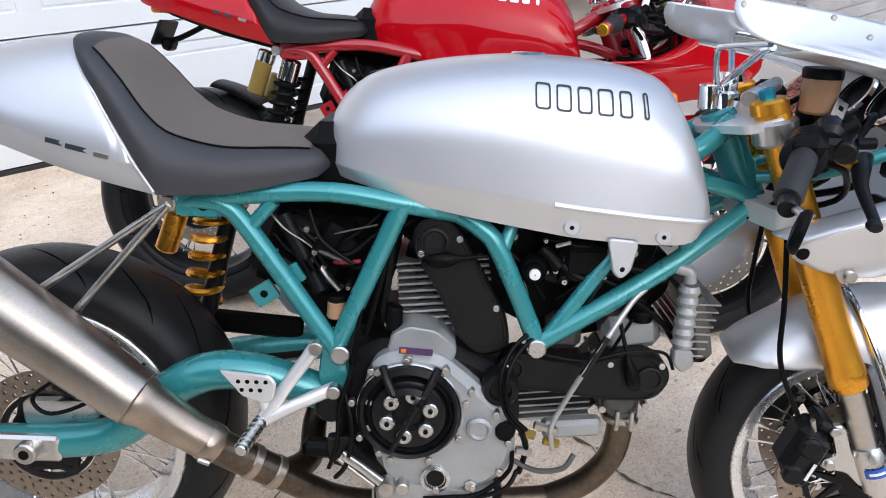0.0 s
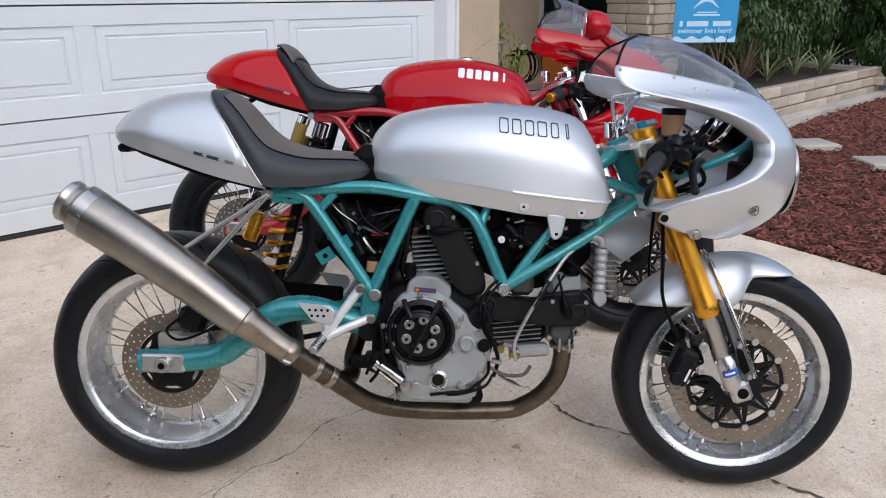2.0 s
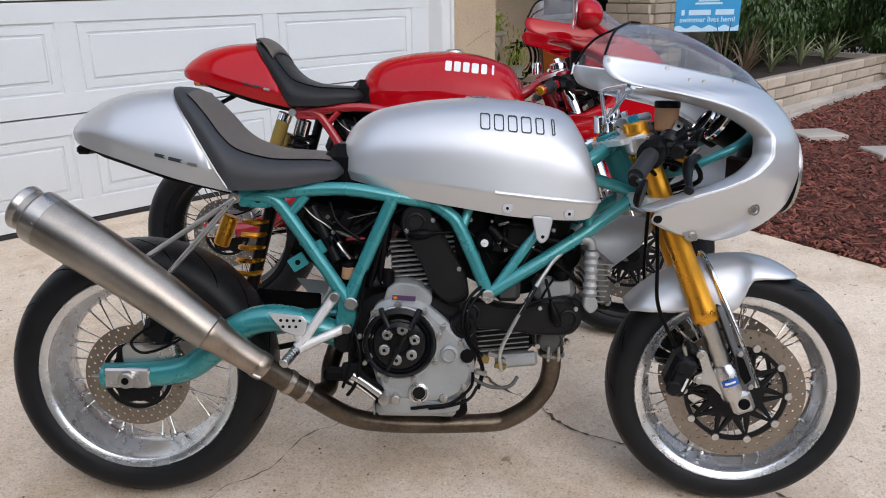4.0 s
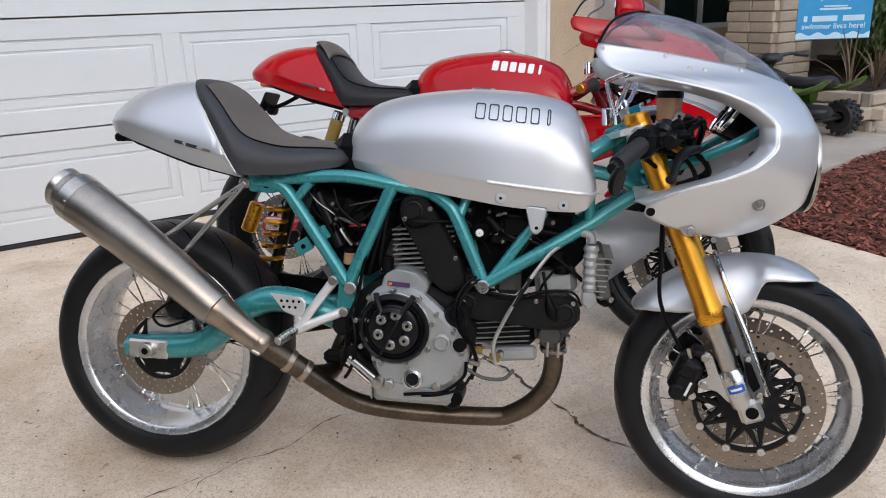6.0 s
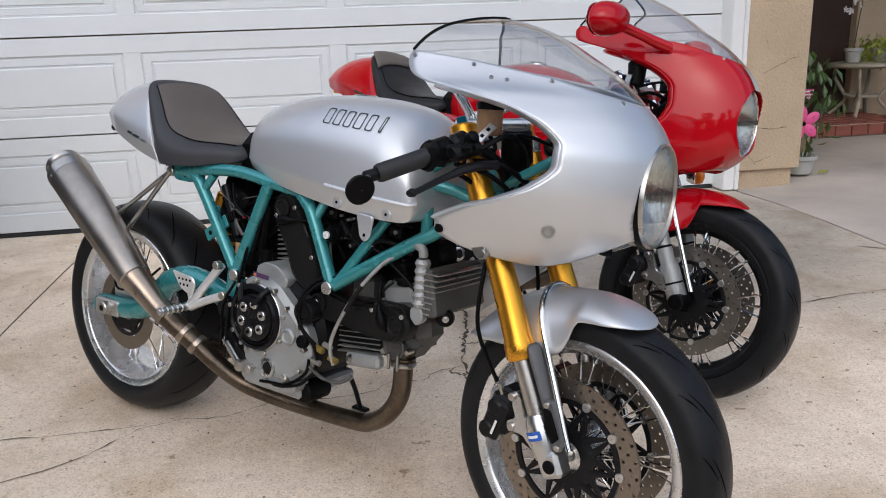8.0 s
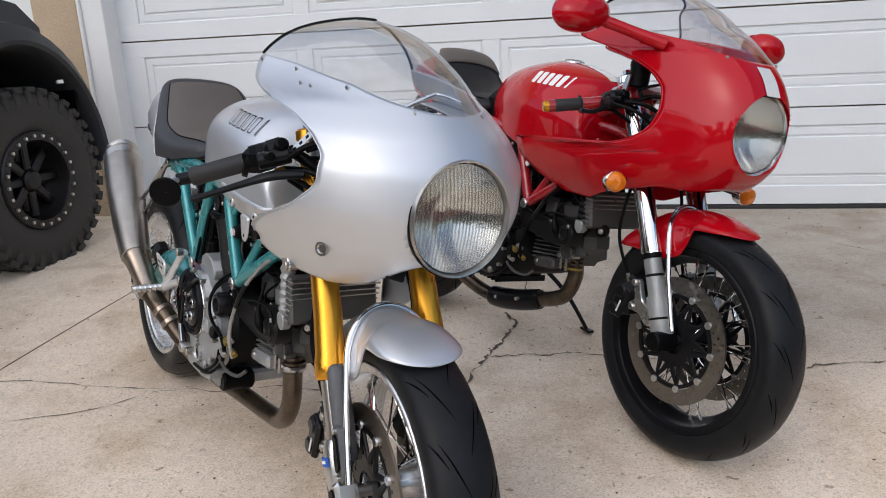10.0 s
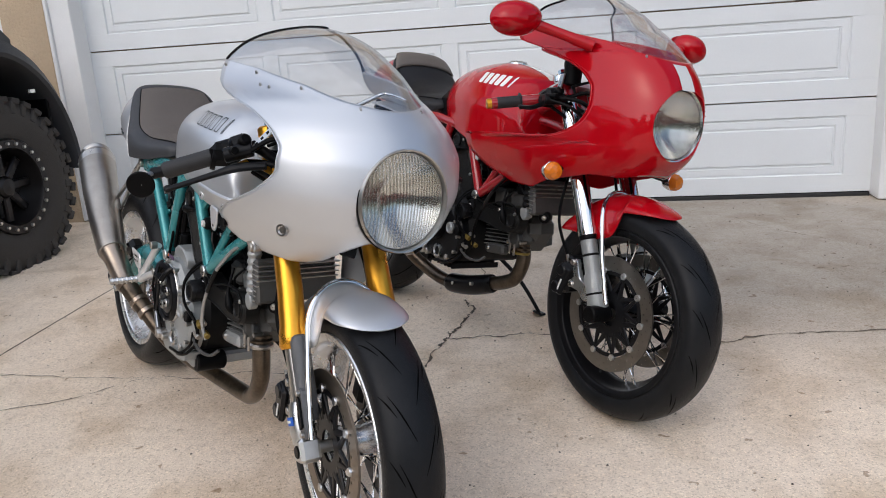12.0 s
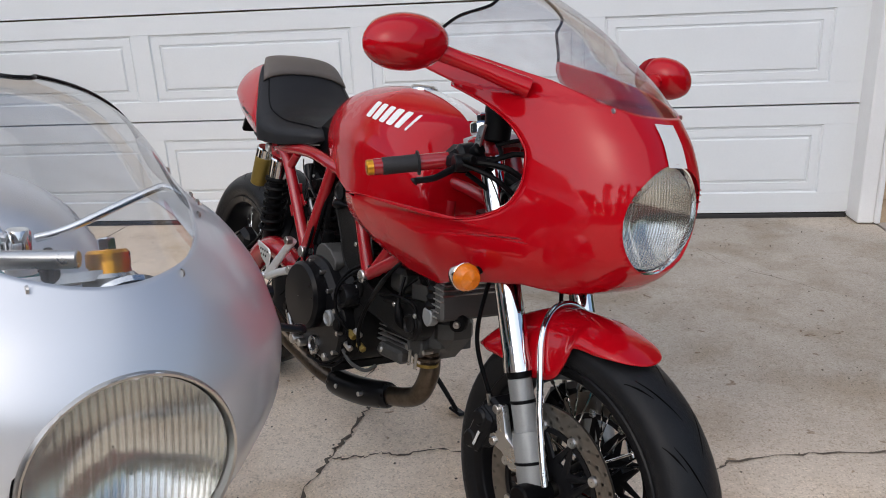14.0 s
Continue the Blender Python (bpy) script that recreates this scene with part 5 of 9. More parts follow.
def spoked_wheel(bike, name, at, r, w, rim_w, discs, rim_mat, front, turn=None):
    wheel = new(name)
    wheel.parent = bike
    wheel.matrix_basis = (turn or Matrix()) @ pose(*at)
    bead = 0.229
    put("tyre", lathe(tyre_profile(r, w, bead), 72), TYRE, wheel, "black sport tyre with slanted grooves", sharp=60)
    for side in (-1, 1):
        for y0, y1, da, wd, lead in ((0.05, 0.34, 0.30, 0.0042, 0.0), (0.28, 0.45, 0.16, 0.0036, 0.16)):
            gm = groove_mesh(r, w, bead, front, side, y0, y1, da, wd, lead + (math.pi / 15 if side > 0 else 0))
            for k in range(15):
                put("tread_groove", gm, None, wheel, "", pose(0, 0, 0, 0, -24 * k, 0))
    h = rim_w / 2
    prof = [(0.2345, -h - 0.002), (0.2350, -h - 0.006), (0.2325, -h - 0.0085), (0.2165, -h - 0.0045), (0.2135, -h - 0.001), (0.2125, -h + 0.006), (0.208, -h * 0.5), (0.197, -h * 0.25), (0.193, 0)]
    prof += [(q, -y) for q, y in reversed(prof[:-1])]
    put("rim", lathe(prof + [(0.226, h), (0.207, 0.0), (0.226, -h)], 72, closed=True), rim_mat, wheel, "polished spoked rim")
    hub = Shape()
    k = 0.78 if front else 1.0
    lathe([(0.014, -0.055), (0.05 * k, -0.055), (0.052 * k, -0.045), (0.036, -0.036), (0.030, 0), (0.036, 0.036), (0.052 * k, 0.045), (0.05 * k, 0.055), (0.014, 0.055)], 30, s=hub)
    put("hub", hub, RIM_ALLOY if rim_mat is RIM_ALLOY else BLACK_METAL, wheel)
    sp = Shape()
    n = 36
    for k in range(1):
        tube([(0.046, -0.040, 0.0), (0.1, -0.03, 0.018), (0.192, -0.013, 0.052)], 0.0020, 6, s=sp, smooth=False)
        tube([(0.180, -0.0155, 0.0478), (0.196, -0.0125, 0.0532)], 0.0042, 6, s=sp, smooth=False)
    sp2 = Shape()
    sp2.add([(x, -y, -z) for x, y, z in sp.v], sp.f)
    sp3 = Shape()
    sp3.add([(x, y, -z) for x, y, z in sp.v], [tuple(reversed(f)) for f in sp.f])
    sp4 = Shape()
    sp4.add([(x, -y, z) for x, y, z in sp.v], [tuple(reversed(f)) for f in sp.f])
    meshes = [mesh_of("spoke", q.v, q.f, CHROME) for q in (sp, sp2, sp3, sp4)]
    for k in range(n):
        put("spoke", meshes[k % 4], None, wheel, "", pose(0, 0, 0, 0, -360 * k / n, 0))
    for y, rd, inner, floating in discs:
        put("brake_disc", holed_ring(inner, rd, 60, y, 0.005, [(0, 2), (1, 2), (0, 2)], 0.0034), DISC if rim_mat is RIM_ALLOY else DARK_DISC, wheel, "drilled steel brake disc")
        put("carrier_ring", lathe([(0.034, y - 0.003), (0.064, y - 0.003), (0.064, y + 0.003), (0.034, y + 0.003)], 40, closed=True), BLACK_METAL, wheel)
        put("carrier_ring", lathe([(inner - 0.012, y - 0.003), (inner - 0.002, y - 0.003), (inner - 0.002, y + 0.003), (inner - 0.012, y + 0.003)], 60, closed=True), BLACK_METAL, wheel)
        arms = 10 if floating else 6
        arm = tube([(0.058 * math.cos(-0.26), y, 0.058 * math.sin(-0.26)), (inner - 0.008, y, 0), (0.058 * math.cos(0.26), y, 0.058 * math.sin(0.26))], 0.0098, 8, smooth=False, squash=0.45)
        am = mesh_of("carrier_arm", arm.v, arm.f, BLACK_METAL)
        bob = lathe([(0.001, -0.007), (0.0085, -0.007), (0.0095, -0.005), (0.0095, 0.005), (0.001, 0.005)], 12, m=pose(inner - 0.001, y, 0))
        bm_ = mesh_of("bobbin", bob.v, bob.f, ALLOY)
        for k in range(arms):
            put("carrier_arm", am, None, wheel, "", pose(0, 0, 0, 0, -360 * k / arms, 0))
            if floating:
                put("bobbin", bm_, None, wheel, "", pose(0, 0, 0, 0, -360 * k / arms, 0))
    return wheel


def shell(bike, name, sections, mat, label="", n=28, parent=None, cap=True, taper=0.0, clip=None):
    """A body lofted along x. Sections: x, half width, z low, z wide, z top, width at the foot, roundness of the top."""
    rows = []
    for x, w, z0, zw, z1, wf, p in sections:
        row = []
        for k in range(n):
            a = 2 * math.pi * k / n
            c, d = math.cos(a), math.sin(a)
            if d >= 0:
                y = w * math.copysign(abs(c) ** (2 / p), c) * (1 - taper * abs(d) ** (2 / p))
                z = zw + (z1 - zw) * abs(d) ** (2 / p)
            else:
                t = abs(d)
                y = math.copysign(1, c) * (w + (wf - w) * t ** 1.2) * (1 if t < 0.93 else (1 - t) / 0.07 if t < 1 else 0)
                z = zw - (zw - z0) * min(1, t / 0.93)
            row.append((x, y, min(z, clip(x)) if clip else z))
        rows.append(row)
    return put(name, grid(rows, closed_u=True, cap=cap), mat, parent or bike, label, sharp=50)


def interp(table, x):
    return [curve([(r[0], r[k]) for r in table], x) for k in range(1, len(table[0]))]


def fill_windows(P, red, eng, frame_mat):
    """Small brackets, wires, clips and bolts seen in the gaps of the trellis frame."""
    for x, z, a in ((0.440, 0.628, -33), (0.398, 0.598, -33)):
        c = pose(x, -0.105, z, 0, a, 0)
        P("frame_bracket", plate(rounded([(-0.02, -0.016), (0.02, -0.016), (0.02, 0.016), (-0.02, 0.016)], 0.003), -0.003, 0.003, bevel=0.001, m=c), frame_mat, "small drilled frame bracket")
        P("bracket_hole", cyl(c @ Vector((0, -0.0032, 0)), c @ Vector((0, -0.0042, 0)), 0.0062, sides=14), BLACK)
    for k in range(4):
        P("rubber_rib", block((0.004, 0.03, 0.022), (0.466 + 0.008 * k, -0.10, 0.645 + 0.0045 * k), 0.001, turn=(0, -30, 0)), BLACK)
    for pts, r, mat in (
        ([(0.40, -0.09, 0.735), (0.43, -0.1, 0.705), (0.46, -0.1, 0.685), (0.475, -0.095, 0.672)], 0.0018, STEEL),
        ([(0.478, -0.1, 0.69), (0.53, -0.105, 0.705), (0.575, -0.1, 0.715)], 0.0016, HEAD_GREY),
        ([(0.48, -0.1, 0.672), (0.51, -0.107, 0.662), (0.535, -0.1, 0.652)], 0.0042, HEAD_GREY),
        ([(0.59, -0.1, 0.71), (0.585, -0.11, 0.675), (0.56, -0.108, 0.65), (0.535, -0.1, 0.645)], 0.0032, BLACK),
        ([(0.487, -0.105, 0.645), (0.50, -0.108, 0.628), (0.516, -0.105, 0.608)], 0.0046, STEEL),
        ([(0.508, -0.1, 0.652), (0.525, -0.108, 0.655), (0.548, -0.1, 0.655)], 0.0034, material("red_wire", (0.22, 0.01, 0.02), 0.5)),
        ([(0.60, -0.1, 0.69), (0.592, -0.105, 0.63), (0.585, -0.105, 0.57), (0.60, -0.1, 0.54)], 0.0075, BLACK),
        ([(0.80, -0.1, 0.645), (0.812, -0.108, 0.61), (0.815, -0.1, 0.575)], 0.0024, HEAD_GREY),
        ([(0.93, -0.1, 0.69), (0.96, -0.105, 0.705), (1.03, -0.1, 0.70)], 0.003, BLACK),
        ([(0.89, -0.1, 0.57), (0.905, -0.11, 0.60), (0.93, -0.1, 0.64)], 0.004, BLACK),
        ([(0.985, -0.09, 0.57), (0.965, -0.105, 0.545), (0.955, -0.1, 0.52)], 0.003, BLACK),
    ):
        P("wire", tube(pts, r, 7), mat)
    for x, z, r in ((0.478, 0.668, 0.005), (0.474, 0.655, 0.0035), (0.492, 0.645, 0.004), (0.585, 0.713, 0.003), (0.848, 0.668, 0.0035), (0.853, 0.652, 0.0045), (0.84, 0.65, 0.003), (0.868, 0.635, 0.0055), (0.93, 0.645, 0.0035), (0.835, 0.70, 0.0035), (0.77, 0.53, 0.004), (0.53, 0.612, 0.004), (0.595, 0.565, 0.005), (0.545, 0.575, 0.0035)):
        P("bolt", lathe([(0.001, -0.004), (r * 0.8, -0.004), (r, -0.001), (r, 0.004)], 12, m=pose(x, -0.104, z)), STEEL if red else ALLOY)
        P("bolt_seat", cyl((x, -0.1, z), (x, -0.05, z), r * 1.5, sides=10), ENGINE_DARK)
    P("clip", block((0.026, 0.008, 0.007), (0.862, -0.103, 0.695), 0.002, turn=(0, -16, 0)), ALLOY)
    P("pump_body", lathe([(0.001, -0.03), (0.03, -0.028), (0.036, -0.02), (0.036, 0.02), (0.001, 0.02)], 28, m=pose(0.893, -0.075, 0.665)), ENGINE_DARK, "round black housing")
    P("sensor_body", lathe([(0.001, -0.022), (0.018, -0.021), (0.022, -0.015), (0.022, 0.02)], 22, m=pose(0.818, -0.095, 0.655)), BLACK)
    P("hose_clip", cyl((0.59, -0.11, 0.553), (0.605, -0.11, 0.558), 0.009, sides=14), STEEL)
    P("head_top", block((0.095, 0.10, 0.06), (0.99, -0.03, 0.54), 0.014, turn=(0, -10, 0)), HEAD_GREY if red else CAST, "", eng)
    P("intake_block", block((0.06, 0.09, 0.06), (0.88, -0.03, 0.535), 0.012), HEAD_GREY, "", eng)
    for k, (r, dz) in enumerate(((0.019, 0.0), (0.023, 0.010), (0.017, 0.02), (0.013, 0.03), (0.015, 0.04), (0.010, 0.05))):
        P("rubber_boot", lathe([(0.001, -0.006), (r, -0.005), (r * 1.05, 0.0), (r, 0.005), (0.001, 0.006)], 20, m=pose(1.002 - 0.002 * k, -0.07, 0.568 + dz, 90)), BLACK)
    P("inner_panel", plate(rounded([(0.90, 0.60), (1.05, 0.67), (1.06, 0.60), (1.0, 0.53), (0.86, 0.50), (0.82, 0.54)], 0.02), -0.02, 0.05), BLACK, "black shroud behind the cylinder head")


def build_bike(m, red):
    paint = RED if red else SILVER
    frame_mat = RED_FRAME if red else TEAL
    bike = holder("motorcycle", m, "glossy red cafe-racer motorcycle with half fairing and cream stripe" if red else "silver cafe-racer motorcycle with teal trellis frame and gold forks", "motorcycle", "motorcycles on the driveway")
    P = lambda name, shape, mat, label="", parent=None, sharp=38: put(name, shape, mat, parent or bike, label, sharp=sharp)
    axis = Vector((-0.407, 0, 0.914))
    place = Matrix.Translation((1.407, 0, 0.30)) if red else Matrix.Translation((1.409, -0.014, 0.299)) @ Matrix.Rotation(radians(-1.0), 4, 'X')
    steer = place @ Matrix.Rotation(radians(-0.5 if red else -8.0), 4, axis) @ Matrix.Translation((-1.395, 0, -0.30))

    # wheels
    rim_mat = BLACK_METAL if red else RIM_ALLOY
    spoked_wheel(bike, "rear_wheel", REAR, 0.315, 0.18, 0.145, [(-0.082, 0.122, 0.084, False)], rim_mat, False)
    spoked_wheel(bike, "front_wheel", FRONT, 0.300, 0.122, 0.094, [(-0.066, 0.160, 0.121, True), (0.066, 0.160, 0.121, True)], rim_mat, True, steer)

    # forks, turned with the wheel
    def S(shape):
        return Shape().add(shape.v, shape.f, steer)
    ft, fb = Vector((1.135, 0, 0.945)), Vector((1.408, 0, 0.318))
    for side in (-1, 1):
        out = Vector((0, side * 0.008, 0))
        track = ((0.28, 0.094), (0.95, 0.094)) if red else ((0.28, 0.103), (0.36, 0.108), (0.49, 0.110), (0.62, 0.102), (0.95, 0.101))
        def q(z):
            t = (ft.z - z) / (ft.z - fb.z)
            return ft + (fb - ft) * t + Vector((0, side * lerp(track, z), 0))
        if red:
            leg = P("fork_leg", S(tube([(*q(0.92), 0.025), (*q(0.53), 0.0255), (*q(0.515), 0.0275), (*q(0.50), 0.0275)], sides=24, smooth=False)), CHROME, "chromed upper fork tube")
            P("fork_seal", S(cyl(q(0.503), q(0.488), 0.0245)), BLACK, "", leg)
            P("fork_slider", S(cyl(q(0.49), q(0.38), 0.0225, sides=24)), CAST, "", leg)
            for z in (0.452, 0.352):
                P("fork_ring", S(cyl(q(z), q(z - 0.006), 0.0305 if z < 0.4 else 0.0245, sides=24)), BLACK, "", leg)
            P("fork_bottom", S(tube([(*q(0.40), 0.027), (*q(0.385), 0.029), (*q(0.31), 0.029), (*q(0.285), 0.024)], sides=20, smooth=False)), CAST, "", leg)
            P("axle_cap", S(cyl(q(0.305) + Vector((0.012, side * 0.05, -0.003)), q(0.305) + Vector((0.012, -side * 0.02, -0.003)), 0.024)), BLACK, "", leg)
        else:
            leg = P("fork_leg", S(tube([(*q(0.92), 0.0255), (*q(0.70), 0.0262), (*q(0.60), 0.0275), (*q(0.53), 0.0278), (*q(0.515), 0.0305), (*q(0.492), 0.0305), (*q(0.488), 0.027)], sides=28, smooth=False)), GOLD, "gold anodised fork tube")
            P("fork_slider", S(cyl(q(0.49), q(0.36), 0.0205, sides=24)), STEEL, "", leg)
            P("fork_bottom", S(tube([(*(q(0.385) + out * 0.3), 0.023), (*(q(0.372) + out * 0.6), 0.0265), (*(q(0.335) + out), 0.0265), (*(q(0.31) + out), 0.024)], sides=20, smooth=False)), ALLOY, "", leg)
            P("axle_clamp", S(block((0.05, 0.045, 0.052), tuple(q(0.305) + out + Vector((0.012, 0, -0.004))), 0.008, turn=(0, -23.5, 0))), ALLOY, "", leg)
            P("axle_bore", S(cyl(q(0.305) + out + Vector((0.015, side * 0.026, -0.004)), q(0.305) + out + Vector((0.015, side * 0.005, -0.004)), 0.0135)), BLACK, "", leg)
            if side < 0:
                P("fork_sticker", S(grid([[q(z) + out + Vector((0.0272 * math.sin(u) * 0.914, -0.0272 * math.cos(u), 0.0272 * math.sin(u) * 0.407)) for u in spread(-0.75, 0.65, 9)] for z in (0.361, 0.353, 0.345)])), BLUE_INK, "blue maker's sticker", leg)
                P("sticker_bar", S(grid([[q(z) + out + Vector((0.0278 * math.sin(u) * 0.914, -0.0278 * math.cos(u), 0.0278 * math.sin(u) * 0.407)) for u in spread(-0.5, 0.4, 7)] for z in (0.3555, 0.353, 0.3505)])), WHITE_INK, "pale bar of print", leg)
            # guard: a half-round shell before the slider, ending in a bolted shoe
            ahead = Vector((0.914, 0, 0.407))
            rows = []
            for z, k in ((0.512, 0.5), (0.508, 0.8), (0.498, 0.97), (0.47, 1.0), (0.43, 1.0), (0.39, 1.0), (0.35, 0.9)):
                rows.append([q(z) + ahead * (0.028 + 0.017 * k * math.cos(u)) + Vector((0, side * (0.021 * k * math.sin(u) - 0.003), 0)) for u in spread(-1.5, 1.5, 13)])
            guard = solid(P("fork_guard", S(grid(rows)), GUARD_GREY, "grey plastic fork guard"), 0.003)
            P("guard_shoe", S(plate(rounded([(1.398, 0.430), (1.420, 0.426), (1.452, 0.352), (1.446, 0.332), (1.428, 0.328), (1.412, 0.36)], 0.007), side * 0.126, side * 0.112)), GUARD_GREY, "", guard)
            P("guard_inset", S(plate(rounded([(1.402, 0.412), (1.418, 0.41), (1.441, 0.36), (1.428, 0.346), (1.414, 0.366)], 0.004), side * 0.1305, side * 0.126, bevel=0.001)), BLACK, "", guard)
            for x, z in ((1.410, 0.420), (1.440, 0.342)):
                P("bolt", S(cyl((x, side * 0.124, z), (x, side * 0.133, z), 0.0062, sides=12)), STEEL, "", guard)
        # caliper and bracket
        near = pose(0, 0, 0) if red else pose(0.010, 0, -0.012)
        C = lambda shape: S(Shape().add(shape.v, shape.f, near))
        P("caliper_bracket", C(plate(rounded([(1.306, 0.428), (1.326, 0.434), (1.348, 0.382), (1.39, 0.364), (1.394, 0.330), (1.372, 0.322), (1.345, 0.346), (1.304, 0.350), (1.300, 0.366), (1.322, 0.380)], 0.008), side * 0.120, side * 0.106)), ALLOY, "machined bracket")
        cal = P("brake_caliper", C(block((0.060, 0.07, 0.10), (1.278, side * 0.088, 0.372), 0.016, turn=(0, 20, 0))), BLACK_METAL, "black brake caliper")
        P("caliper_half", C(block((0.044, 0.016, 0.092), (1.276, side * 0.122, 0.364), 0.007, turn=(0, 20, 0))), BLACK_METAL, "", cal)
        P("caliper_bridge", C(block((0.03, 0.06, 0.018), (1.300, side * 0.09, 0.425), 0.006, turn=(0, 20, 0))), BLACK_METAL, "", cal)
        for dz in (-0.026, 0.026):
            P("piston_cover", C(cyl((1.270 + 0.36 * dz, side * 0.118, 0.364 + dz), (1.270 + 0.36 * dz, side * 0.134, 0.364 + dz), 0.0185, bevel=0.005)), BLACK_METAL, "", cal)
        P("caliper_mark", C(block((0.0055, 0.002, 0.034), (1.283, side * 0.1345, 0.350), 0.0005, turn=(0, 20, 0))), WHITE_INK, "white maker's mark", cal)
        P("bleed_nipple", C(tube([(1.284, side * 0.112, 0.415), (1.278, side * 0.114, 0.436)], 0.0045, 8)), STEEL, "", cal)
        for x, z in ((1.313, 0.421), (1.316, 0.358)):
            P("bolt", C(cyl((x, side * 0.116, z), (x, side * 0.125, z), 0.0085, sides=12)), STEEL, "", cal)
        P("brake_hose", S(tube([(1.27, side * 0.10, 0.42), (1.222, side * 0.112, 0.52), (1.215, side * 0.10, 0.62), (1.21, side * 0.06, 0.74)], 0.0045, 8)), BLACK)
    P("front_axle", S(cyl((1.424, -0.105, 0.30), (1.424, 0.105, 0.30), 0.013)), STEEL)

    # front mudguard: a dome with a rounded tip and skirts at the fork legs
    first = 67 if red else 66
    crown = ((first, 0.310), (first + 8, 0.319), (first + 18, 0.326), (100, 0.330), (145, 0.334))
    low = ((first, 0.309), (first + 5, 0.303), (first + 12, 0.292), (first + 20, 0.284), (122, 0.236), (130, 0.255), (138, 0.290), (145, 0.326))
    def guard_point(deg, u):
        ahead = min(1.0, max(0.0, (deg - first) / 15))
        behind = min(1.0, max(0.0, (146 - deg) / 8))
        wide = ((0.072 if red else 0.080) + 0.008 * max(0.0, 1 - abs(deg - 106) / 20)) * max(0.02, 1 - (1 - ahead) ** 2.4) ** 0.5 * (0.6 + 0.4 * behind)
        top, edge = curve(crown, deg), lerp(low, deg)
        skirt = max(0.0, 1 - (abs(deg - 105.5) / 16.5) ** 4)
        edge = edge * (1 - skirt) + 0.208 * skirt
        a = radians(deg)
        r = top - (top - edge) * (1 - math.cos(u * math.pi / 2)) ** 1.05
        return (1.425 + r * math.cos(a), wide * math.sin(u * math.pi / 2) - (0.003 if red else 0.006), 0.30 + r * math.sin(a))
    rows = [[guard_point(first + (144 - first) * (k / 48) ** 1.15, i / 12 - 1) for i in range(25)] for k in range(49)]
    solid(P("front_mudguard", S(grid(rows)), paint, "painted front mudguard", sharp=60), 0.003)
    stay = [(1.458, -0.116, 0.338), (1.444, -0.114, 0.37), (1.409, -0.107, 0.456)]
    for i in range(1, 24):
        lo_deg, hi_deg, u = 90.0, 125.0, (i / 12 - 1) * 0.88
        for turn in range(14):
            deg = (lo_deg + hi_deg) / 2
            p = Vector(guard_point(deg, u))
            lo_deg, hi_deg = (deg, hi_deg) if (p.x - 1.456) * 0.914 + (p.z - 0.338) * 0.407 > 0 else (lo_deg, deg)
        stay.append(tuple(p + (p - Vector((1.35, 0, 0.47))).normalized() * 0.006))
    stay += [(x, -y, z) for x, y, z in reversed(stay[:3])]
    P("mudguard_stay", S(tube(stay, 0.0066, 12, smooth=False)), CHROME, "polished stay hooped over the mudguard")

    # trellis frame
    trellis = P("frame", (cyl((1.104, 0, 0.90), (1.185, 0, 0.735), 0.028)), frame_mat, "tubular trellis frame")
    T = lambda pts, r=0.0155: P("frame_tube", tube([(x, y * 0.9, z) for x, y, z in pts], r, 14), frame_mat, "", trellis)
    for sd in (-1, 1):
        y = sd * 0.132
        T([(0.285, sd * 0.125, 0.744), (0.36, y, 0.758), (0.50, y, 0.768), (0.61, sd * 0.128, 0.754), (0.72, sd * 0.11, 0.735)])
        T([(0.30, sd * 0.128, 0.748), (0.345, y, 0.742), (0.385, y, 0.70), (0.511, y, 0.515)])
        T([(0.42, y, 0.752), (0.382, y, 0.708)], 0.011)
        T([(0.612, sd * 0.128, 0.75), (0.511, y, 0.512)])
        T([(0.69, sd * 0.11, 0.742), (0.735, sd * 0.125, 0.718), (0.765, y, 0.682), (0.83, y, 0.538)])
        T([(0.785, sd * 0.11, 0.735), (0.768, sd * 0.13, 0.685)], 0.011)
        T([(0.83, y, 0.536), (0.95, sd * 0.12, 0.612), (1.06, sd * 0.095, 0.682), (1.165, sd * 0.045, 0.752)])
        T([(0.845, y, 0.545), (0.945, sd * 0.11, 0.688), (0.975, sd * 0.1, 0.73)], 0.0125)
        T([(1.058, sd * 0.095, 0.68), (1.055, sd * 0.09, 0.76)], 0.0125)
        T([(0.99, sd * 0.09, 0.80), (1.06, sd * 0.075, 0.842), (1.12, sd * 0.03, 0.882)], 0.017)
        T([(1.0, sd * 0.09, 0.80), (1.09, sd * 0.07, 0.79), (1.165, sd * 0.04, 0.765)], 0.013)
        P("frame_gusset", plate(rounded([(0.495, 0.545), (0.525, 0.535), (0.535, 0.47), (0.52, 0.42), (0.495, 0.42), (0.485, 0.47)], 0.01), sd * 0.130, sd * 0.104), frame_mat, "", trellis)
        P("frame_gusset", plate(rounded([(0.268, 0.765), (0.36, 0.762), (0.372, 0.735), (0.33, 0.722), (0.272, 0.725)], 0.008), sd * 0.127, sd * 0.106), frame_mat, "", trellis)
        P("lug_hole", cyl((0.315, sd * 0.128, 0.742), (0.315, sd * 0.125, 0.742), 0.0085, sides=14), BLACK, "", trellis)
        P("lug_bolt", cyl((0.264, sd * 0.137, 0.745), (0.264, sd * 0.11, 0.745), 0.013), STEEL, "", trellis)
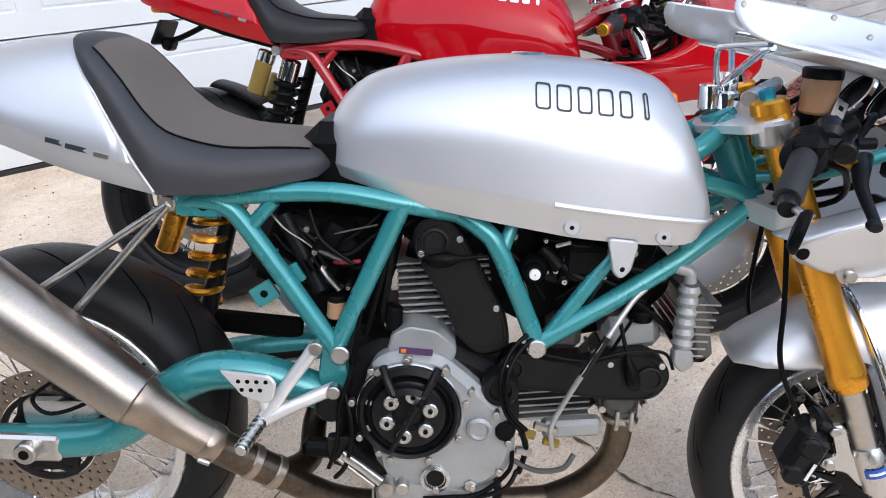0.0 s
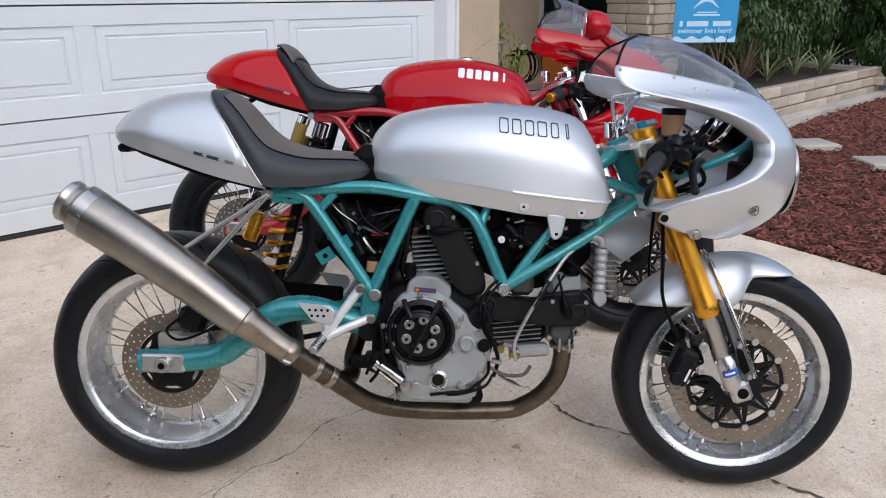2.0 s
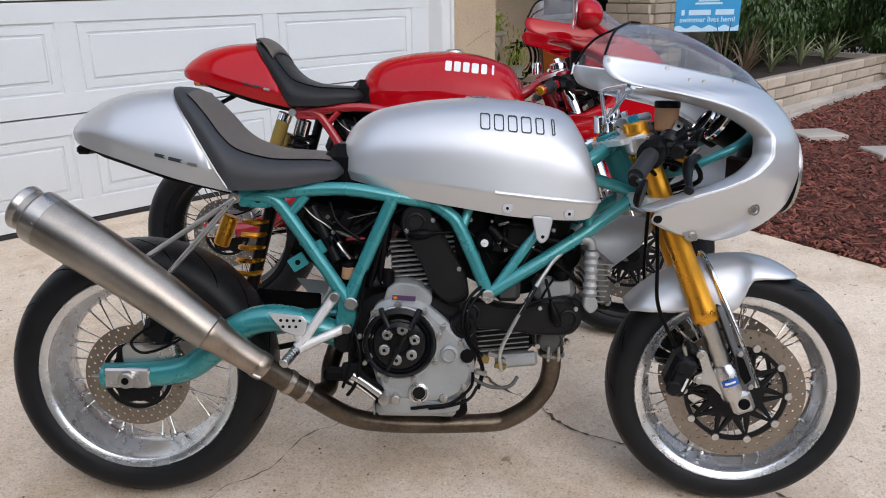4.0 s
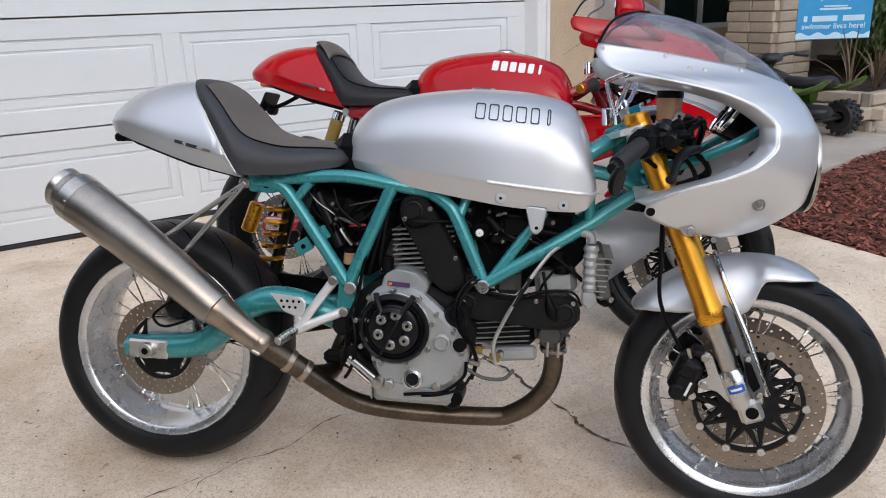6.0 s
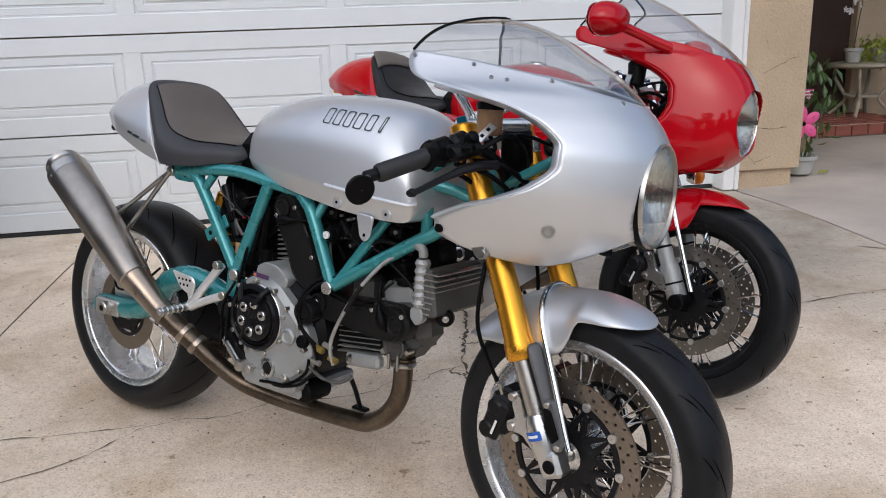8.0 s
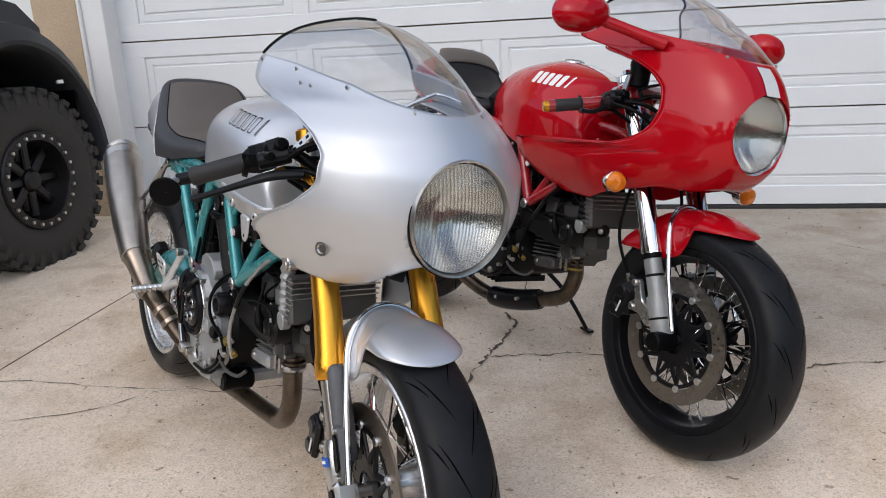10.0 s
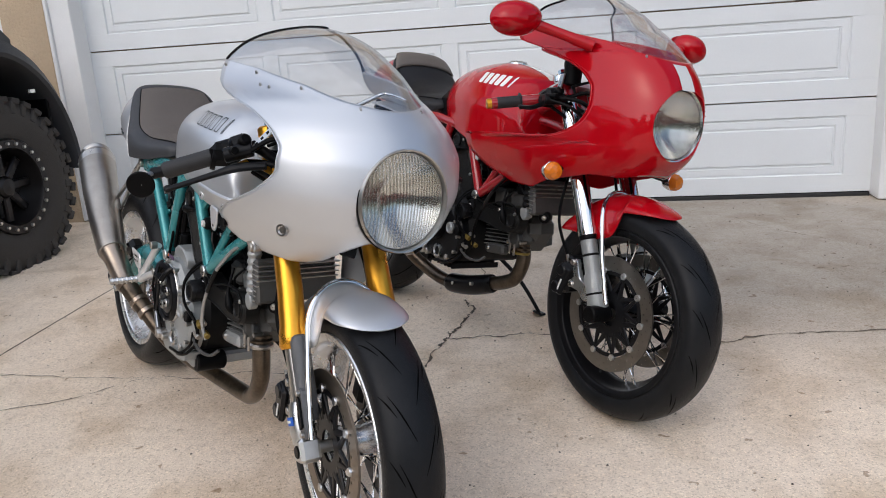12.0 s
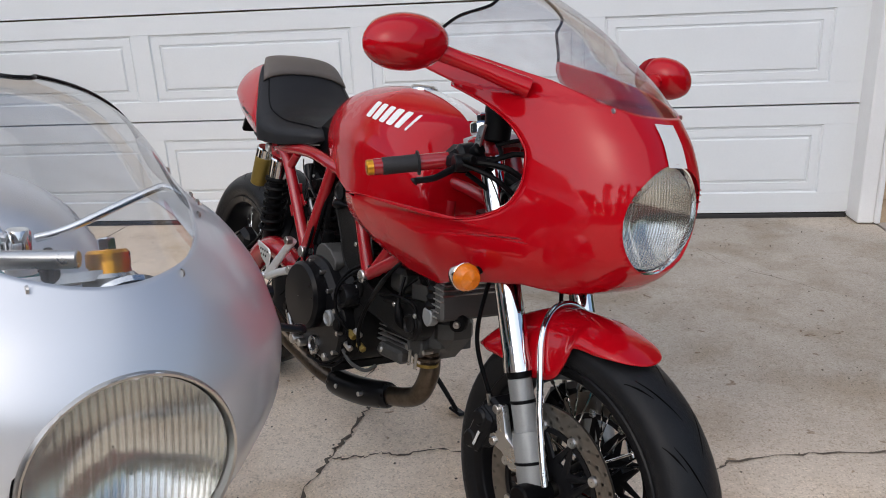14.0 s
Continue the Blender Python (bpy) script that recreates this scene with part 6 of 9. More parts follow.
        for x, z in ((0.521, 0.51), (0.829, 0.533)):
            P("frame_bolt", cyl((x, sd * 0.140, z), (x, sd * 0.108, z), 0.0155), ALLOY, "bright frame bolt", trellis)
        P("bracket_plate", plate(rounded([(0.395, 0.668), (0.42, 0.672), (0.425, 0.64), (0.402, 0.635)], 0.004), sd * 0.108, sd * 0.098), frame_mat, "", trellis)

    # swingarm
    SW_Y = 0.120
    for sd in (-1, 1):
        y = sd * SW_Y
        low = 0.0 if sd < 0 else 0.012
        arm = P("swingarm", tube([(-0.047, y, 0.326, 0.029), (0.07, y, 0.333, 0.0295), (0.145, y, 0.348 - low, 0.03), (0.205, y, 0.392 - 3 * low, 0.031), (0.255, y, 0.44 - 5 * low, 0.032), (0.32, y * 0.98, 0.468 - 6 * low, 0.032), (0.40, y * 0.95, 0.462 - 4 * low, 0.031), (0.505, y * 0.9, 0.425, 0.029)], sides=18, squash=1.0), frame_mat, "curved tubular swingarm")
        P("axle_block", block((0.105, 0.018, 0.046), (0.015, y + sd * 0.022, 0.330), 0.005), ALLOY, "machined axle block", arm)
        P("axle_nut", cyl((0.018, y + sd * 0.026, 0.330), (0.018, y + sd * 0.048, 0.330), 0.0185, sides=18), STEEL, "", arm)
        P("axle_bore", cyl((0.018, y + sd * 0.0475, 0.330), (0.018, y + sd * 0.0495, 0.330), 0.0085, sides=14), BLACK, "", arm)
        P("adjuster", cyl((-0.047, y, 0.326), (-0.077, y, 0.325), 0.004, sides=8), STEEL, "", arm)
    P("swingarm_pivot", cyl((0.508, -0.155, 0.425), (0.508, 0.155, 0.425), 0.024), BLACK_METAL)
    P("rear_axle", cyl((0.015, -0.13, 0.315), (0.015, 0.13, 0.315), 0.012), STEEL)
    P("rear_caliper", block((0.07, 0.05, 0.06), (0.075, -0.092, 0.43), 0.014, turn=(0, 20, 0)), BLACK_METAL, "black rear caliper")
    P("caliper_carrier", plate(rounded([(-0.01, 0.395), (0.11, 0.40), (0.12, 0.365), (0.05, 0.345), (-0.01, 0.35)], 0.012), -0.108, -0.092), ALLOY)
    P("hose", tube([(0.07, -0.12, 0.45), (0.02, -0.125, 0.41), (0.05, -0.13, 0.385), (0.12, -0.12, 0.41), (0.2, -0.11, 0.47)], 0.0035, 7), BLACK)

    # rear shock on the left, seen through the frame
    def coil(a, b, r, turns, wire, mat, nm="spring"):
        a, b = Vector(a), Vector(b)
        w = (b - a).normalized()
        u = w.cross((0, 1, 0)).normalized()
        v = w.cross(u)
        n = turns * 14
        P(nm, tube([tuple(a + (b - a) * i / n + r * (math.cos(2 * math.pi * i / 14) * u + math.sin(2 * math.pi * i / 14) * v)) for i in range(n + 1)], wire, 6, smooth=False), mat, "coil spring")
    if red:
        coil((0.285, -0.105, 0.665), (0.235, -0.095, 0.49), 0.031, 7, 0.0062, BLACK)
        P("shock_body", cyl((0.288, -0.107, 0.68), (0.23, -0.094, 0.47), 0.02), BLACK_METAL)
        P("shock_cap", cyl((0.300, -0.11, 0.722), (0.284, -0.108, 0.665), 0.027, bevel=0.004), CHROME, "chrome shock cap")
        P("shock_reservoir", cyl((0.232, -0.13, 0.715), (0.205, -0.13, 0.63), 0.023), DULL_GOLD, "gold shock reservoir")
        P("reservoir_cap", cyl((0.242, -0.13, 0.742), (0.232, -0.13, 0.712), 0.0245), CHROME)
    coil((0.262, 0.10, 0.670), (0.232, 0.10, 0.505), 0.031, 5, 0.0064, GOLD if not red else BLACK)
    P("shock_body", cyl((0.305, 0.10, 0.725), (0.23, 0.10, 0.44), 0.017), BLACK_METAL)
    P("shock_reservoir", cyl((0.192, 0.115, 0.67), (0.164, 0.115, 0.595), 0.020), GOLD if not red else DULL_GOLD, "gold shock reservoir")

    # engine
    case = rounded([(0.515, 0.48), (0.57, 0.53), (0.68, 0.535), (0.79, 0.48), (0.815, 0.42), (0.805, 0.345), (0.765, 0.288), (0.60, 0.268), (0.545, 0.30), (0.51, 0.39)], 0.03)
    eng = P("engine", plate(case, -0.122, 0.12, bevel=0.016), ENGINE_DARK, "air-cooled twin engine with ribbed cylinders")
    cover = rounded([(0.560, 0.47), (0.578, 0.515), (0.622, 0.530), (0.682, 0.522), (0.722, 0.49), (0.762, 0.455), (0.795, 0.42), (0.806, 0.37), (0.792, 0.32), (0.755, 0.290), (0.70, 0.279), (0.612, 0.281), (0.588, 0.31), (0.574, 0.36), (0.556, 0.40)], 0.02)
    P("clutch_cover", plate(cover, -0.158, -0.122, bevel=0.013), CAST if not red else BLACK_METAL, "light grey crankcase cover", eng)
    P("generator_cover", plate([(x, z) for x, z in cover], 0.155, 0.122, bevel=0.008), CAST if not red else ENGINE_DARK, "", eng)
    cc = (0.633, 0.429)
    if not red:
        P("clutch_ring", lathe([(0.0805, 0.0), (0.0795, -0.016), (0.0759, -0.022), (0.0712, -0.018), (0.0694, 0.0)], 48, m=pose(cc[0], -0.152, cc[1])), BLACK_METAL, "black clutch ring", eng)
        P("clutch_rim", lathe([(0.0837, 0.0), (0.0837, -0.010), (0.0819, -0.012), (0.08, -0.010), (0.08, 0.0)], 48, m=pose(cc[0], -0.152, cc[1])), ALLOY, "bright machined rim", eng)
        P("pressure_plate", lathe([(0.0703, 0.0), (0.0703, -0.012), (0.0648, -0.018), (0.0601, -0.010), (0.0574, -0.018), (0.0518, -0.021), (0.026, -0.021), (0.020, -0.012), (0.001, -0.012)], 48, m=pose(cc[0], -0.152, cc[1])), BLACK_METAL, "open black clutch", eng)
        for k in range(6):
            a = 2 * math.pi * k / 6 + 0.35
            c = (cc[0] + 0.0356 * math.cos(a), cc[1] + 0.0356 * math.sin(a))
            P("clutch_spring", cyl((c[0], -0.165, c[1]), (c[0], -0.180, c[1]), 0.0122, sides=18), ALLOY, "", eng)
            P("spring_bolt", cyl((c[0], -0.180, c[1]), (c[0], -0.183, c[1]), 0.004, sides=8), BLACK, "", eng)
        for r0, r1, y0 in ((0.072, 0.083, -0.174), (0.046, 0.056, -0.190)):
            rows = [[(cc[0] + r * math.cos(t), y, cc[1] + r * math.sin(t)) for r, y in ((r0, y0 - 0.004), (r1, y0), (r1, y0 + 0.008), (r0, y0 + 0.008))] for t in spread(1.02, 2.1, 12)]
            P("clutch_guard", grid(rows, closed_u=True, cap=True), BLACK_METAL, "black guard over the clutch", eng)
        for t in (1.06, 2.06):
            P("guard_strut", tube([(cc[0] + 0.0888 * math.cos(t), -0.166, cc[1] + 0.0888 * math.sin(t)), (cc[0] + 0.074 * math.cos(t), -0.180, cc[1] + 0.074 * math.sin(t)), (cc[0] + 0.0481 * math.cos(t), -0.190, cc[1] + 0.0481 * math.sin(t))], 0.0068, 8), BLACK_METAL, "", eng)
        P("guard_strut", tube([(cc[0] + 0.014, -0.192, cc[1] + 0.028), (cc[0] - 0.026, -0.186, cc[1] - 0.056)], 0.0042, 8), BLACK_METAL, "", eng)
        P("name_bar", block((0.052, 0.0012, 0.011), (cc[0] + 0.008, -0.1588, cc[1] + 0.103), 0.0003, turn=(0, 3, 0)), material("purple_label", (0.07, 0.03, 0.09), 0.4), "dark purple sticker bar", eng)
        P("name_bar", block((0.008, 0.0012, 0.006), (cc[0] - 0.011, -0.1596, cc[1] + 0.1035), 0.0003), AMBER, "", eng)
        for k in range(9):
            a = 2 * math.pi * k / 9 + 0.2
            P("cover_bolt", cyl((cc[0] + 0.091 * math.cos(a), -0.152, cc[1] + 0.091 * math.sin(a)), (cc[0] + 0.091 * math.cos(a), -0.166, cc[1] + 0.091 * math.sin(a)), 0.0058, sides=10), STEEL, "", eng)
    else:
        P("pressure_plate", lathe([(0.084, 0.0), (0.086, -0.03), (0.078, -0.038), (0.001, -0.04)], 40, m=pose(cc[0], -0.152, cc[1])), BLACK_METAL, "black clutch cover", eng)
    for bx, bz in cover[::6]:
        ox, oz = 0.672, 0.40
        d = math.hypot(bx - ox, bz - oz)
        bx, bz = bx + (ox - bx) / d * 0.012, bz + (oz - bz) / d * 0.012
        P("case_bolt", cyl((bx, -0.150, bz), (bx, -0.167, bz), 0.0058, sides=10), STEEL, "", eng)
    P("starter_cover", lathe([(0.03, 0.0), (0.03, -0.03), (0.026, -0.036), (0.018, -0.036), (0.016, -0.03), (0.001, -0.03)], 24, m=pose(0.775, -0.118, 0.467)), BLACK_METAL, "", eng)
    P("swingarm_hose", tube([(0.53, -0.155, 0.46), (0.545, -0.172, 0.40), (0.535, -0.165, 0.335), (0.515, -0.15, 0.30)], 0.0042, 8), BLACK, "", eng)
    P("swingarm_hose", tube([(0.545, -0.15, 0.50), (0.525, -0.17, 0.44), (0.52, -0.165, 0.37), (0.505, -0.155, 0.32)], 0.0036, 8), BLACK, "", eng)
    P("drain_plug", cyl((0.735, -0.15, 0.30), (0.735, -0.165, 0.30), 0.011, sides=6), STEEL, "", eng)
    P("oil_window", lathe([(0.024, 0.0), (0.024, -0.009), (0.018, -0.011), (0.016, -0.006), (0.001, -0.006)], 28, m=pose(0.678, -0.156, 0.312)), ALLOY, "", eng)
    P("oil_glass", cyl((0.678, -0.158, 0.312), (0.678, -0.163, 0.312), 0.0155), ENGINE_DARK, "", eng)
    P("filler_cap", lathe([(0.020, 0.0), (0.020, -0.010), (0.015, -0.014), (0.012, -0.010), (0.001, -0.010)], 24, m=pose(0.744, -0.156, 0.405)), CAST, "", eng)
    P("filler_neck", cyl((0.752, -0.13, 0.43), (0.756, -0.13, 0.475), 0.013), BLACK, "", eng)
    P("filler_cap", cyl((0.785, -0.15, 0.40), (0.785, -0.166, 0.402), 0.016, sides=10), BLACK, "", eng)
    for x in spread(0.575, 0.735, 8):
        P("sump_rib", block((0.004, 0.2, 0.02 if red else 0.03), (x, -0.035, 0.268 if red else 0.262), 0.001), CAST if not red else ENGINE_DARK, "", eng)
    if not red:
        P("sump", block((0.185, 0.21, 0.034), (0.672, -0.035, 0.262), 0.008), CAST, "", eng)
        P("sump_flange", plate(rounded([(0.588, 0.296), (0.60, 0.306), (0.73, 0.29), (0.775, 0.296), (0.77, 0.272), (0.72, 0.262), (0.61, 0.262), (0.59, 0.274)], 0.006), -0.163, -0.12), CAST, "", eng)
        P("oil_filter", cyl((0.765, -0.13, 0.262), (0.765, -0.05, 0.262), 0.026), BLACK, "", eng)
    P("oil_line", tube([(0.70, -0.16, 0.275), (0.74, -0.168, 0.283), (0.79, -0.165, 0.30), (0.81, -0.15, 0.325)], 0.0038, 8), BLACK, "", eng)

    # castings, unions and clamps beside the cylinders
    light = CAST if not red else HEAD_GREY
    P("cylinder_base", plate(rounded([(0.592, 0.508), (0.602, 0.548), (0.628, 0.562), (0.672, 0.556), (0.705, 0.53), (0.70, 0.505)], 0.01), -0.135, -0.05), light, "", eng)
    P("breather_cap", cyl((0.600, -0.105, 0.548), (0.604, -0.105, 0.585), 0.017, 0.014), BLACK, "", eng)
    P("head_bracket", block((0.10, 0.03, 0.032), (0.905, -0.075, 0.367), 0.007, turn=(0, -6, 0)), light, "", eng)
    P("bracket_screw", lathe([(0.001, -0.006), (0.007, -0.005), (0.009, 0.0), (0.011, 0.004)], 14, m=pose(0.872, -0.09, 0.366)), STEEL, "", eng)
    for x, y, z, r in ((0.822, -0.142, 0.388, 0.0085), (0.818, -0.146, 0.358, 0.0075), (0.845, -0.14, 0.40, 0.007), (0.862, -0.138, 0.372, 0.008)):
        P("union", cyl((x - 0.012, y, z + 0.003), (x + 0.013, y, z - 0.003), r, sides=6), DULL_GOLD if r > 0.0078 else STEEL, "", eng)
    for k in range(3):
        P("clamp_band", lathe([(0.0285, -0.004), (0.0300, -0.003), (0.0300, 0.003), (0.0285, 0.004)], 28, m=pose(0.9925, -0.044, 0.372 + 0.014 * k, 90)), HEADER if k else DULL_GOLD, "", eng)
    for sy in (-1, 1):
        P("clamp_bolt", cyl((0.992 + 0.012 * sy, -0.082, 0.366), (0.992 + 0.012 * sy, -0.082, 0.402), 0.0038, sides=8), STEEL, "", eng)
    for k in range(5):
        P("head_fin", block((0.006, 0.137, 0.10 - 0.012 * abs(k - 2)), (0.948 + 0.0135 * k, 0.0, 0.436), 0.0015, turn=(0, -8, 0)), HEAD_GREY, "", eng)
    for x, z in ((0.93, 0.505), (1.025, 0.412), (1.035, 0.498)):
        P("head_stud", cyl((x, -0.055, z), (x, -0.08, z), 0.006, sides=6), STEEL, "", eng)

    # cylinders: stacks of fins
    up = pose(0.690, 0, 0.528, 0, -6, 0)
    for k in range(11):
        P("fin", block((0.158 - 0.001 * k, 0.15, 0.0042), (0, 0, 0.006 + 0.0118 * k), 0.0015, m=up), FIN, "", eng)
    P("cylinder", block((0.125, 0.118, 0.15), (0, 0, 0.07), 0.02, m=up), ENGINE_DARK, "", eng)
    P("cylinder_head", block((0.125, 0.13, 0.06), (0, 0, 0.175), 0.02, m=up), ENGINE_DARK, "", eng)
    ahead = pose(0.815, 0, 0.425, 0, 80, 0)
    for k in range(6):
        P("fin", block((0.13, 0.122, 0.0042), (0.872, 0, 0.374 + 0.0125 * k), 0.0015, turn=(0, -7, 0)), FIN, "", eng)
    P("cylinder", block((0.16, 0.12, 0.085), (0.875, 0, 0.42), 0.02), ENGINE_DARK, "", eng)
    P("cylinder_head", block((0.10, 0.135, 0.125), (0.975, 0, 0.438), 0.034, turn=(0, -8, 0)), HEAD_GREY, "rounded grey cylinder head", eng)
    P("valve_cover", block((0.075, 0.10, 0.085), (1.012, 0.005, 0.455), 0.026, turn=(0, -8, 0)), HEAD_GREY, "", eng)
    P("cover_boss", lathe([(0.03, 0), (0.03, -0.012), (0.026, -0.016), (0.022, -0.012), (0.001, -0.012)], 24, m=pose(0.985, -0.062, 0.415)), HEAD_GREY, "", eng)
    P("head_lug", block((0.03, 0.03, 0.05), (1.0, -0.06, 0.50), 0.01, turn=(0, 20, 0)), HEAD_GREY, "", eng)
    P("head_bolt", cyl((0.955, -0.066, 0.40), (0.955, -0.076, 0.40), 0.007, sides=10), STEEL, "", eng)

    belt_v = rounded([(0.627, 0.69), (0.635, 0.722), (0.662, 0.736), (0.69, 0.728), (0.712, 0.695), (0.742, 0.64), (0.782, 0.575), (0.79, 0.52), (0.74, 0.505), (0.705, 0.535), (0.678, 0.60), (0.642, 0.66)], 0.02)
    belt_h = rounded([(0.778, 0.505), (0.80, 0.522), (0.84, 0.505), (0.91, 0.50), (0.96, 0.515), (1.01, 0.523), (1.043, 0.505), (1.052, 0.475), (1.03, 0.44), (0.96, 0.437), (0.86, 0.45), (0.79, 0.452), (0.772, 0.475)], 0.02)
    for outline, label in ((belt_v, "upright black belt cover"), (belt_h, "black belt cover along the cylinder")):
        bc = P("belt_cover", plate(outline, -0.116, -0.075, bevel=0.006), COVER_GREY, label)
        n = len(outline)
        cx, cz = sum(p[0] for p in outline) / n, sum(p[1] for p in outline) / n
        P("cover_rim", tube([(x + (cx - x) * 0.09, -0.1165, z + (cz - z) * 0.09) for x, z in outline] + [(outline[0][0] + (cx - outline[0][0]) * 0.09, -0.1165, outline[0][1] + (cz - outline[0][1]) * 0.09)], 0.0022, 6, smooth=False), COVER_GREY, "", bc)
        for bx, bz in ((outline[0][0] + 0.01, outline[0][1]), (outline[n // 2][0] - 0.008, outline[n // 2][1]), (outline[n // 3][0], outline[n // 3][1] - 0.008)):
            P("cover_bolt", cyl((bx, -0.114, bz), (bx, -0.122, bz), 0.0055, sides=10), ALLOY, "", bc)
    for c in ((0.664, -0.116, 0.697), (1.015, -0.116, 0.48), (0.792, -0.116, 0.49)):
        P("cover_boss", lathe([(0.022, 0), (0.022, -0.006), (0.018, -0.007), (0.015, -0.003), (0.001, -0.003)], 24, m=pose(*c)), COVER_GREY, "round boss")
    P("spark_cap", tube([(0.648, -0.120, 0.666, 0.003), (0.665, -0.126, 0.669, 0.0115), (0.688, -0.127, 0.672, 0.011), (0.71, -0.124, 0.674, 0.004), (0.77, -0.105, 0.676, 0.0035)], sides=10), BLACK)
    P("spark_cap", tube([(0.996, -0.120, 0.462, 0.003), (0.988, -0.126, 0.478, 0.0115), (0.98, -0.127, 0.500, 0.010), (0.974, -0.125, 0.522, 0.004), (0.962, -0.108, 0.57, 0.0035)], sides=10), BLACK)

    # hoses and cables round the engine
    P("hose_sleeve", tube([(0.936, -0.142, 0.560), (0.918, -0.1475, 0.529), (0.90, -0.150, 0.497)], 0.0058, 8), COVER_GREY)
    for pts, r, mat in (
        ([(0.995, -0.11, 0.63), (0.972, -0.122, 0.61), (0.93, -0.145, 0.55), (0.885, -0.152, 0.469), (0.86, -0.148, 0.405), (0.866, -0.14, 0.36)], 0.0046, FIN if not red else BLACK),
        ([(0.83, -0.12, 0.565), (0.79, -0.145, 0.535), (0.773, -0.165, 0.49), (0.783, -0.168, 0.44), (0.813, -0.15, 0.395)], 0.0038, BLACK),
        ([(0.813, -0.15, 0.395), (0.822, -0.145, 0.36), (0.812, -0.15, 0.32)], 0.005, BLACK),
        ([(0.84, -0.12, 0.56), (0.80, -0.147, 0.53), (0.782, -0.168, 0.49), (0.79, -0.170, 0.44), (0.82, -0.152, 0.40)], 0.0034, BLACK),
        ([(0.66, -0.165, 0.276), (0.70, -0.169, 0.283), (0.75, -0.166, 0.29), (0.795, -0.155, 0.325), (0.80, -0.15, 0.36)], 0.004, BLACK),
        ([(0.82, -0.125, 0.525), (0.90, -0.133, 0.515), (0.97, -0.133, 0.532), (1.03, -0.125, 0.53), (1.05, -0.12, 0.50)], 0.0028, BLACK),
        ([(0.58, -0.11, 0.71), (0.56, -0.12, 0.62), (0.545, -0.13, 0.53), (0.53, -0.145, 0.42), (0.515, -0.15, 0.34)], 0.004, BLACK),
        ([(0.60, -0.10, 0.72), (0.585, -0.115, 0.64), (0.56, -0.12, 0.54)], 0.005, BLACK),
        ([(0.80, -0.15, 0.345), (0.84, -0.148, 0.325), (0.885, -0.135, 0.322), (0.905, -0.12, 0.34)], 0.0045, HEAD_GREY),
        ([(0.45, -0.08, 0.70), (0.52, -0.09, 0.66), (0.58, -0.085, 0.70), (0.66, -0.09, 0.735)], 0.006, BLACK),
        ([(0.40, -0.07, 0.66), (0.47, -0.08, 0.62), (0.55, -0.07, 0.60), (0.60, -0.06, 0.64)], 0.008, BLACK),
        ([(0.84, -0.10, 0.68), (0.90, -0.105, 0.64), (0.96, -0.10, 0.66), (1.03, -0.09, 0.64)], 0.006, BLACK),
        ([(0.86, -0.09, 0.60), (0.92, -0.10, 0.64), (0.99, -0.09, 0.60), (1.05, -0.08, 0.55)], 0.005, BLACK),
        ([(0.47, -0.1, 0.735), (0.49, -0.11, 0.69), (0.54, -0.115, 0.655)], 0.0035, BLACK),
    ):
        P("cable", tube(pts, r, 8), mat)
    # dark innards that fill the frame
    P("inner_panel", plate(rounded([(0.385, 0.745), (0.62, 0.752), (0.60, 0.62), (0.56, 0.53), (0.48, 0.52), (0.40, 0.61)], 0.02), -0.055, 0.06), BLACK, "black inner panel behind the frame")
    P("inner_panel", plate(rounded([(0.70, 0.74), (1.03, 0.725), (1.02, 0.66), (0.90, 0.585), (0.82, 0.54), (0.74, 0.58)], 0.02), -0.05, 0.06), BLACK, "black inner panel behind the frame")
    for x, z, w, h in ((0.455, 0.70, 0.05, 0.035), (0.52, 0.66, 0.035, 0.05), (0.47, 0.62, 0.04, 0.03), (0.86, 0.64, 0.045, 0.04), (0.92, 0.655, 0.04, 0.05), (0.97, 0.68, 0.035, 0.03), (0.78, 0.70, 0.04, 0.03)):
        P("electrical_box", block((w, 0.03, h), (x, -0.068, z), 0.006, turn=(0, 14, 0)), ENGINE_DARK)
        P("terminal", cyl((x + 0.008, -0.083, z), (x + 0.008, -0.09, z), 0.005, sides=10), STEEL)
    for pts in (([(0.42, -0.085, 0.72), (0.47, -0.095, 0.68), (0.50, -0.09, 0.63), (0.53, -0.085, 0.58)]), ([(0.41, -0.08, 0.69), (0.45, -0.09, 0.66), (0.53, -0.095, 0.69), (0.58, -0.085, 0.73)]), ([(0.74, -0.085, 0.71), (0.80, -0.095, 0.66), (0.84, -0.09, 0.60)]), ([(0.83, -0.09, 0.70), (0.89, -0.10, 0.69), (0.95, -0.09, 0.64), (1.0, -0.085, 0.60)])):
        P("wire", tube(pts, 0.0032, 7), BLACK)
    P("black_strut", cyl((0.425, -0.085, 0.725), (0.485, -0.09, 0.60), 0.013), BLACK_METAL)
    P("airbox", block((0.30, 0.17, 0.15), (0.60, 0, 0.79), 0.03), BLACK)
    P("battery_box", block((0.16, 0.16, 0.16), (0.455, 0.01, 0.66), 0.02, turn=(0, 20, 0)), BLACK)
    P("throttle_body", cyl((0.765, -0.07, 0.64), (0.80, 0.07, 0.66), 0.034), ENGINE_DARK)
    P("injector", cyl((0.83, -0.09, 0.685), (0.86, -0.10, 0.655), 0.013), BLACK)
    P("sensor", lathe([(0.001, -0.02), (0.012, -0.02), (0.016, -0.014), (0.016, 0.01), (0.001, 0.012)], 18, m=pose(0.818, -0.112, 0.655)), BLACK)
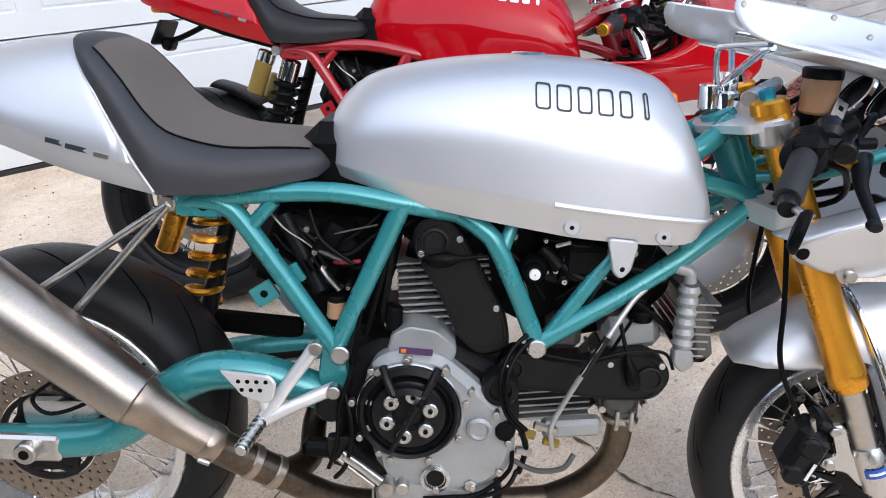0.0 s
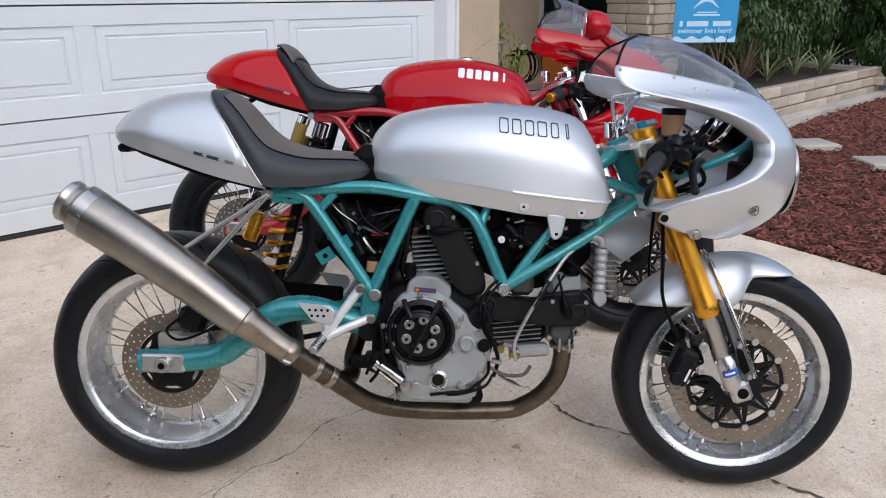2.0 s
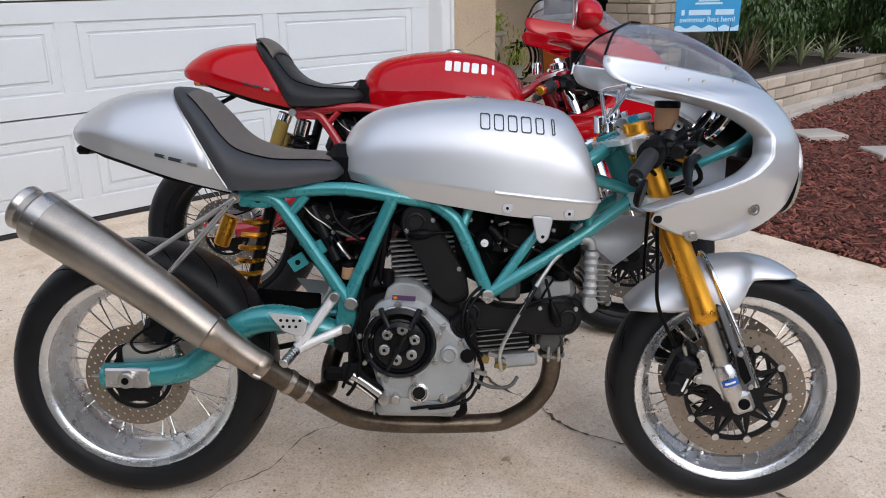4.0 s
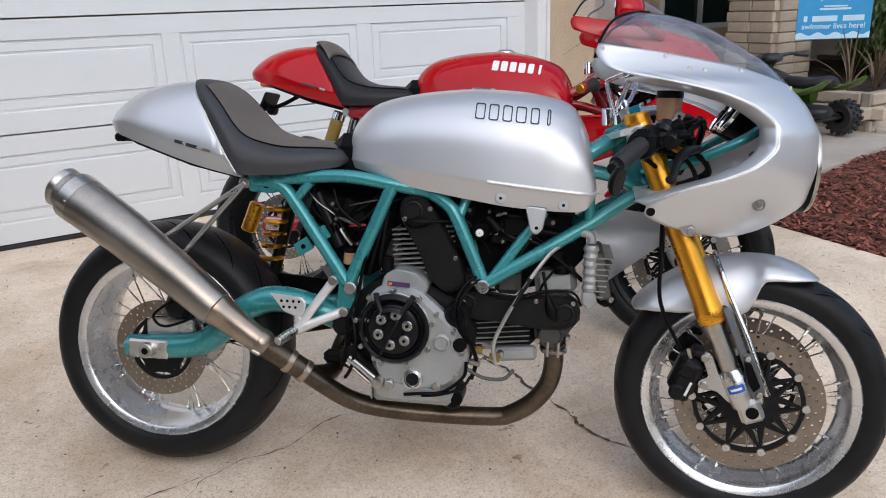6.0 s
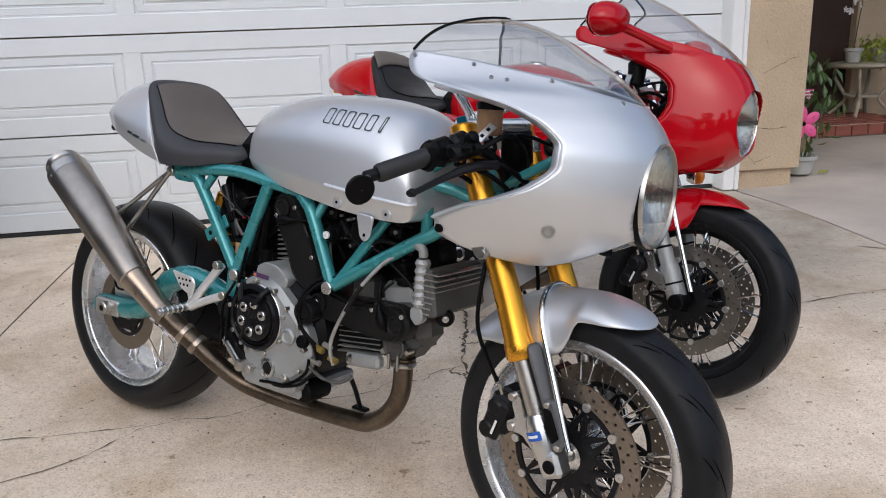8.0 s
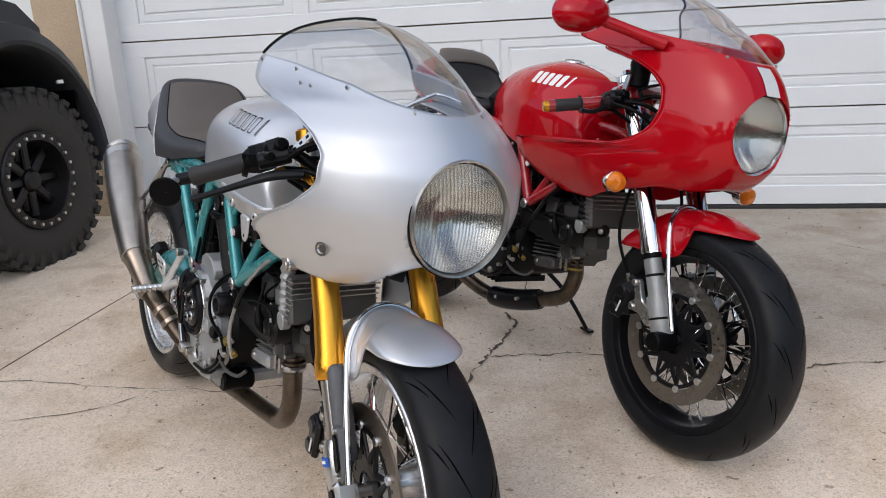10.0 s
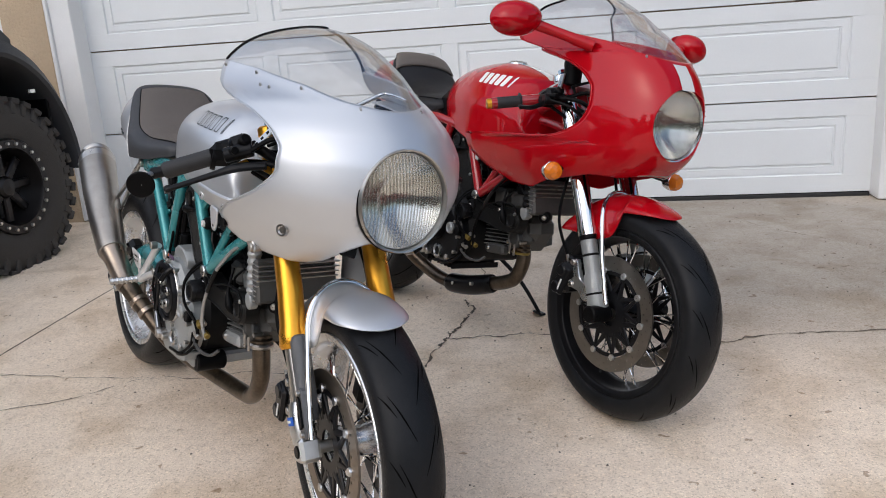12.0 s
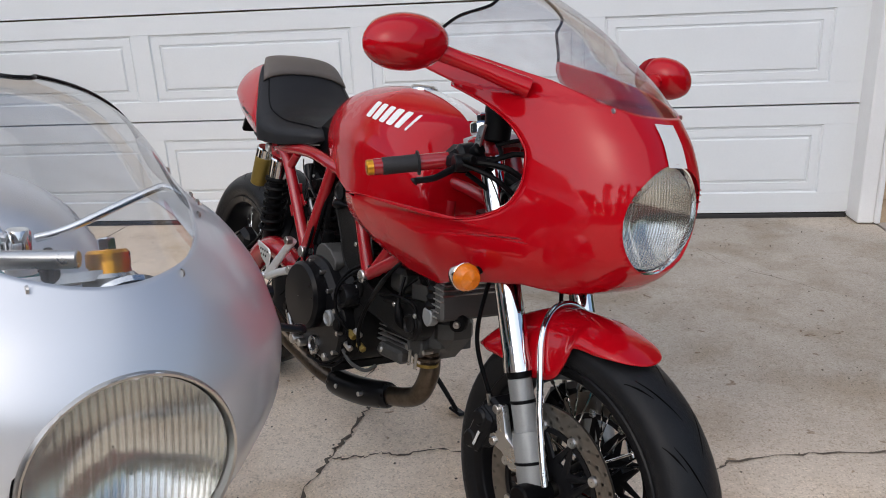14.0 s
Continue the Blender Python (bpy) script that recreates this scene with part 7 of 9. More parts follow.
    P("sensor_cap", lathe([(0.001, -0.026), (0.0085, -0.025), (0.009, -0.018)], 16, m=pose(0.818, -0.112, 0.655)), TRIM_WHITE, "white round cap")
    P("coil_pack", block((0.07, 0.05, 0.05), (0.90, -0.085, 0.668), 0.008), BLACK)
    P("coil_pack", block((0.05, 0.05, 0.06), (0.86, -0.06, 0.715), 0.008), BLACK)
    P("relay_box", block((0.035, 0.03, 0.06), (0.50, -0.09, 0.685), 0.006, turn=(0, 30, 0)), BLACK)
    P("brake_fluid_pot", cyl((0.510, -0.105, 0.562), (0.512, -0.105, 0.59), 0.0145), AMBER_FLUID, "small brown fluid pot")
    P("fluid_pot_cap", cyl((0.512, -0.105, 0.59), (0.512, -0.105, 0.60), 0.0155), BLACK)
    fill_windows(P, red, eng, frame_mat)
    # horn and cooler
    P("horn", lathe([(0.001, -0.012), (0.017, -0.01), (0.021, 0.0), (0.018, 0.02), (0.001, 0.024)], 24, m=pose(1.108, -0.06, 0.508, 0, 0, 35)), BLACK)
    P("horn_bolt", lathe([(0.001, -0.018), (0.007, -0.017), (0.008, -0.012), (0.008, 0.0)], 14, m=pose(1.108, -0.06, 0.508, 0, 0, 35)), STEEL)
    cooler = P("oil_cooler", block((0.03, 0.21, 0.105), (1.09, -0.005, 0.565), 0.006, turn=(0, -12, 0)), HEAD_GREY, "finned oil cooler")
    for k in range(8):
        P("cooler_fin", block((0.037, 0.214, 0.0034), (1.09 + 0.0026 * (k - 4), -0.005, 0.520 + 0.0125 * k), 0.001), STEEL, "", cooler)
    P("bellows", tube([(1.066, -0.1, 0.530 + 0.0088 * k, 0.0178 if k % 2 else 0.0142) for k in range(13)], sides=18, smooth=False), CAST if not red else BLACK, "ribbed grey breather")
    P("bellows_cap", tube([(1.066, -0.1, 0.640), (1.062, -0.1, 0.657), (1.04, -0.095, 0.663)], 0.01, 10), CAST)
    P("bellows_foot", plate(rounded([(1.05, 0.53), (1.08, 0.53), (1.085, 0.505), (1.068, 0.49), (1.05, 0.505)], 0.008), -0.115, -0.095), CAST)

    if not red:
        rows = []
        for k in range(9):
            t = k / 8
            rows.append([(1.055 + 0.225 * t, 0.135 + 0.02 * math.sin(math.pi * t), 0.70 - 0.02 * t), (1.065 + 0.195 * t, 0.135 + 0.022 * math.sin(math.pi * t), 0.60 + 0.04 * t), (1.080 + 0.155 * t, 0.125, 0.482 + 0.128 * t)])
        solid(P("lower_panel", grid(rows), SILVER, "silver lower panel beside the oil cooler"), 0.004)

    # exhaust on the right
    if red:
        P("exhaust_header", tube([(0.985, -0.03, 0.40), (0.993, -0.03, 0.345), (0.973, -0.035, 0.287), (0.93, -0.04, 0.258), (0.87, -0.045, 0.238), (0.80, -0.052, 0.216), (0.747, -0.056, 0.202), (0.69, -0.06, 0.190), (0.631, -0.065, 0.184), (0.57, -0.075, 0.189), (0.50, -0.09, 0.208), (0.44, -0.12, 0.245), (0.38, -0.15, 0.30)], 0.0235, 18), HEADER, "dull heat-tinted header pipe")
        hs = P("heat_shield", tube([(0.864, -0.046, 0.236, 0.028), (0.858, -0.047, 0.234, 0.0325), (0.80, -0.053, 0.215, 0.0345), (0.747, -0.057, 0.201, 0.035), (0.69, -0.061, 0.190, 0.035), (0.648, -0.064, 0.185, 0.034), (0.632, -0.066, 0.184, 0.028)], sides=22), BLACK_METAL, "black heat shield with two screws")
        for x, z in ((0.806, 0.222), (0.695, 0.196)):
            P("screw", cyl((x, -0.082, z), (x, -0.0985, z), 0.006, sides=10), ALLOY, "", hs)
    else:
        P("exhaust_header", tube([(0.992, -0.045, 0.395), (0.995, -0.043, 0.345), (0.985, -0.038, 0.288), (0.95, -0.03, 0.235), (0.90, -0.022, 0.198), (0.855, -0.022, 0.186), (0.72, -0.042, 0.188), (0.60, -0.075, 0.203), (0.52, -0.105, 0.228), (0.455, -0.14, 0.278), (0.40, -0.165, 0.326)], 0.0228, 20), HEADER, "heat-tinted brown header pipe")
        P("exhaust_flange", cyl((0.992, -0.045, 0.368), (0.993, -0.045, 0.382), 0.033), STEEL)
        P("exhaust_header", tube([(0.66, 0.05, 0.545), (0.60, 0.06, 0.50), (0.50, 0.06, 0.42), (0.46, 0.0, 0.33), (0.46, -0.08, 0.29), (0.42, -0.15, 0.30)], 0.022, 14), HEADER)
        P("link_pipe", tube([(0.415, -0.158, 0.313, 0.0262), (0.36, -0.182, 0.357, 0.0268), (0.318, -0.196, 0.390, 0.0272)], sides=22, smooth=False), HEADER, "brown heat-tinted link pipe")
        for a, b, r in (((0.338, -0.190, 0.374), (0.318, -0.1965, 0.391), 0.0318), ((0.392, -0.168, 0.332), (0.380, -0.173, 0.341), 0.0292), ((0.424, -0.154, 0.305), (0.412, -0.159, 0.315), 0.0285)):
            P("pipe_clamp", tube([(*a, r - 0.002), (*Vector(a).lerp(Vector(b), 0.15), r), (*Vector(a).lerp(Vector(b), 0.85), r), (*b, r - 0.002)], sides=24, smooth=False), BRONZE, "ring clamp on the pipe")
        P("clamp_bolt", cyl((0.335, -0.224, 0.364), (0.318, -0.226, 0.372), 0.0045, sides=10), STEEL)
        muf = P("muffler", tube([(0.226, -0.206, 0.458, 0.0385), (0.223, -0.206, 0.460, 0.0430), (0.212, -0.206, 0.468, 0.0442), (0.12, -0.200, 0.536, 0.050), (0.0, -0.186, 0.614, 0.056), (-0.152, -0.162, 0.700, 0.0600), (-0.155, -0.1615, 0.7017, 0.0592), (-0.160, -0.161, 0.7045, 0.049), (-0.181, -0.1575, 0.7165, 0.0475), (-0.184, -0.157, 0.718, 0.0440)], sides=36, smooth=False, cap=False), MUFFLER, "long brushed steel megaphone muffler", sharp=14)
        P("muffler_cone", tube([(0.325, -0.194, 0.385, 0.0298), (0.30, -0.198, 0.403, 0.0305), (0.24, -0.204, 0.4475, 0.0362), (0.231, -0.2055, 0.4545, 0.0398), (0.224, -0.206, 0.4595, 0.0402)], sides=36, smooth=False), BRONZE, "bronze-tinted entry cone", muf)
        e = Vector((-0.045, 0.0055, 0.024)).normalized()
        c0 = Vector((-0.180, -0.158, 0.716))
        P("muffler_end", tube([(*(c0 - 0.012 * e), 0.0455), (*(c0 - 0.004 * e), 0.0505), (*(c0 + 0.006 * e), 0.0515), (*(c0 + 0.011 * e), 0.048), (*(c0 + 0.004 * e), 0.0425), (*(c0 - 0.09 * e), 0.035)], sides=32, smooth=False), STEEL, "rolled end ring", muf)
        P("muffler_band", tube([(-0.124, -0.1665, 0.684, 0.0602), (-0.150, -0.1625, 0.699, 0.0608)], sides=36, smooth=False, cap=False), STEEL, "", muf)
        for k in (0.12, 0.62):
            a = 2 * math.pi * k
            P("rivet", cyl((-0.137, -0.1645 - 0.060, 0.692), (-0.137, -0.1645 - 0.0635, 0.692), 0.004, sides=8), STEEL, "", muf)
        for p in ((0.062, -0.150, 0.604), (0.114, -0.155, 0.568)):
            P("muffler_stay", tube([(0.266, -0.136, 0.744), p], 0.0062, 10), STEEL, "bare steel stay rod")
        P("pipe_spring", tube([(0.33, -0.17, 0.35), (0.38, -0.16, 0.32)], 0.004, 8), STEEL)

    # rearsets
    for sd in (-1, 1):
        hanger = P("footpeg_hanger", (tube([(0.488, sd * 0.146, 0.532, 0.0115), (0.445, sd * 0.160, 0.472, 0.0105), (0.407, sd * 0.172, 0.418, 0.012)], sides=10, smooth=False)), YOKE_ALLOY, "machined alloy footpeg hanger")
        P("hanger_arm", tube([(0.515, sd * 0.148, 0.46, 0.0115), (0.46, sd * 0.162, 0.438, 0.0105), (0.405, sd * 0.172, 0.412, 0.012)], sides=10, smooth=False), YOKE_ALLOY, "", hanger)
        P("hanger_bolt", cyl((0.488, sd * 0.15, 0.532), (0.488, sd * 0.168, 0.532), 0.011), STEEL, "", hanger)
        P("hanger_bolt", cyl((0.515, sd * 0.15, 0.46), (0.515, sd * 0.17, 0.46), 0.011), STEEL, "", hanger)
        hp = rounded([(0.342, 0.499), (0.420, 0.492), (0.430, 0.480), (0.424, 0.450), (0.410, 0.444), (0.376, 0.456)], 0.006)
        P("heel_plate", plate(hp, sd * 0.182, sd * 0.178), YOKE_ALLOY, "drilled heel plate", hanger)
        for k in range(7):
            x, z = 0.372 + 0.014 * (k % 4) + 0.005 * (k // 4), 0.482 - 0.014 * (k // 4)
            P("plate_hole", cyl((x, sd * 0.1822, z), (x, sd * 0.183, z), 0.0036, sides=8), BLACK, "", hanger)
        P("plate_arm", tube([(0.405, sd * 0.176, 0.456), (0.410, sd * 0.174, 0.43), (0.404, sd * 0.173, 0.414)], 0.008, 10, squash=0.7), YOKE_ALLOY, "", hanger)
        P("footpeg", cyl((0.404, sd * 0.172, 0.414), (0.392, sd * 0.258, 0.408), 0.0098, 0.0088, sides=14), ALLOY, "knurled footpeg", hanger)
        for k in range(6):
            P("peg_ring", lathe([(0.0102, -0.003), (0.0116, 0.0), (0.0102, 0.003)], 14, m=pose(0.402 - 0.002 * k, sd * (0.185 + 0.013 * k), 0.4125 - 0.001 * k)), ALLOY, "", hanger)
    pedal = P("brake_pedal", tube([(0.528, -0.165, 0.352, 0.0085), (0.56, -0.172, 0.334, 0.0075), (0.592, -0.178, 0.312, 0.0085)], sides=10, squash=0.7, smooth=False), ALLOY, "bright folding brake pedal")
    P("pedal_pivot", lathe([(0.001, -0.014), (0.012, -0.013), (0.014, -0.008), (0.014, 0.012)], 16, m=pose(0.600, -0.172, 0.302)), STEEL, "", pedal)
    P("pedal_rod", cyl((0.52, -0.158, 0.34), (0.58, -0.165, 0.296), 0.0042, sides=10), STEEL, "", pedal)
    P("pedal_bracket", plate(rounded([(0.50, 0.372), (0.54, 0.378), (0.56, 0.345), (0.615, 0.312), (0.60, 0.286), (0.545, 0.315), (0.505, 0.33)], 0.008), -0.156, -0.135), BLACK_METAL, "", pedal)
    P("pedal_toe", cyl((0.626, -0.155, 0.300), (0.626, -0.178, 0.299), 0.0105), STEEL, "", pedal)
    P("master_cylinder", block((0.08, 0.03, 0.03), (0.50, -0.135, 0.345), 0.008), BLACK)
    # chain side
    P("chain_guard", block((0.32, 0.012, 0.045), (0.26, 0.10, 0.465), 0.005, turn=(0, 4, 0)), BLACK)
    for z in (0.37, 0.30):
        P("chain", block((0.50, 0.012, 0.014), (0.26, 0.085, (z + 0.40) / 2 if z > 0.35 else 0.325), 0.003, turn=(0, -9 if z > 0.35 else -12, 0)), ENGINE_DARK)
    P("sprocket", lathe([(0.05, -0.003), (0.095, -0.003), (0.1, 0), (0.095, 0.003), (0.05, 0.003)], 40, m=pose(0.015, 0.085, 0.315), closed=True), STEEL)
    # stand on the left
    foot = m.inverted() @ Vector((1.775, 2.15, ground_z(2.15) + 0.010)) if red else m.inverted() @ Vector((0.0, 0.0, 0.0))
    if not red:
        w = m @ Vector((0.62, 0.30, 0.0))
        foot = m.inverted() @ Vector((w.x, w.y, ground_z(w.y) + 0.010))
    P("side_stand", tube([(0.60, 0.12, 0.30, 0.0085), tuple(foot * 0.45 + Vector((0.60, 0.12, 0.30)) * 0.55 + Vector((0.02, 0.015, 0.0))) + (0.0075,), (*foot, 0.0068)], sides=10), BLACK_METAL, "side stand")
    P("stand_foot", block((0.055, 0.026, 0.010), tuple(foot), 0.004), BLACK_METAL)

    # tank
    tank_rows = [
        (0.492, 0.040, 0.800, 0.815, 0.850, 0.035, 2.2), (0.500, 0.070, 0.793, 0.818, 0.880, 0.062, 2.2), (0.520, 0.096, 0.785, 0.825, 0.910, 0.086, 2.2), (0.56, 0.119, 0.776, 0.832, 0.938, 0.104, 2.25),
        (0.62, 0.137, 0.757, 0.835, 0.955, 0.118, 2.3), (0.70, 0.152, 0.742, 0.835, 0.968, 0.130, 2.35), (0.80, 0.163, 0.727, 0.828, 0.975, 0.140, 2.4), (0.88, 0.167, 0.716, 0.82, 0.972, 0.143, 2.4),
        (0.96, 0.167, 0.711, 0.812, 0.960, 0.143, 2.3), (1.005, 0.164, 0.710, 0.80, 0.944, 0.142, 2.1), (1.03, 0.161, 0.711, 0.79, 0.912, 0.140, 2.1), (1.05, 0.157, 0.718, 0.782, 0.868, 0.138, 2.1), (1.062, 0.150, 0.735, 0.772, 0.812, 0.135, 2.1), (1.068, 0.140, 0.748, 0.762, 0.775, 0.128, 2.1),
    ]
    def tank_edge(x, z0, zw):
        """Height of the fold where the tank's side turns under."""
        return min(zw - 0.006, max(z0 + 0.008, curve(((0.49, 0.808), (0.56, 0.800), (0.70, 0.786), (0.835, 0.770), (1.0, 0.755), (1.07, 0.750)), x)))
    if red:
        tank_rows = [(r[0] - 0.008, r[1] * min(0.97, 0.84 + 0.13 * (r[0] - 0.5) / 0.3), r[2] - 0.025 * min(1.0, max(0.0, (r[0] - 0.55) / 0.2)), r[3] - 0.01, r[4] - 0.004 - 0.10 * max(0.0, min(r[0], 1.0) - 0.82), r[1] * min(0.93, 0.78 + 0.15 * (r[0] - 0.5) / 0.3), 2.0) for r in tank_rows]
    xs = [tank_rows[0][0] + (tank_rows[-1][0] - tank_rows[0][0]) * (0.5 - 0.5 * math.cos(math.pi * k / 40)) for k in range(41)]
    def tank_section(x):
        """Half of the silver tank's section, from the spine over the flank and the fold to the keel."""
        w, z0, zw, z1, wf, p = interp(tank_rows, x)
        zl = tank_edge(x, z0, zw)
        half = []
        for k in range(17):
            a = math.pi / 2 * (1 - k / 16)
            half.append((w * math.cos(a) ** (2 / p), zw + (z1 - zw) * math.sin(a) ** (2 / p)))
        half += [(w + 0.002 * t, zw + (zl - zw) * t) for t in (0.3, 0.6, 0.9, 1.0)]
        half += [(w + 0.002 + (wf - w) * t, zl + (z0 - zl) * t) for t in (0.06, 0.35, 0.7, 0.97)]
        return half + [(wf - 0.006, z0), (wf * 0.5, z0), (0.0, z0)]
    if red:
        tank = shell(bike, "fuel_tank", [(x, *interp(tank_rows, x)) for x in xs], paint, "painted fuel tank", n=56)
    else:
        rows = []
        for x in xs:
            half = tank_section(x)
            rows.append([(x, -y, z) for y, z in half] + [(x, y, z) for y, z in reversed(half[1:-1])])
        tank = P("fuel_tank", grid([list(reversed(r)) for r in rows], closed_u=True, cap=True), paint, "brushed silver fuel tank with a folded lower edge", sharp=34)
    def tank_y(x, z):
        w, z0, zw, z1, wf, p = interp(tank_rows, x)
        if not red and z < zw:
            zl = tank_edge(x, z0, zw)
            return w + 0.002 * (zw - z) / (zw - zl) if z > zl else w + 0.002 + (wf - w) * min(1.0, (zl - z) / (zl - z0))
        if z >= zw:
            return w * max(0.0, 1 - ((z - zw) / (z1 - zw)) ** p) ** (1 / p)
        return w + (wf - w) * (min(1, (zw - z) / (zw - z0)) * 0.93) ** 1.2
    def on_tank(me, x0, z0, lift, slope=0.0, sd=-1):
        """Lays a flat piece (x, y) onto the tank's side."""
        for v in me.vertices:
            x, z = x0 + v.co.x, z0 + v.co.y + slope * v.co.x
            v.co = (x, sd * (tank_y(x, z) + lift + v.co.z), z)
        return me
    # maker's badge: plain upright bars in the badge's colour, no letters
    def badge(sd):
        for k, w in enumerate((0.022, 0.022, 0.021, 0.023, 0.019, 0.008)):
            x = -0.075 + 0.0297 * k
            bar = Shape()
            outer = rounded([(x - w / 2, -0.0175), (x + w / 2, -0.0175), (x + w / 2, 0.0175), (x - w / 2, 0.0175)], 0.005, 3)
            inner = [(x, 0.0)] * len(outer) if red else [(x + (px - x) * (1 - 0.0052 / w), pz * 0.86) for px, pz in outer]
            grid([[(px, pz, 0.0008) for px, pz in outer], [(px, pz, 0.0008) for px, pz in inner]], closed_u=True, s=bar)
            me = mesh_of("badge_bar", bar.v, bar.f, WHITE_INK if red else INK)
            put("badge_bar", on_tank(me, 0.886 if not red else 0.865, 0.918 if not red else 0.908, 0.0006, -0.07, sd), None, tank, "plain bar where the badge stands" if k == 0 else "")
    badge(-1)
    badge(1)
    if not red:
        lip = []
        for k in range(24):
            x = 0.835 + 0.232 * k / 23
            w, z0, zw = interp(tank_rows, x)[:3]
            z = tank_edge(x, z0, zw) + 0.002
            lip.append((x, -(tank_y(x, z) + 0.0), z))
        for sd in (-1, 1):
            P("tank_lip", tube([(x, -sd * y if sd > 0 else y, z) for x, y, z in lip], 0.0045, 8, smooth=False), paint, "", tank)
            P("tank_tab", plate(rounded([(0.918, 0.722), (0.966, 0.718), (0.958, 0.672), (0.944, 0.658), (0.93, 0.668)], 0.01), sd * 0.156, sd * 0.151), paint, "", tank)
            P("tab_hole", cyl((0.944, sd * 0.1565, 0.675), (0.944, sd * 0.155, 0.675), 0.004, sides=10), BLACK, "", tank)
            for x, z in ((0.864, 0.737), (1.0, 0.727)):
                y = sd * (tank_y(x, z))
                P("tank_screw", cyl((x, y + sd * 0.005, z), (x, y - sd * 0.004, z), 0.0125), paint, "", tank)
                P("screw_centre", cyl((x, y + sd * 0.0056, z), (x, y + sd * 0.003, z), 0.0035, sides=10), BLACK, "", tank)
    def ribbon(name, table, x0, x1, half, n=30, lift=0.0012):
        rows = []
        for k in range(n):
            x = x0 + (x1 - x0) * k / (n - 1)
            w, z0, zw, z1, wf, p = interp(table, x)
            rows.append([(x, y, zw + (z1 - zw) * max(0, 1 - (abs(y) / w) ** p) ** (1 / p) + lift) for y in spread(-half, half, 7)])
        return grid(rows)
    if red:
        P("tank_stripe", ribbon("tank_stripe", tank_rows, 0.56, 1.0, 0.02), STRIPE, "cream racing stripe", tank)
    P("fuel_cap", lathe([(0.001, -0.012), (0.026, -0.011), (0.032, -0.006), (0.034, 0.004)], 28, m=pose(0.80, 0, 0.966, -90)), ALLOY, "round filler cap", tank)

    # seat and tail
    def cut(x):
        """The slanted seam between tail and seat."""
        return lerp(((0.116, 0.982), (0.155, 0.925), (0.262, 0.763), (0.27, 0.762)), x)
    seat_rows = []
    for k in range(37):
        x = 0.118 + (0.50 - 0.118) * (k / 36) ** 1.35
        z1 = curve(((0.118, 0.985), (0.14, 0.984), (0.165, 0.973), (0.20, 0.942), (0.24, 0.897), (0.29, 0.864), (0.36, 0.846), (0.44, 0.842), (0.485, 0.835), (0.50, 0.818)), x)
        z0 = cut(x) if x < 0.262 else curve(((0.262, 0.763), (0.35, 0.766), (0.45, 0.782), (0.49, 0.79), (0.50, 0.80)), x)
        z0 = min(z0, z1 - 0.004)
        w = curve(((0.118, 0.04), (0.122, 0.075), (0.130, 0.098), (0.140, 0.112), (0.155, 0.125), (0.20, 0.147), (0.262, 0.169), (0.33, 0.163), (0.42, 0.140), (0.485, 0.112), (0.50, 0.085)), x)
        seat_rows.append((x, w, z0, z0 + (z1 - z0) * 0.32, z1, w * 0.985, 2.35))
    seat = shell(bike, "seat", seat_rows, SEAT_BLACK if red else SEAT_SIDE, "dark vinyl solo seat", n=40)
    top = []
    for x, w, z0, zw, z1, wf, p in seat_rows[7:-2]:
        half = w * 0.79
        top.append([(x, y, zw + (z1 - zw) * max(0, 1 - (abs(y) / w) ** p) ** (1 / p) + 0.0016) for y in spread(-half, half, 15)])
    P("seat_pad", grid(top), SEAT_BLACK if red else SEAT_TOP, "stitched grey-brown top panel" if not red else "black top panel", seat, 60)
    P("seat_seam", tube([(r[0][0], r[0][1], r[0][2]) for r in top], 0.0016, 6, smooth=False), BLACK, "", seat)
    P("seat_seam", tube([(r[-1][0], r[-1][1], r[-1][2]) for r in top], 0.0016, 6, smooth=False), BLACK, "", seat)
    tail_rows = []
    for k in range(37):
        x = -0.128 + (0.262 + 0.128) * k / 36
        z1 = curve(((-0.128, 0.882), (-0.118, 0.900), (-0.10, 0.919), (-0.052, 0.95), (0.003, 0.968), (0.058, 0.977), (0.116, 0.981), (0.27, 0.985)), x)
        z0 = curve(((-0.128, 0.868), (-0.10, 0.850), (0.0, 0.823), (0.143, 0.782), (0.262, 0.757)), x)
        z1 = max(z1, z0 + 0.004)
        w = curve(((-0.128, 0.022), (-0.12, 0.045), (-0.10, 0.07), (-0.05, 0.098), (0.0, 0.122), (0.116, 0.148), (0.20, 0.160), (0.262, 0.166)), x)
        tail_rows.append((x, w, z0, z0 + min(0.045, (z1 - z0) * 0.4), z1, w * 0.86, 2.2 + 0.8 * min(1.0, max(0.0, (x + 0.1) / 0.2))))
    if red:
        tail_rows = [(x - 0.03 * max(0.0, (0.13 - x) / 0.258), *r) for x, *r in tail_rows]
    seam_at = lambda x: max(cut(x), 0.7595) if x > 0.117 else 2.0
    tail = shell(bike, "tail_cowl", tail_rows, paint, "painted single-seat tail cowl", n=60, taper=0.24, clip=seam_at)
    if not red:
        for sd in (-1, 1):
            edge = []
            for x in spread(0.119, 0.258, 24):
                w, z0, zw, z1, wf, p = interp(tail_rows, x)
                r = max(0.0, (cut(x) - zw) / (z1 - zw))
                edge.append((x, sd * (w * max(0.0, 1 - r**p) ** (1 / p) * (1 - 0.24 * r) + 0.0012), cut(x)))
            P("seat_piping", tube(edge, 0.0018, 8, smooth=False), WHITE_INK, "thin white edge between cowl and seat", tail)
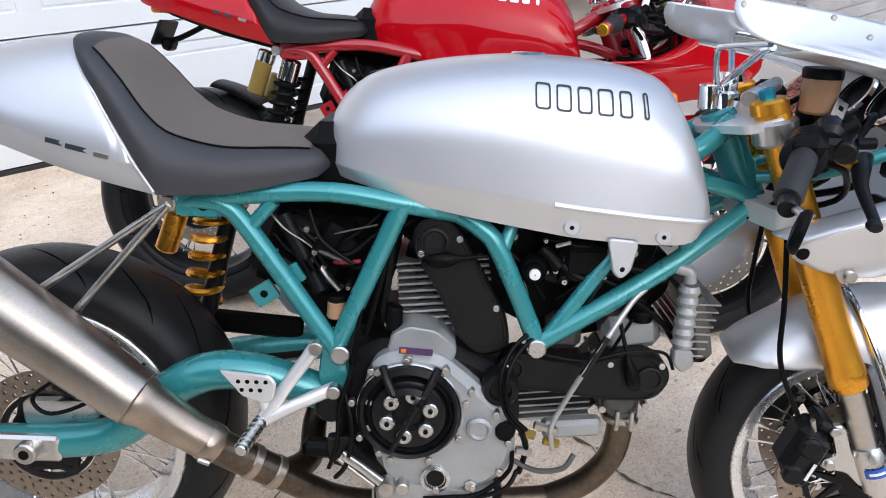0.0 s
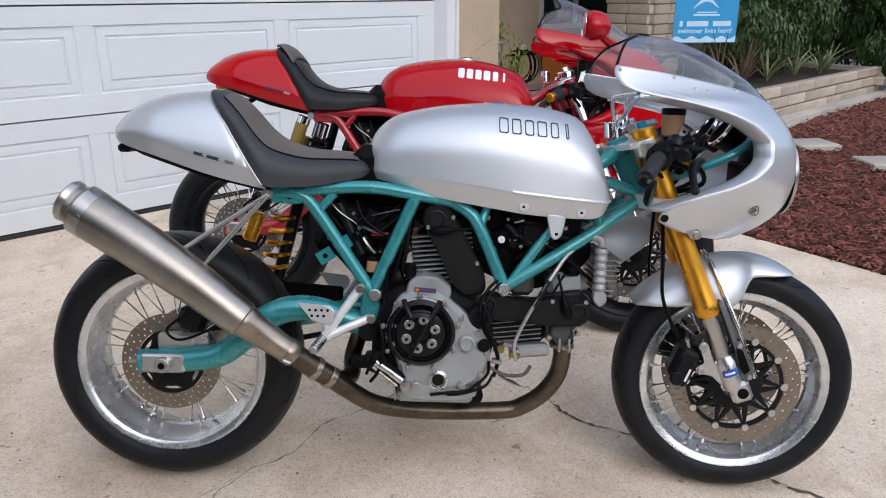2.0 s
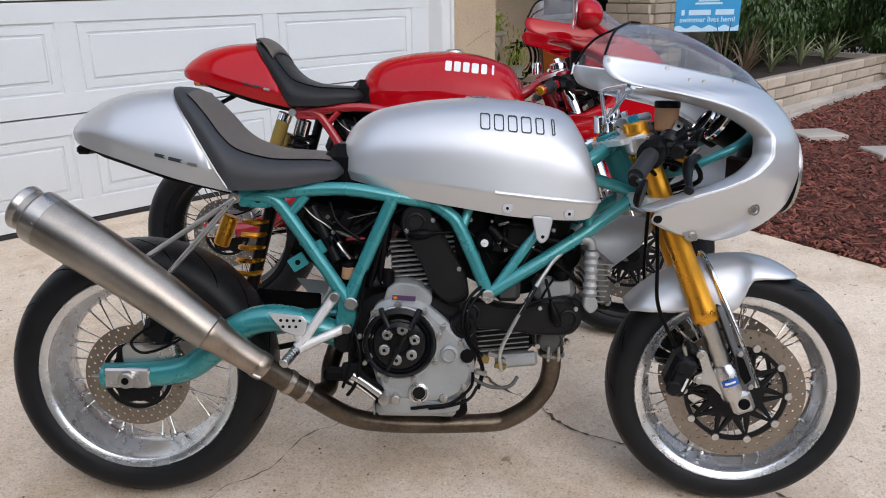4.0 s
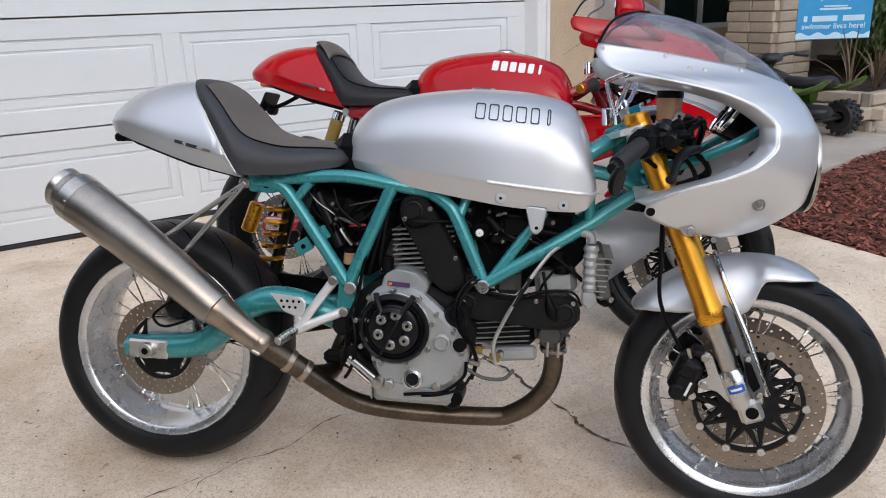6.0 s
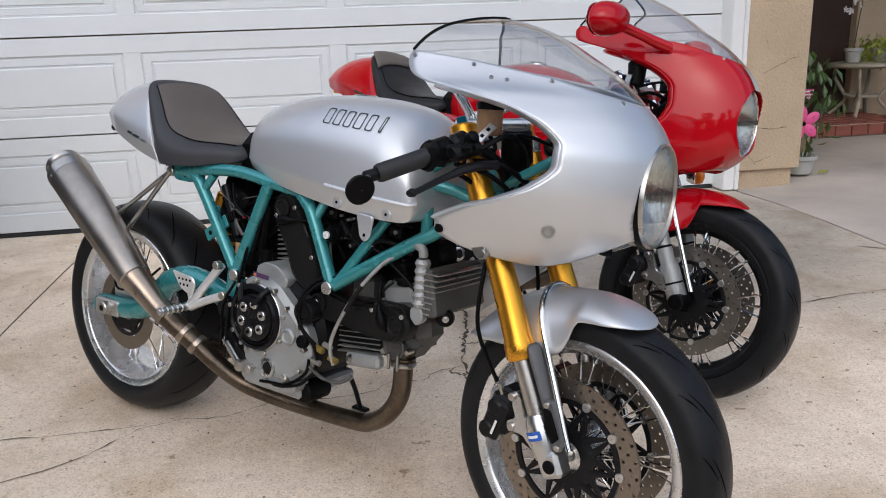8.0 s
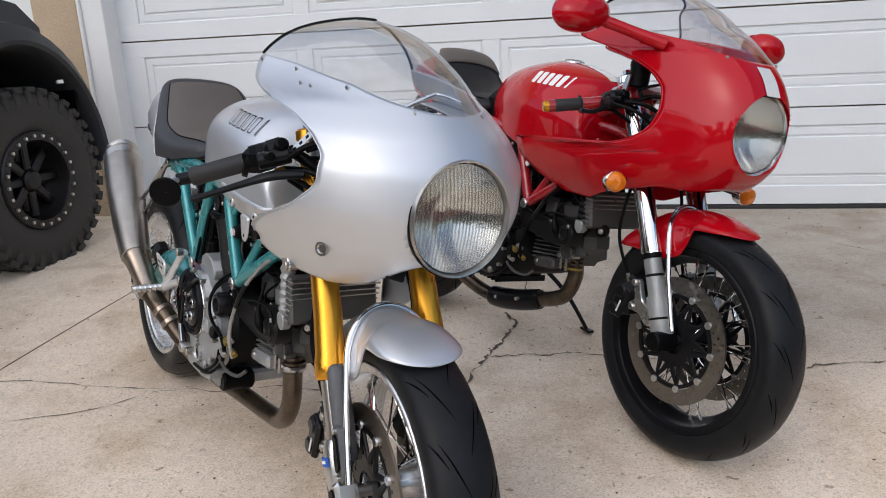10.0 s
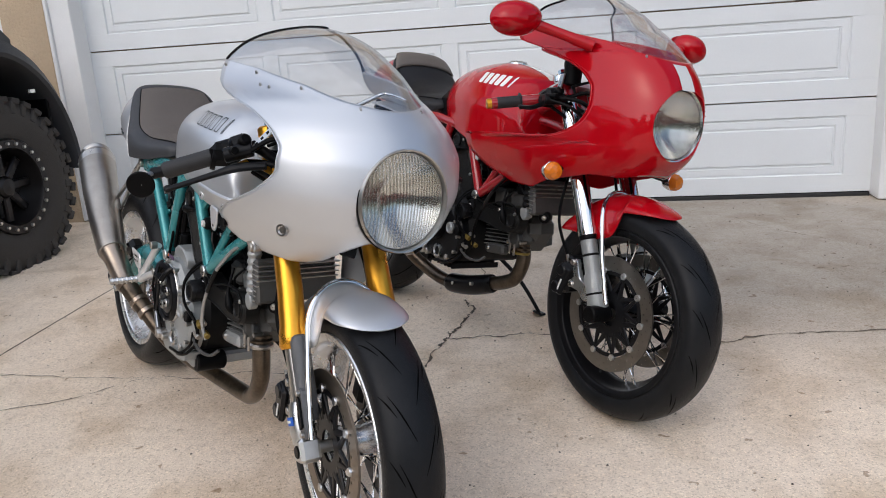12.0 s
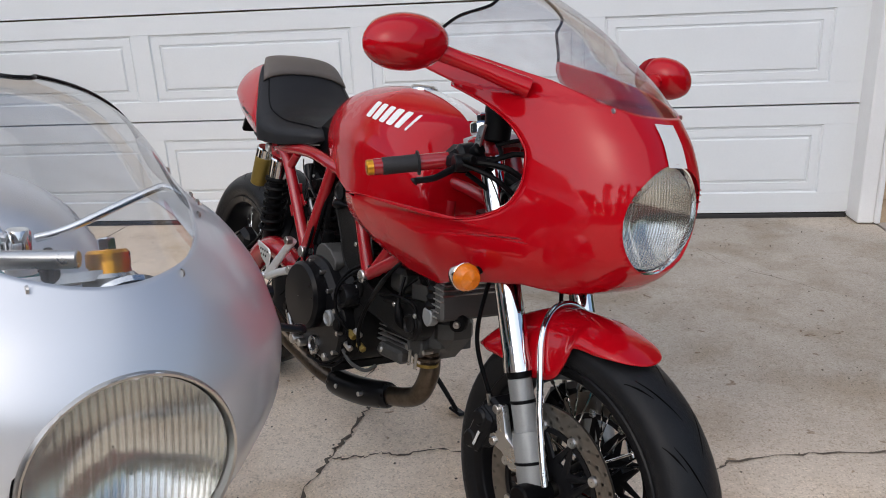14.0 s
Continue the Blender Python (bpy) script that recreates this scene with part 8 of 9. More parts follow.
    if red:
        P("tail_stripe", ribbon("tail_stripe", tail_rows, -0.10, 0.112, 0.02, 16), STRIPE, "", tail)
        rows = []
        for i, (x, w, z0, zw, z1, wf, p) in enumerate(seat_rows[1:12]):
            hump = 0.011 * math.sin(math.pi * (i + 0.4) / 10.8)
            rows.append([(x, y, zw + (z1 - zw) * max(0, 1 - (abs(y) / w) ** p) ** (1 / p) + max(0.001, hump)) for y in spread(-0.9 * w, 0.9 * w, 19)])
        solid(P("seat_bolster", grid(rows), SEAT_TOP, "worn dark grey rear bolster", seat, 60), 0.006)
    # small dark and grey marks on the cowl in place of a name
    for sd in (-1, 1):
        for x, z, w, mt in ((0.112, 0.834, 0.026, INK), (0.148, 0.826, 0.036, INK), (0.183, 0.818, 0.022, STEEL)):
            tw = curve([(r[0], r[1]) for r in tail_rows], x)
            put("name_bar", mesh_of("name_bar", *(lambda q: (q.v, q.f))(block((w, 0.0012, 0.0075), (x, sd * (tw + 0.0004), z), 0.0003, turn=(0, 12.5, 0))), mt), None, tail, "short dark bar")
    P("undertray", grid([[(x, y, z) for y, z in ((-w, a), (-w * 0.8, b), (w * 0.8, b), (w, a))] for x, w, a, b in ((-0.105, 0.04, 0.860, 0.846), (-0.05, 0.066, 0.842, 0.822), (0.10, 0.088, 0.80, 0.776), (0.27, 0.105, 0.764, 0.742))], closed_u=False, cap=False), BLACK, "black undertray")
    P("tail_light", block((0.03, 0.12, 0.02), (-0.095, 0, 0.838), 0.006), BLACK if not red else AMBER)
    if red:
        P("rear_hugger", grid([[(0.345 * math.cos(a), 0.085 * math.sin(u), 0.315 + (0.345 - 0.02 * (1 - math.cos(u))) * math.sin(a)) for u in spread(-1.4, 1.4, 9)] for a in spread(radians(55), radians(80), 8)]), BLACK)
    if red:
        P("plate_hanger", tube([(0.02, 0, 0.80), (-0.05, 0, 0.765), (-0.10, 0, 0.75)], 0.008, 8), BLACK)
        P("plate_bracket", block((0.03, 0.05, 0.035), (-0.085, 0.0, 0.745), 0.008, turn=(0, 20, 0)), BLACK, "black plate bracket")
        number = P("number_plate", plate(rounded([(-0.058, -0.036), (0.058, -0.036), (0.058, 0.036), (-0.058, 0.036)], 0.01), -0.004, 0.004, bevel=0.0015, m=pose(-0.098, 0.0, 0.776, 0, 0, 90) @ pose(0, 0, 0, 24)), BLACK_METAL, "small plate seen from its dark inner side")
        P("plate_face", plate(rounded([(-0.048, -0.027), (0.048, -0.027), (0.048, 0.027), (-0.048, 0.027)], 0.006), 0.0045, 0.006, bevel=0.0005, m=pose(-0.098, 0.0, 0.776, 0, 0, 90) @ pose(0, 0, 0, 24)), SEAT_TOP, "", number)

    # fairing: rows by height, from the nose round to the rear edge
    nose = ((0.655, 1.405), (0.68, 1.455), (0.72, 1.505), (0.76, 1.532), (0.825, 1.545), (0.88, 1.54), (0.94, 1.515), (0.985, 1.478), (1.04, 1.415), (1.08, 1.35), (1.116, 1.284), (1.14, 1.215), (1.15, 1.16))
    wide = ((0.655, 0.13), (0.69, 0.168), (0.73, 0.208), (0.77, 0.216), (0.83, 0.212), (0.90, 0.204), (0.98, 0.192), (1.02, 0.187), (1.06, 0.175), (1.10, 0.146), (1.13, 0.10), (1.148, 0.04), (1.15, 0.02))
    rear = ((0.65, 1.30), (0.675, 1.265), (0.70, 1.205), (0.722, 1.164), (0.742, 1.168), (0.762, 1.205), (0.782, 1.255), (0.80, 1.312), (0.83, 1.375), (0.87, 1.410), (0.90, 1.410), (0.935, 1.377), (0.965, 1.312), (0.99, 1.205), (1.008, 1.10), (1.025, 1.062), (1.05, 1.05), (1.07, 1.056), (1.12, 1.085), (1.15, 1.14))
    if red:
        rear = ((0.60, 1.02), (0.65, 0.90), (0.70, 0.84), (0.735, 0.84), (0.748, 1.0), (0.757, 1.20), (0.78, 1.285), (0.82, 1.34), (0.86, 1.355), (0.90, 1.35), (0.935, 1.32), (0.965, 1.265), (0.985, 1.20), (1.005, 1.12), (1.025, 1.045), (1.05, 1.035), (1.07, 1.045), (1.12, 1.07), (1.15, 1.12), (1.19, 1.10))
        nose = nose[:-3] + ((1.12, 1.29), (1.17, 1.19), (1.20, 1.11))
        wide = ((0.60, 0.13), (0.65, 0.165), (0.69, 0.185), (0.73, 0.198), (0.77, 0.202), (0.83, 0.205), (0.90, 0.2), (0.98, 0.19), (1.02, 0.187), (1.06, 0.175), (1.10, 0.15), (1.16, 0.09), (1.20, 0.02))
    seam = ((1.0, 1.068), (1.05, 1.066), (1.19, 1.050), (1.344, 1.025), (1.459, 0.993), (1.50, 0.980), (1.6, 0.975))
    foot_line = ((0.8, 0.66), (0.9, 0.615), (1.0, 0.603), (1.122, 0.603), (1.20, 0.635), (1.35, 0.672), (1.42, 0.672), (1.48, 0.69), (1.56, 0.72)) if red else ((1.15, 0.716), (1.19, 0.706), (1.25, 0.686), (1.33, 0.671), (1.37, 0.675), (1.41, 0.687), (1.45, 0.706), (1.50, 0.735), (1.56, 0.765))
    bulge = ((0.655, 0.175), (0.69, 0.198), (0.73, 0.218), (0.77, 0.240), (0.83, 0.266), (0.89, 0.270), (0.94, 0.254), (0.98, 0.228), (1.02, 0.200), (1.06, 0.180))
    ROUND = 0.335
    def skin(z, s):
        """A point of the right half: s runs from the nose (0) to the rear edge (1)."""
        xn, w, xr = curve(nose, z), curve(wide, z), curve(rear, z)
        x = xn - (xn - xr) * s
        reach = max(xn - (1.17 if z < 1.0 else 1.06), 0.06)
        thin = w * max(0.0, min(1.12, (xn - x) / reach)) ** 0.30
        if red or z > 1.05:
            return x, thin
        u = max(0.0, (xn - x) / ROUND)
        full = curve(bulge, z) * (math.sqrt(1 - (1 - u) ** 2) if u < 1 else 1 - 0.08 * ((u - 1) * 0.88) ** 2)
        mix = min(1.0, max(0.0, (1.05 - z) / 0.06))
        return x, thin + (full - thin) * mix
    def skin_point(v, s, low, high):
        z = low + (high - low) * v
        for _ in range(14):
            x, y = skin(z, s)
            lo = lerp(foot_line, x) if low < 0.9 else lerp(seam, x)
            hi = lerp(seam, x) if low < 0.9 else high
            z = 0.5 * z + 0.5 * (lo + (hi - lo) * v)
        x, y = skin(z, s)
        return x, y, z
    def skin_grid(nv, ns, low, high, side_power=1.6):
        rows = []
        for i in range(nv + 1):
            half = [skin_point(i / nv, (j / ns) ** 1.9, low, high) for j in range(ns + 1)]
            rows.append([(x, y, z) for x, y, z in reversed(half)] + [(x, -y, z) for x, y, z in half[1:]])
        return rows
    s = grid(skin_grid(96, 34, 0.66, 1.05))
    HL, LK = Vector((1.506 if red else 1.517, 0, 0.825 if red else 0.821)), 0.93 if red else 0.985
    keep, cut_out = [], []
    for f in s.f:
        c = sum((Vector(s.v[i]) for i in f), Vector()) / len(f)
        if math.hypot(c.y, c.z - HL.z) > 0.097 * LK or c.x < 1.4:
            keep.append(f)
        else:
            cut_out.append(f)
    s.f = [tuple(reversed(f)) for f in keep]
    used = {i for f in keep for i in f} & {i for f in cut_out for i in f}
    for i in used:
        x, y, z = s.v[i]
        r = math.hypot(y, z - HL.z)
        if x > 1.4 and r > 0.01:
            y, z = y * 0.1005 * LK / r, HL.z + (z - HL.z) * 0.1005 * LK / r
            if red:
                x = curve(nose, z) - (curve(nose, z) - 1.17) * (abs(y) / curve(wide, z)) ** (1 / 0.30)
            else:
                x = curve(nose, z) - ROUND * (1 - math.sqrt(1 - (y / curve(bulge, z)) ** 2))
            s.v[i] = (x, y, z)
    fairing = solid(P("fairing", s, paint, "painted half fairing wrapped round the headlamp", sharp=60), 0.0035)
    for sd in (-1, 1):
        rows = []
        for z in spread(0.745 if not red else 0.76, 1.0, 52):
            x, y = skin(z, 1.0)
            droop = min(1.0, max(0.0, (z - 0.88) / 0.06))
            rows.append([(x + dx, sd * (y - dy), z - 0.15 * dy * droop) for dx, dy in ((0.0, 0.0), (-0.005, 0.002), (-0.012, 0.007), (-0.019, 0.015), (-0.024, 0.025), (-0.026, 0.036), (-0.024, 0.046))])
        solid(P("fairing_lip", grid(rows), paint, "rolled edge of the side opening", fairing, 80), 0.002)
    g = grid(skin_grid(22, 26, 1.0, 1.149 if not red else 1.197))
    g.f = [tuple(reversed(f)) for f in g.f]
    screen = P("windscreen", g, SCREEN, "clear bubble windscreen", sharp=60)
    screen.visible_shadow = False
    top_row = skin_grid(22, 26, 1.0, 1.149 if not red else 1.197)
    edge = [r[0] for r in top_row] + top_row[-1][1:-1] + [r[-1] for r in reversed(top_row)]
    P("screen_edge", tube(edge, 0.0032, 6, smooth=False), BLACK, "black rubber screen edge", screen)
    for sx in (-1, 1):
        for x, z in ((1.062, 1.055), (1.19, 1.042), (1.344, 1.018), (1.459, 0.988), (1.237, 1.018), (1.268, 1.015)) if not red else ((1.30, 1.022), (1.452, 0.99)):
            y = skin(z, max(0.0, (curve(nose, z) - x) / (curve(nose, z) - lerp(rear, z))))[1]
            P("fairing_screw", lathe([(0.001, -0.0022), (0.0036, -0.0022), (0.0046, 0.0)], 12, m=pose(x, sx * (y + 0.001), z) @ (Matrix() if sx < 0 else pose(0, 0, 0, 0, 0, 180))), STEEL, "", fairing)
        if red:
            continue
        y = skin(0.749, (curve(nose, 0.749) - 1.39) / (curve(nose, 0.749) - lerp(rear, 0.749)))[1]
        P("blanking_plug", lathe([(0.001, -0.003), (0.007, -0.003), (0.009, -0.006), (0.0125, -0.006), (0.0135, 0.001)], 20, m=pose(1.39, sx * (y + 0.0), 0.749) @ (pose(0, 0, 0, 0, 0, 22) if sx < 0 else pose(0, 0, 0, 0, 0, 158))), STEEL, "", fairing)
    if red:
        rows = []
        for k in range(14):
            z = lerp(seam, 1.50) - 0.002 - 0.064 * k / 13
            row = []
            for u in spread(-0.0235, 0.0235, 7):
                xn, w = curve(nose, z), curve(wide, z)
                reach = xn - 1.17
                row.append((xn - reach * (abs(u) / w) ** (1 / 0.30) + 0.003, u, z))
            rows.append(row)
        P("fairing_stripe", grid(rows), STRIPE, "cream racing stripe", fairing)
        for sd in (-1, 1):
            ind = P("indicator", lathe([(0.02, 0.012), (0.026, 0.0), (0.025, -0.012), (0.019, -0.022), (0.001, -0.027)], 24, m=pose(1.272 + (0.025 if sd > 0 else 0), sd * 0.196 + (0.069 if sd > 0 else 0), 0.668 if sd < 0 else 0.655) @ pose(0, 0, 0, 0, 0, 82 if sd < 0 else 98)), AMBER, "amber indicator lens")
            P("indicator_body", lathe([(0.001, 0.03), (0.019, 0.028), (0.026, 0.012), (0.027, 0.0), (0.0245, -0.003)], 24, m=pose(1.272 + (0.025 if sd > 0 else 0), sd * 0.196 + (0.069 if sd > 0 else 0), 0.668 if sd < 0 else 0.655) @ pose(0, 0, 0, 0, 0, 82 if sd < 0 else 98)), CHROME, "", ind)
            P("indicator_stem", cyl((1.262, sd * 0.13, 0.685), (1.266 + (0.025 if sd > 0 else 0), sd * 0.19 + (0.069 if sd > 0 else 0), 0.665 if sd < 0 else 0.655), 0.008), BLACK, "", ind)
            # mirror: a stalk off the fairing and an egg-shaped shell
            mir = P("mirror", tube([(1.318, sd * 0.150, 1.008, 0.0165), (1.296, sd * 0.178, 1.017, 0.0158), (1.262, sd * 0.222, 1.032, 0.0138), (1.222, sd * 0.285, 1.05, 0.0150)], sides=16, squash=1.15), paint, "red mirror on a stalk")
            rows = []
            for i in range(15):
                t = math.pi * i / 14
                rr = math.sin(t) ** 0.75
                rows.append([(1.205 - 0.058 * math.cos(t) * (-1 if t < 1.6 else -0.5), sd * (0.334 + (0.077 if sd < 0 else 0.054) * rr * math.cos(a)), 1.057 + (0.047 if sd < 0 else 0.044) * rr * math.sin(a) - 0.006 * math.cos(a)) for a in [2 * math.pi * k / 28 for k in range(28)]])
            P("mirror_shell", grid(rows, closed_u=True), paint, "", mir)
            P("mirror_glass", lathe([(0.001, 0.0), (1.0, 0.0), (1.0, 0.02)], 28, m=pose(1.181, sd * 0.334, 1.056, 0, 0, 90) @ Matrix.Diagonal((0.062, 0.1, 0.043, 1))), CHROME, "", mir)
    else:
        for sd in (-1, 1):
            P("fairing_stay", plate(rounded([(1.175, 0.724), (1.19, 0.73), (1.264, 0.706), (1.276, 0.68), (1.252, 0.675), (1.234, 0.70)], 0.008), sd * 0.193, sd * 0.189), STEEL, "bright lower fairing bracket")
            P("stay_bolt", cyl((1.262, sd * 0.198, 0.688), (1.262, sd * 0.165, 0.688), 0.009), STEEL)
            P("fairing_rubber", cyl((1.176, sd * 0.222, 0.728), (1.176, sd * 0.195, 0.728), 0.009), BLACK)

    # headlamp
    LM = pose(*HL, 0, 0, 90) @ Matrix.Scale(LK, 4)
    lamp = P("headlamp", lathe([(0.100, 0.03), (0.1022, 0.0), (0.1026, -0.008), (0.1006, -0.0125), (0.0982, -0.0115), (0.0968, -0.006), (0.0955, 0.002)], 72, m=LM), CHROME if red else STEEL, "round headlamp with a fluted lens and steel rim")
    P("lamp_bucket", lathe([(0.098, -0.004), (0.09, 0.04), (0.055, 0.085), (0.001, 0.10)], 40, m=LM), BLACK, "", lamp)
    P("lamp_reflector", lathe([(r, 0.054 * (1 - (r / 0.0945) ** 2) - 0.002) for r in (0.0945, 0.088, 0.08, 0.07, 0.06, 0.05, 0.04, 0.03, 0.022, 0.016)] + [(0.001, 0.052)], 64, m=LM), REFLECTOR, "", lamp)
    # the lens: a dome with upright flutes
    glass_rows = []
    for k in range(225):
        y = 0.0953 * LK * (k / 112 - 1)
        hgt = math.sqrt(max(0.0, (0.0955 * LK) ** 2 - y * y))
        flute = 0.0009 * math.cos(2 * math.pi * y / 0.0072)
        glass_rows.append([(HL.x + 0.005 + 0.015 * (1 - (y * y + z * z) / (0.0955 * LK) ** 2) + flute, y, HL.z + z) for z in spread(-hgt, hgt, 17)])
    lens = P("lamp_lens", grid(glass_rows), LENS_FACE, "clear fluted glass", lamp, 80)
    lens.visible_shadow = False
    for k in range(-12, 13):
        y = 0.0072 * LK * (k + 0.5) if k < 12 else 0.0
        if k == 12:
            continue
        hgt = math.sqrt(max(0.0, (0.093 * LK) ** 2 - y * y))
        rib = P("lens_flute", tube([(HL.x + 0.0035 + 0.015 * (1 - (y * y + z * z) / (0.0955 * LK) ** 2), y, HL.z + z) for z in spread(-hgt, hgt, 9)], 0.0013, 6, smooth=False), LENS_FACE, "", lamp)
        rib.visible_shadow = False
    P("lamp_gasket", lathe([(0.1025, 0.012), (0.1042, 0.0), (0.1042, -0.003), (0.1025, -0.004)], 72, m=LM), BLACK, "", lamp)
    # instruments behind the screen and fairing stay
    dial_at = lambda y: (1.358, y, 0.918)
    for y in (-0.055, 0.055):
        dial = P("instrument", lathe([(0.001, 0.04), (0.032, 0.04), (0.038, 0.0), (0.041, -0.006), (0.041, -0.014), (0.036, -0.014), (0.034, -0.006), (0.001, -0.006)], 30, m=pose(*dial_at(y)) @ pose(0, 0, 0, 0, 0, -90) @ pose(0, 0, 0, -35)), BLACK, "round dial in a chrome bezel")
        P("dial_ring", lathe([(0.037, -0.012), (0.042, -0.010), (0.0425, -0.017), (0.038, -0.018)], 30, m=pose(*dial_at(y)) @ pose(0, 0, 0, 0, 0, -90) @ pose(0, 0, 0, -35), closed=True), CHROME, "", dial)
    for sd in (-1, 1):
        P("fairing_subframe", tube([(1.17, sd * 0.04, 0.80), (1.25, sd * 0.09, 0.82), (1.35, sd * 0.12, 0.87), (1.40, sd * 0.10, 0.90)], 0.0105, 10), frame_mat if not red else BLACK)
    if not red:
        for sd in (-1, 1):
            P("lamp_tab", block((0.007, 0.032, 0.046), (1.462, sd * 0.078, 0.727), 0.003, turn=(sd * 14, -12, sd * 24)), BLACK, "black bracket tab under the lamp")
        P("lamp_crossbar", block((0.02, 0.17, 0.022), (1.425, 0, 0.745), 0.006), BLACK)
    P("headlamp_bracket", block((0.02, 0.13, 0.06), (1.425, 0, 0.82), 0.006), BLACK)

    # steering: yokes, bars and controls
    yoke = rounded([(1.06, -0.02), (1.09, -0.075), (1.115, -0.128), (1.165, -0.128), (1.178, -0.07), (1.165, 0.0), (1.178, 0.07), (1.165, 0.128), (1.115, 0.128), (1.09, 0.075), (1.06, 0.02)], 0.015)
    rows = [[(x - 0.4 * (z - 0.915), y, z - 0.016 + 0.36 * (x - 1.14)) for x, y in yoke] for z in (0.908, 0.910, 0.918, 0.920)]
    P("top_yoke", S(grid(rows, closed_u=True, cap=True)), YOKE_ALLOY, "polished top yoke")
    rows = [[(x + 0.065, y, z) for x, y in yoke] for z in (0.738, 0.742, 0.766, 0.77)]
    P("bottom_yoke", S(grid(rows, closed_u=True, cap=True)), BLACK_METAL if red else YOKE_ALLOY, "" if red else "bright alloy lower yoke")
    for sd in (-1, 1):
        c = ft + Vector((0.012, sd * 0.101, -0.024))
        P("fork_cap", S(cyl(c + Vector((0, 0, -0.012)), c + Vector((-0.006, 0, 0.012)), 0.0275)), GOLD if not red else CHROME, "gold fork cap" if not red else "")
        P("preload_nut", S(cyl(c + Vector((-0.006, 0, 0.01)), c + Vector((-0.012, 0, 0.026)), 0.0115, sides=6)), material("blue_anodised", (0.03, 0.30, 0.45), 0.3, metal=0.8) if sd < 0 and not red else CHROME)
        clamp = P("clip_on", S(cyl((1.152, sd * 0.101, 0.905), (1.162, sd * 0.101, 0.868), 0.034)), ALLOY if not red else RED_FRAME, "clip-on clamp")
        straight = steer.inverted()
        inner, outer = straight @ Vector((1.188, -0.166, 0.892)), straight @ Vector((1.097, -0.320, 0.825))
        inner.y, outer.y = -sd * inner.y, -sd * outer.y
        if sd > 0:
            outer = inner.lerp(outer, 0.88)
        if red:
            inner, outer = Vector((1.155, sd * 0.12, 0.868)), Vector((1.082, sd * 0.30, 0.832))
        P("handlebar", S(cyl(inner, outer, 0.0112 if not red else 0.0155)), BLACK_METAL if not red else RED_FRAME, "", clamp)
        g0, g1 = inner.lerp(outer, 0.36 if not red else 0.56), inner.lerp(outer, 1.0 if not red else 0.92)
        gr = 0.0165 if red else 0.0182
        grip = P("grip", S(tube([(*g0, 0.0225), (*g0.lerp(g1, 0.03), 0.0235), (*g0.lerp(g1, 0.06), gr), (*g0.lerp(g1, 0.5), gr - 0.0004), (*g0.lerp(g1, 0.95), gr), (*g1, gr - 0.002)], sides=20, smooth=False)), RUBBER, "ribbed black rubber grip")
        sw = inner.lerp(outer, 0.34 if not red else 0.16)
        P("switchgear", S(block((0.055, 0.05, 0.05), tuple(sw), 0.014, turn=(0, 0, sd * 20))), BLACK, "black switchgear")
        way = (outer - inner).normalized()
        if not red:
            P("throttle_housing", S(cyl(g0 - way * 0.036, g0 + way * 0.002, 0.027, sides=22, bevel=0.006)), BLACK, "", grip)
        P("control_pod", S(cyl(inner + way * 0.012 + Vector((0.018, 0, 0.012)), inner + way * 0.055 + Vector((0.026, 0, 0.012)), 0.021, sides=22, bevel=0.008)), BLACK_METAL, "", grip)
        P("pod_boss", S(cyl(inner + way * 0.03 + Vector((0.03, 0, 0.01)), inner + way * 0.03 + Vector((0.056, 0, 0.028)), 0.013, sides=16, bevel=0.004)), BLACK, "", grip)
        P("master_cylinder", S(cyl(inner + way * 0.012 + Vector((0.045, 0, 0.0)), inner + way * 0.075 + Vector((0.05, 0, 0.004)), 0.016)), BLACK_METAL, "black master cylinder")
        P("adjuster_knob", S(cyl(inner + way * 0.06 + Vector((0.06, 0, 0.012)), inner + way * 0.06 + Vector((0.085, 0, 0.014)), 0.008)), BLACK)
        P("main_cable", S(tube([tuple(inner + Vector((0.0, 0, 0.0))), tuple(inner + Vector((0.045, -sd * 0.04, -0.03))), (1.235, sd * 0.06, 0.815), (1.20, sd * 0.02, 0.765)], 0.011, 10)), BLACK)
        P("brake_line", S(tube([tuple(inner + way * 0.02 + Vector((0.06, 0, 0.0))), tuple(inner + Vector((0.085, -sd * 0.03, 0.02))), (1.275, sd * 0.06, 0.87), (1.24, sd * 0.03, 0.80)], 0.0055, 8)), BLACK)
        if sd < 0 and not red:
            P("throttle_wheel", S(lathe([(0.017, -0.006), (0.029, -0.005), (0.030, 0.005), (0.017, 0.006)], 28, m=pose(*inner.lerp(outer, 0.43)) @ pose(0, 0, 0, 0, 0, -12) @ pose(0, 0, 0, -12))), BLACK)
        if red:
            reach = [(*(inner.lerp(outer, 0.30) + Vector((0.045, 0, -0.002))), 0.008), (*(inner.lerp(outer, 0.62) + Vector((0.078, 0, -0.012))), 0.0062), (*(outer + Vector((0.13, -sd * 0.012, 0.0))), 0.0058), (*(outer + Vector((0.132, -sd * 0.004, -0.002))), 0.008)]
        else:
            reach = []
            for x, y, z, r in ((1.264, -0.168, 0.857, 0.0085), (1.236, -0.215, 0.850, 0.0095), (1.216, -0.262, 0.832, 0.0068), (1.200, -0.335, 0.805, 0.0056), (1.196, -0.343, 0.802, 0.0078), (1.195, -0.350, 0.800, 0.0062)):
                p = straight @ Vector((x, y, z))
                reach.append((p.x, -sd * p.y, p.z, r))
            p, w = straight @ Vector((1.216, -0.19, 0.858)), straight @ Vector((1.232, -0.214, 0.851))
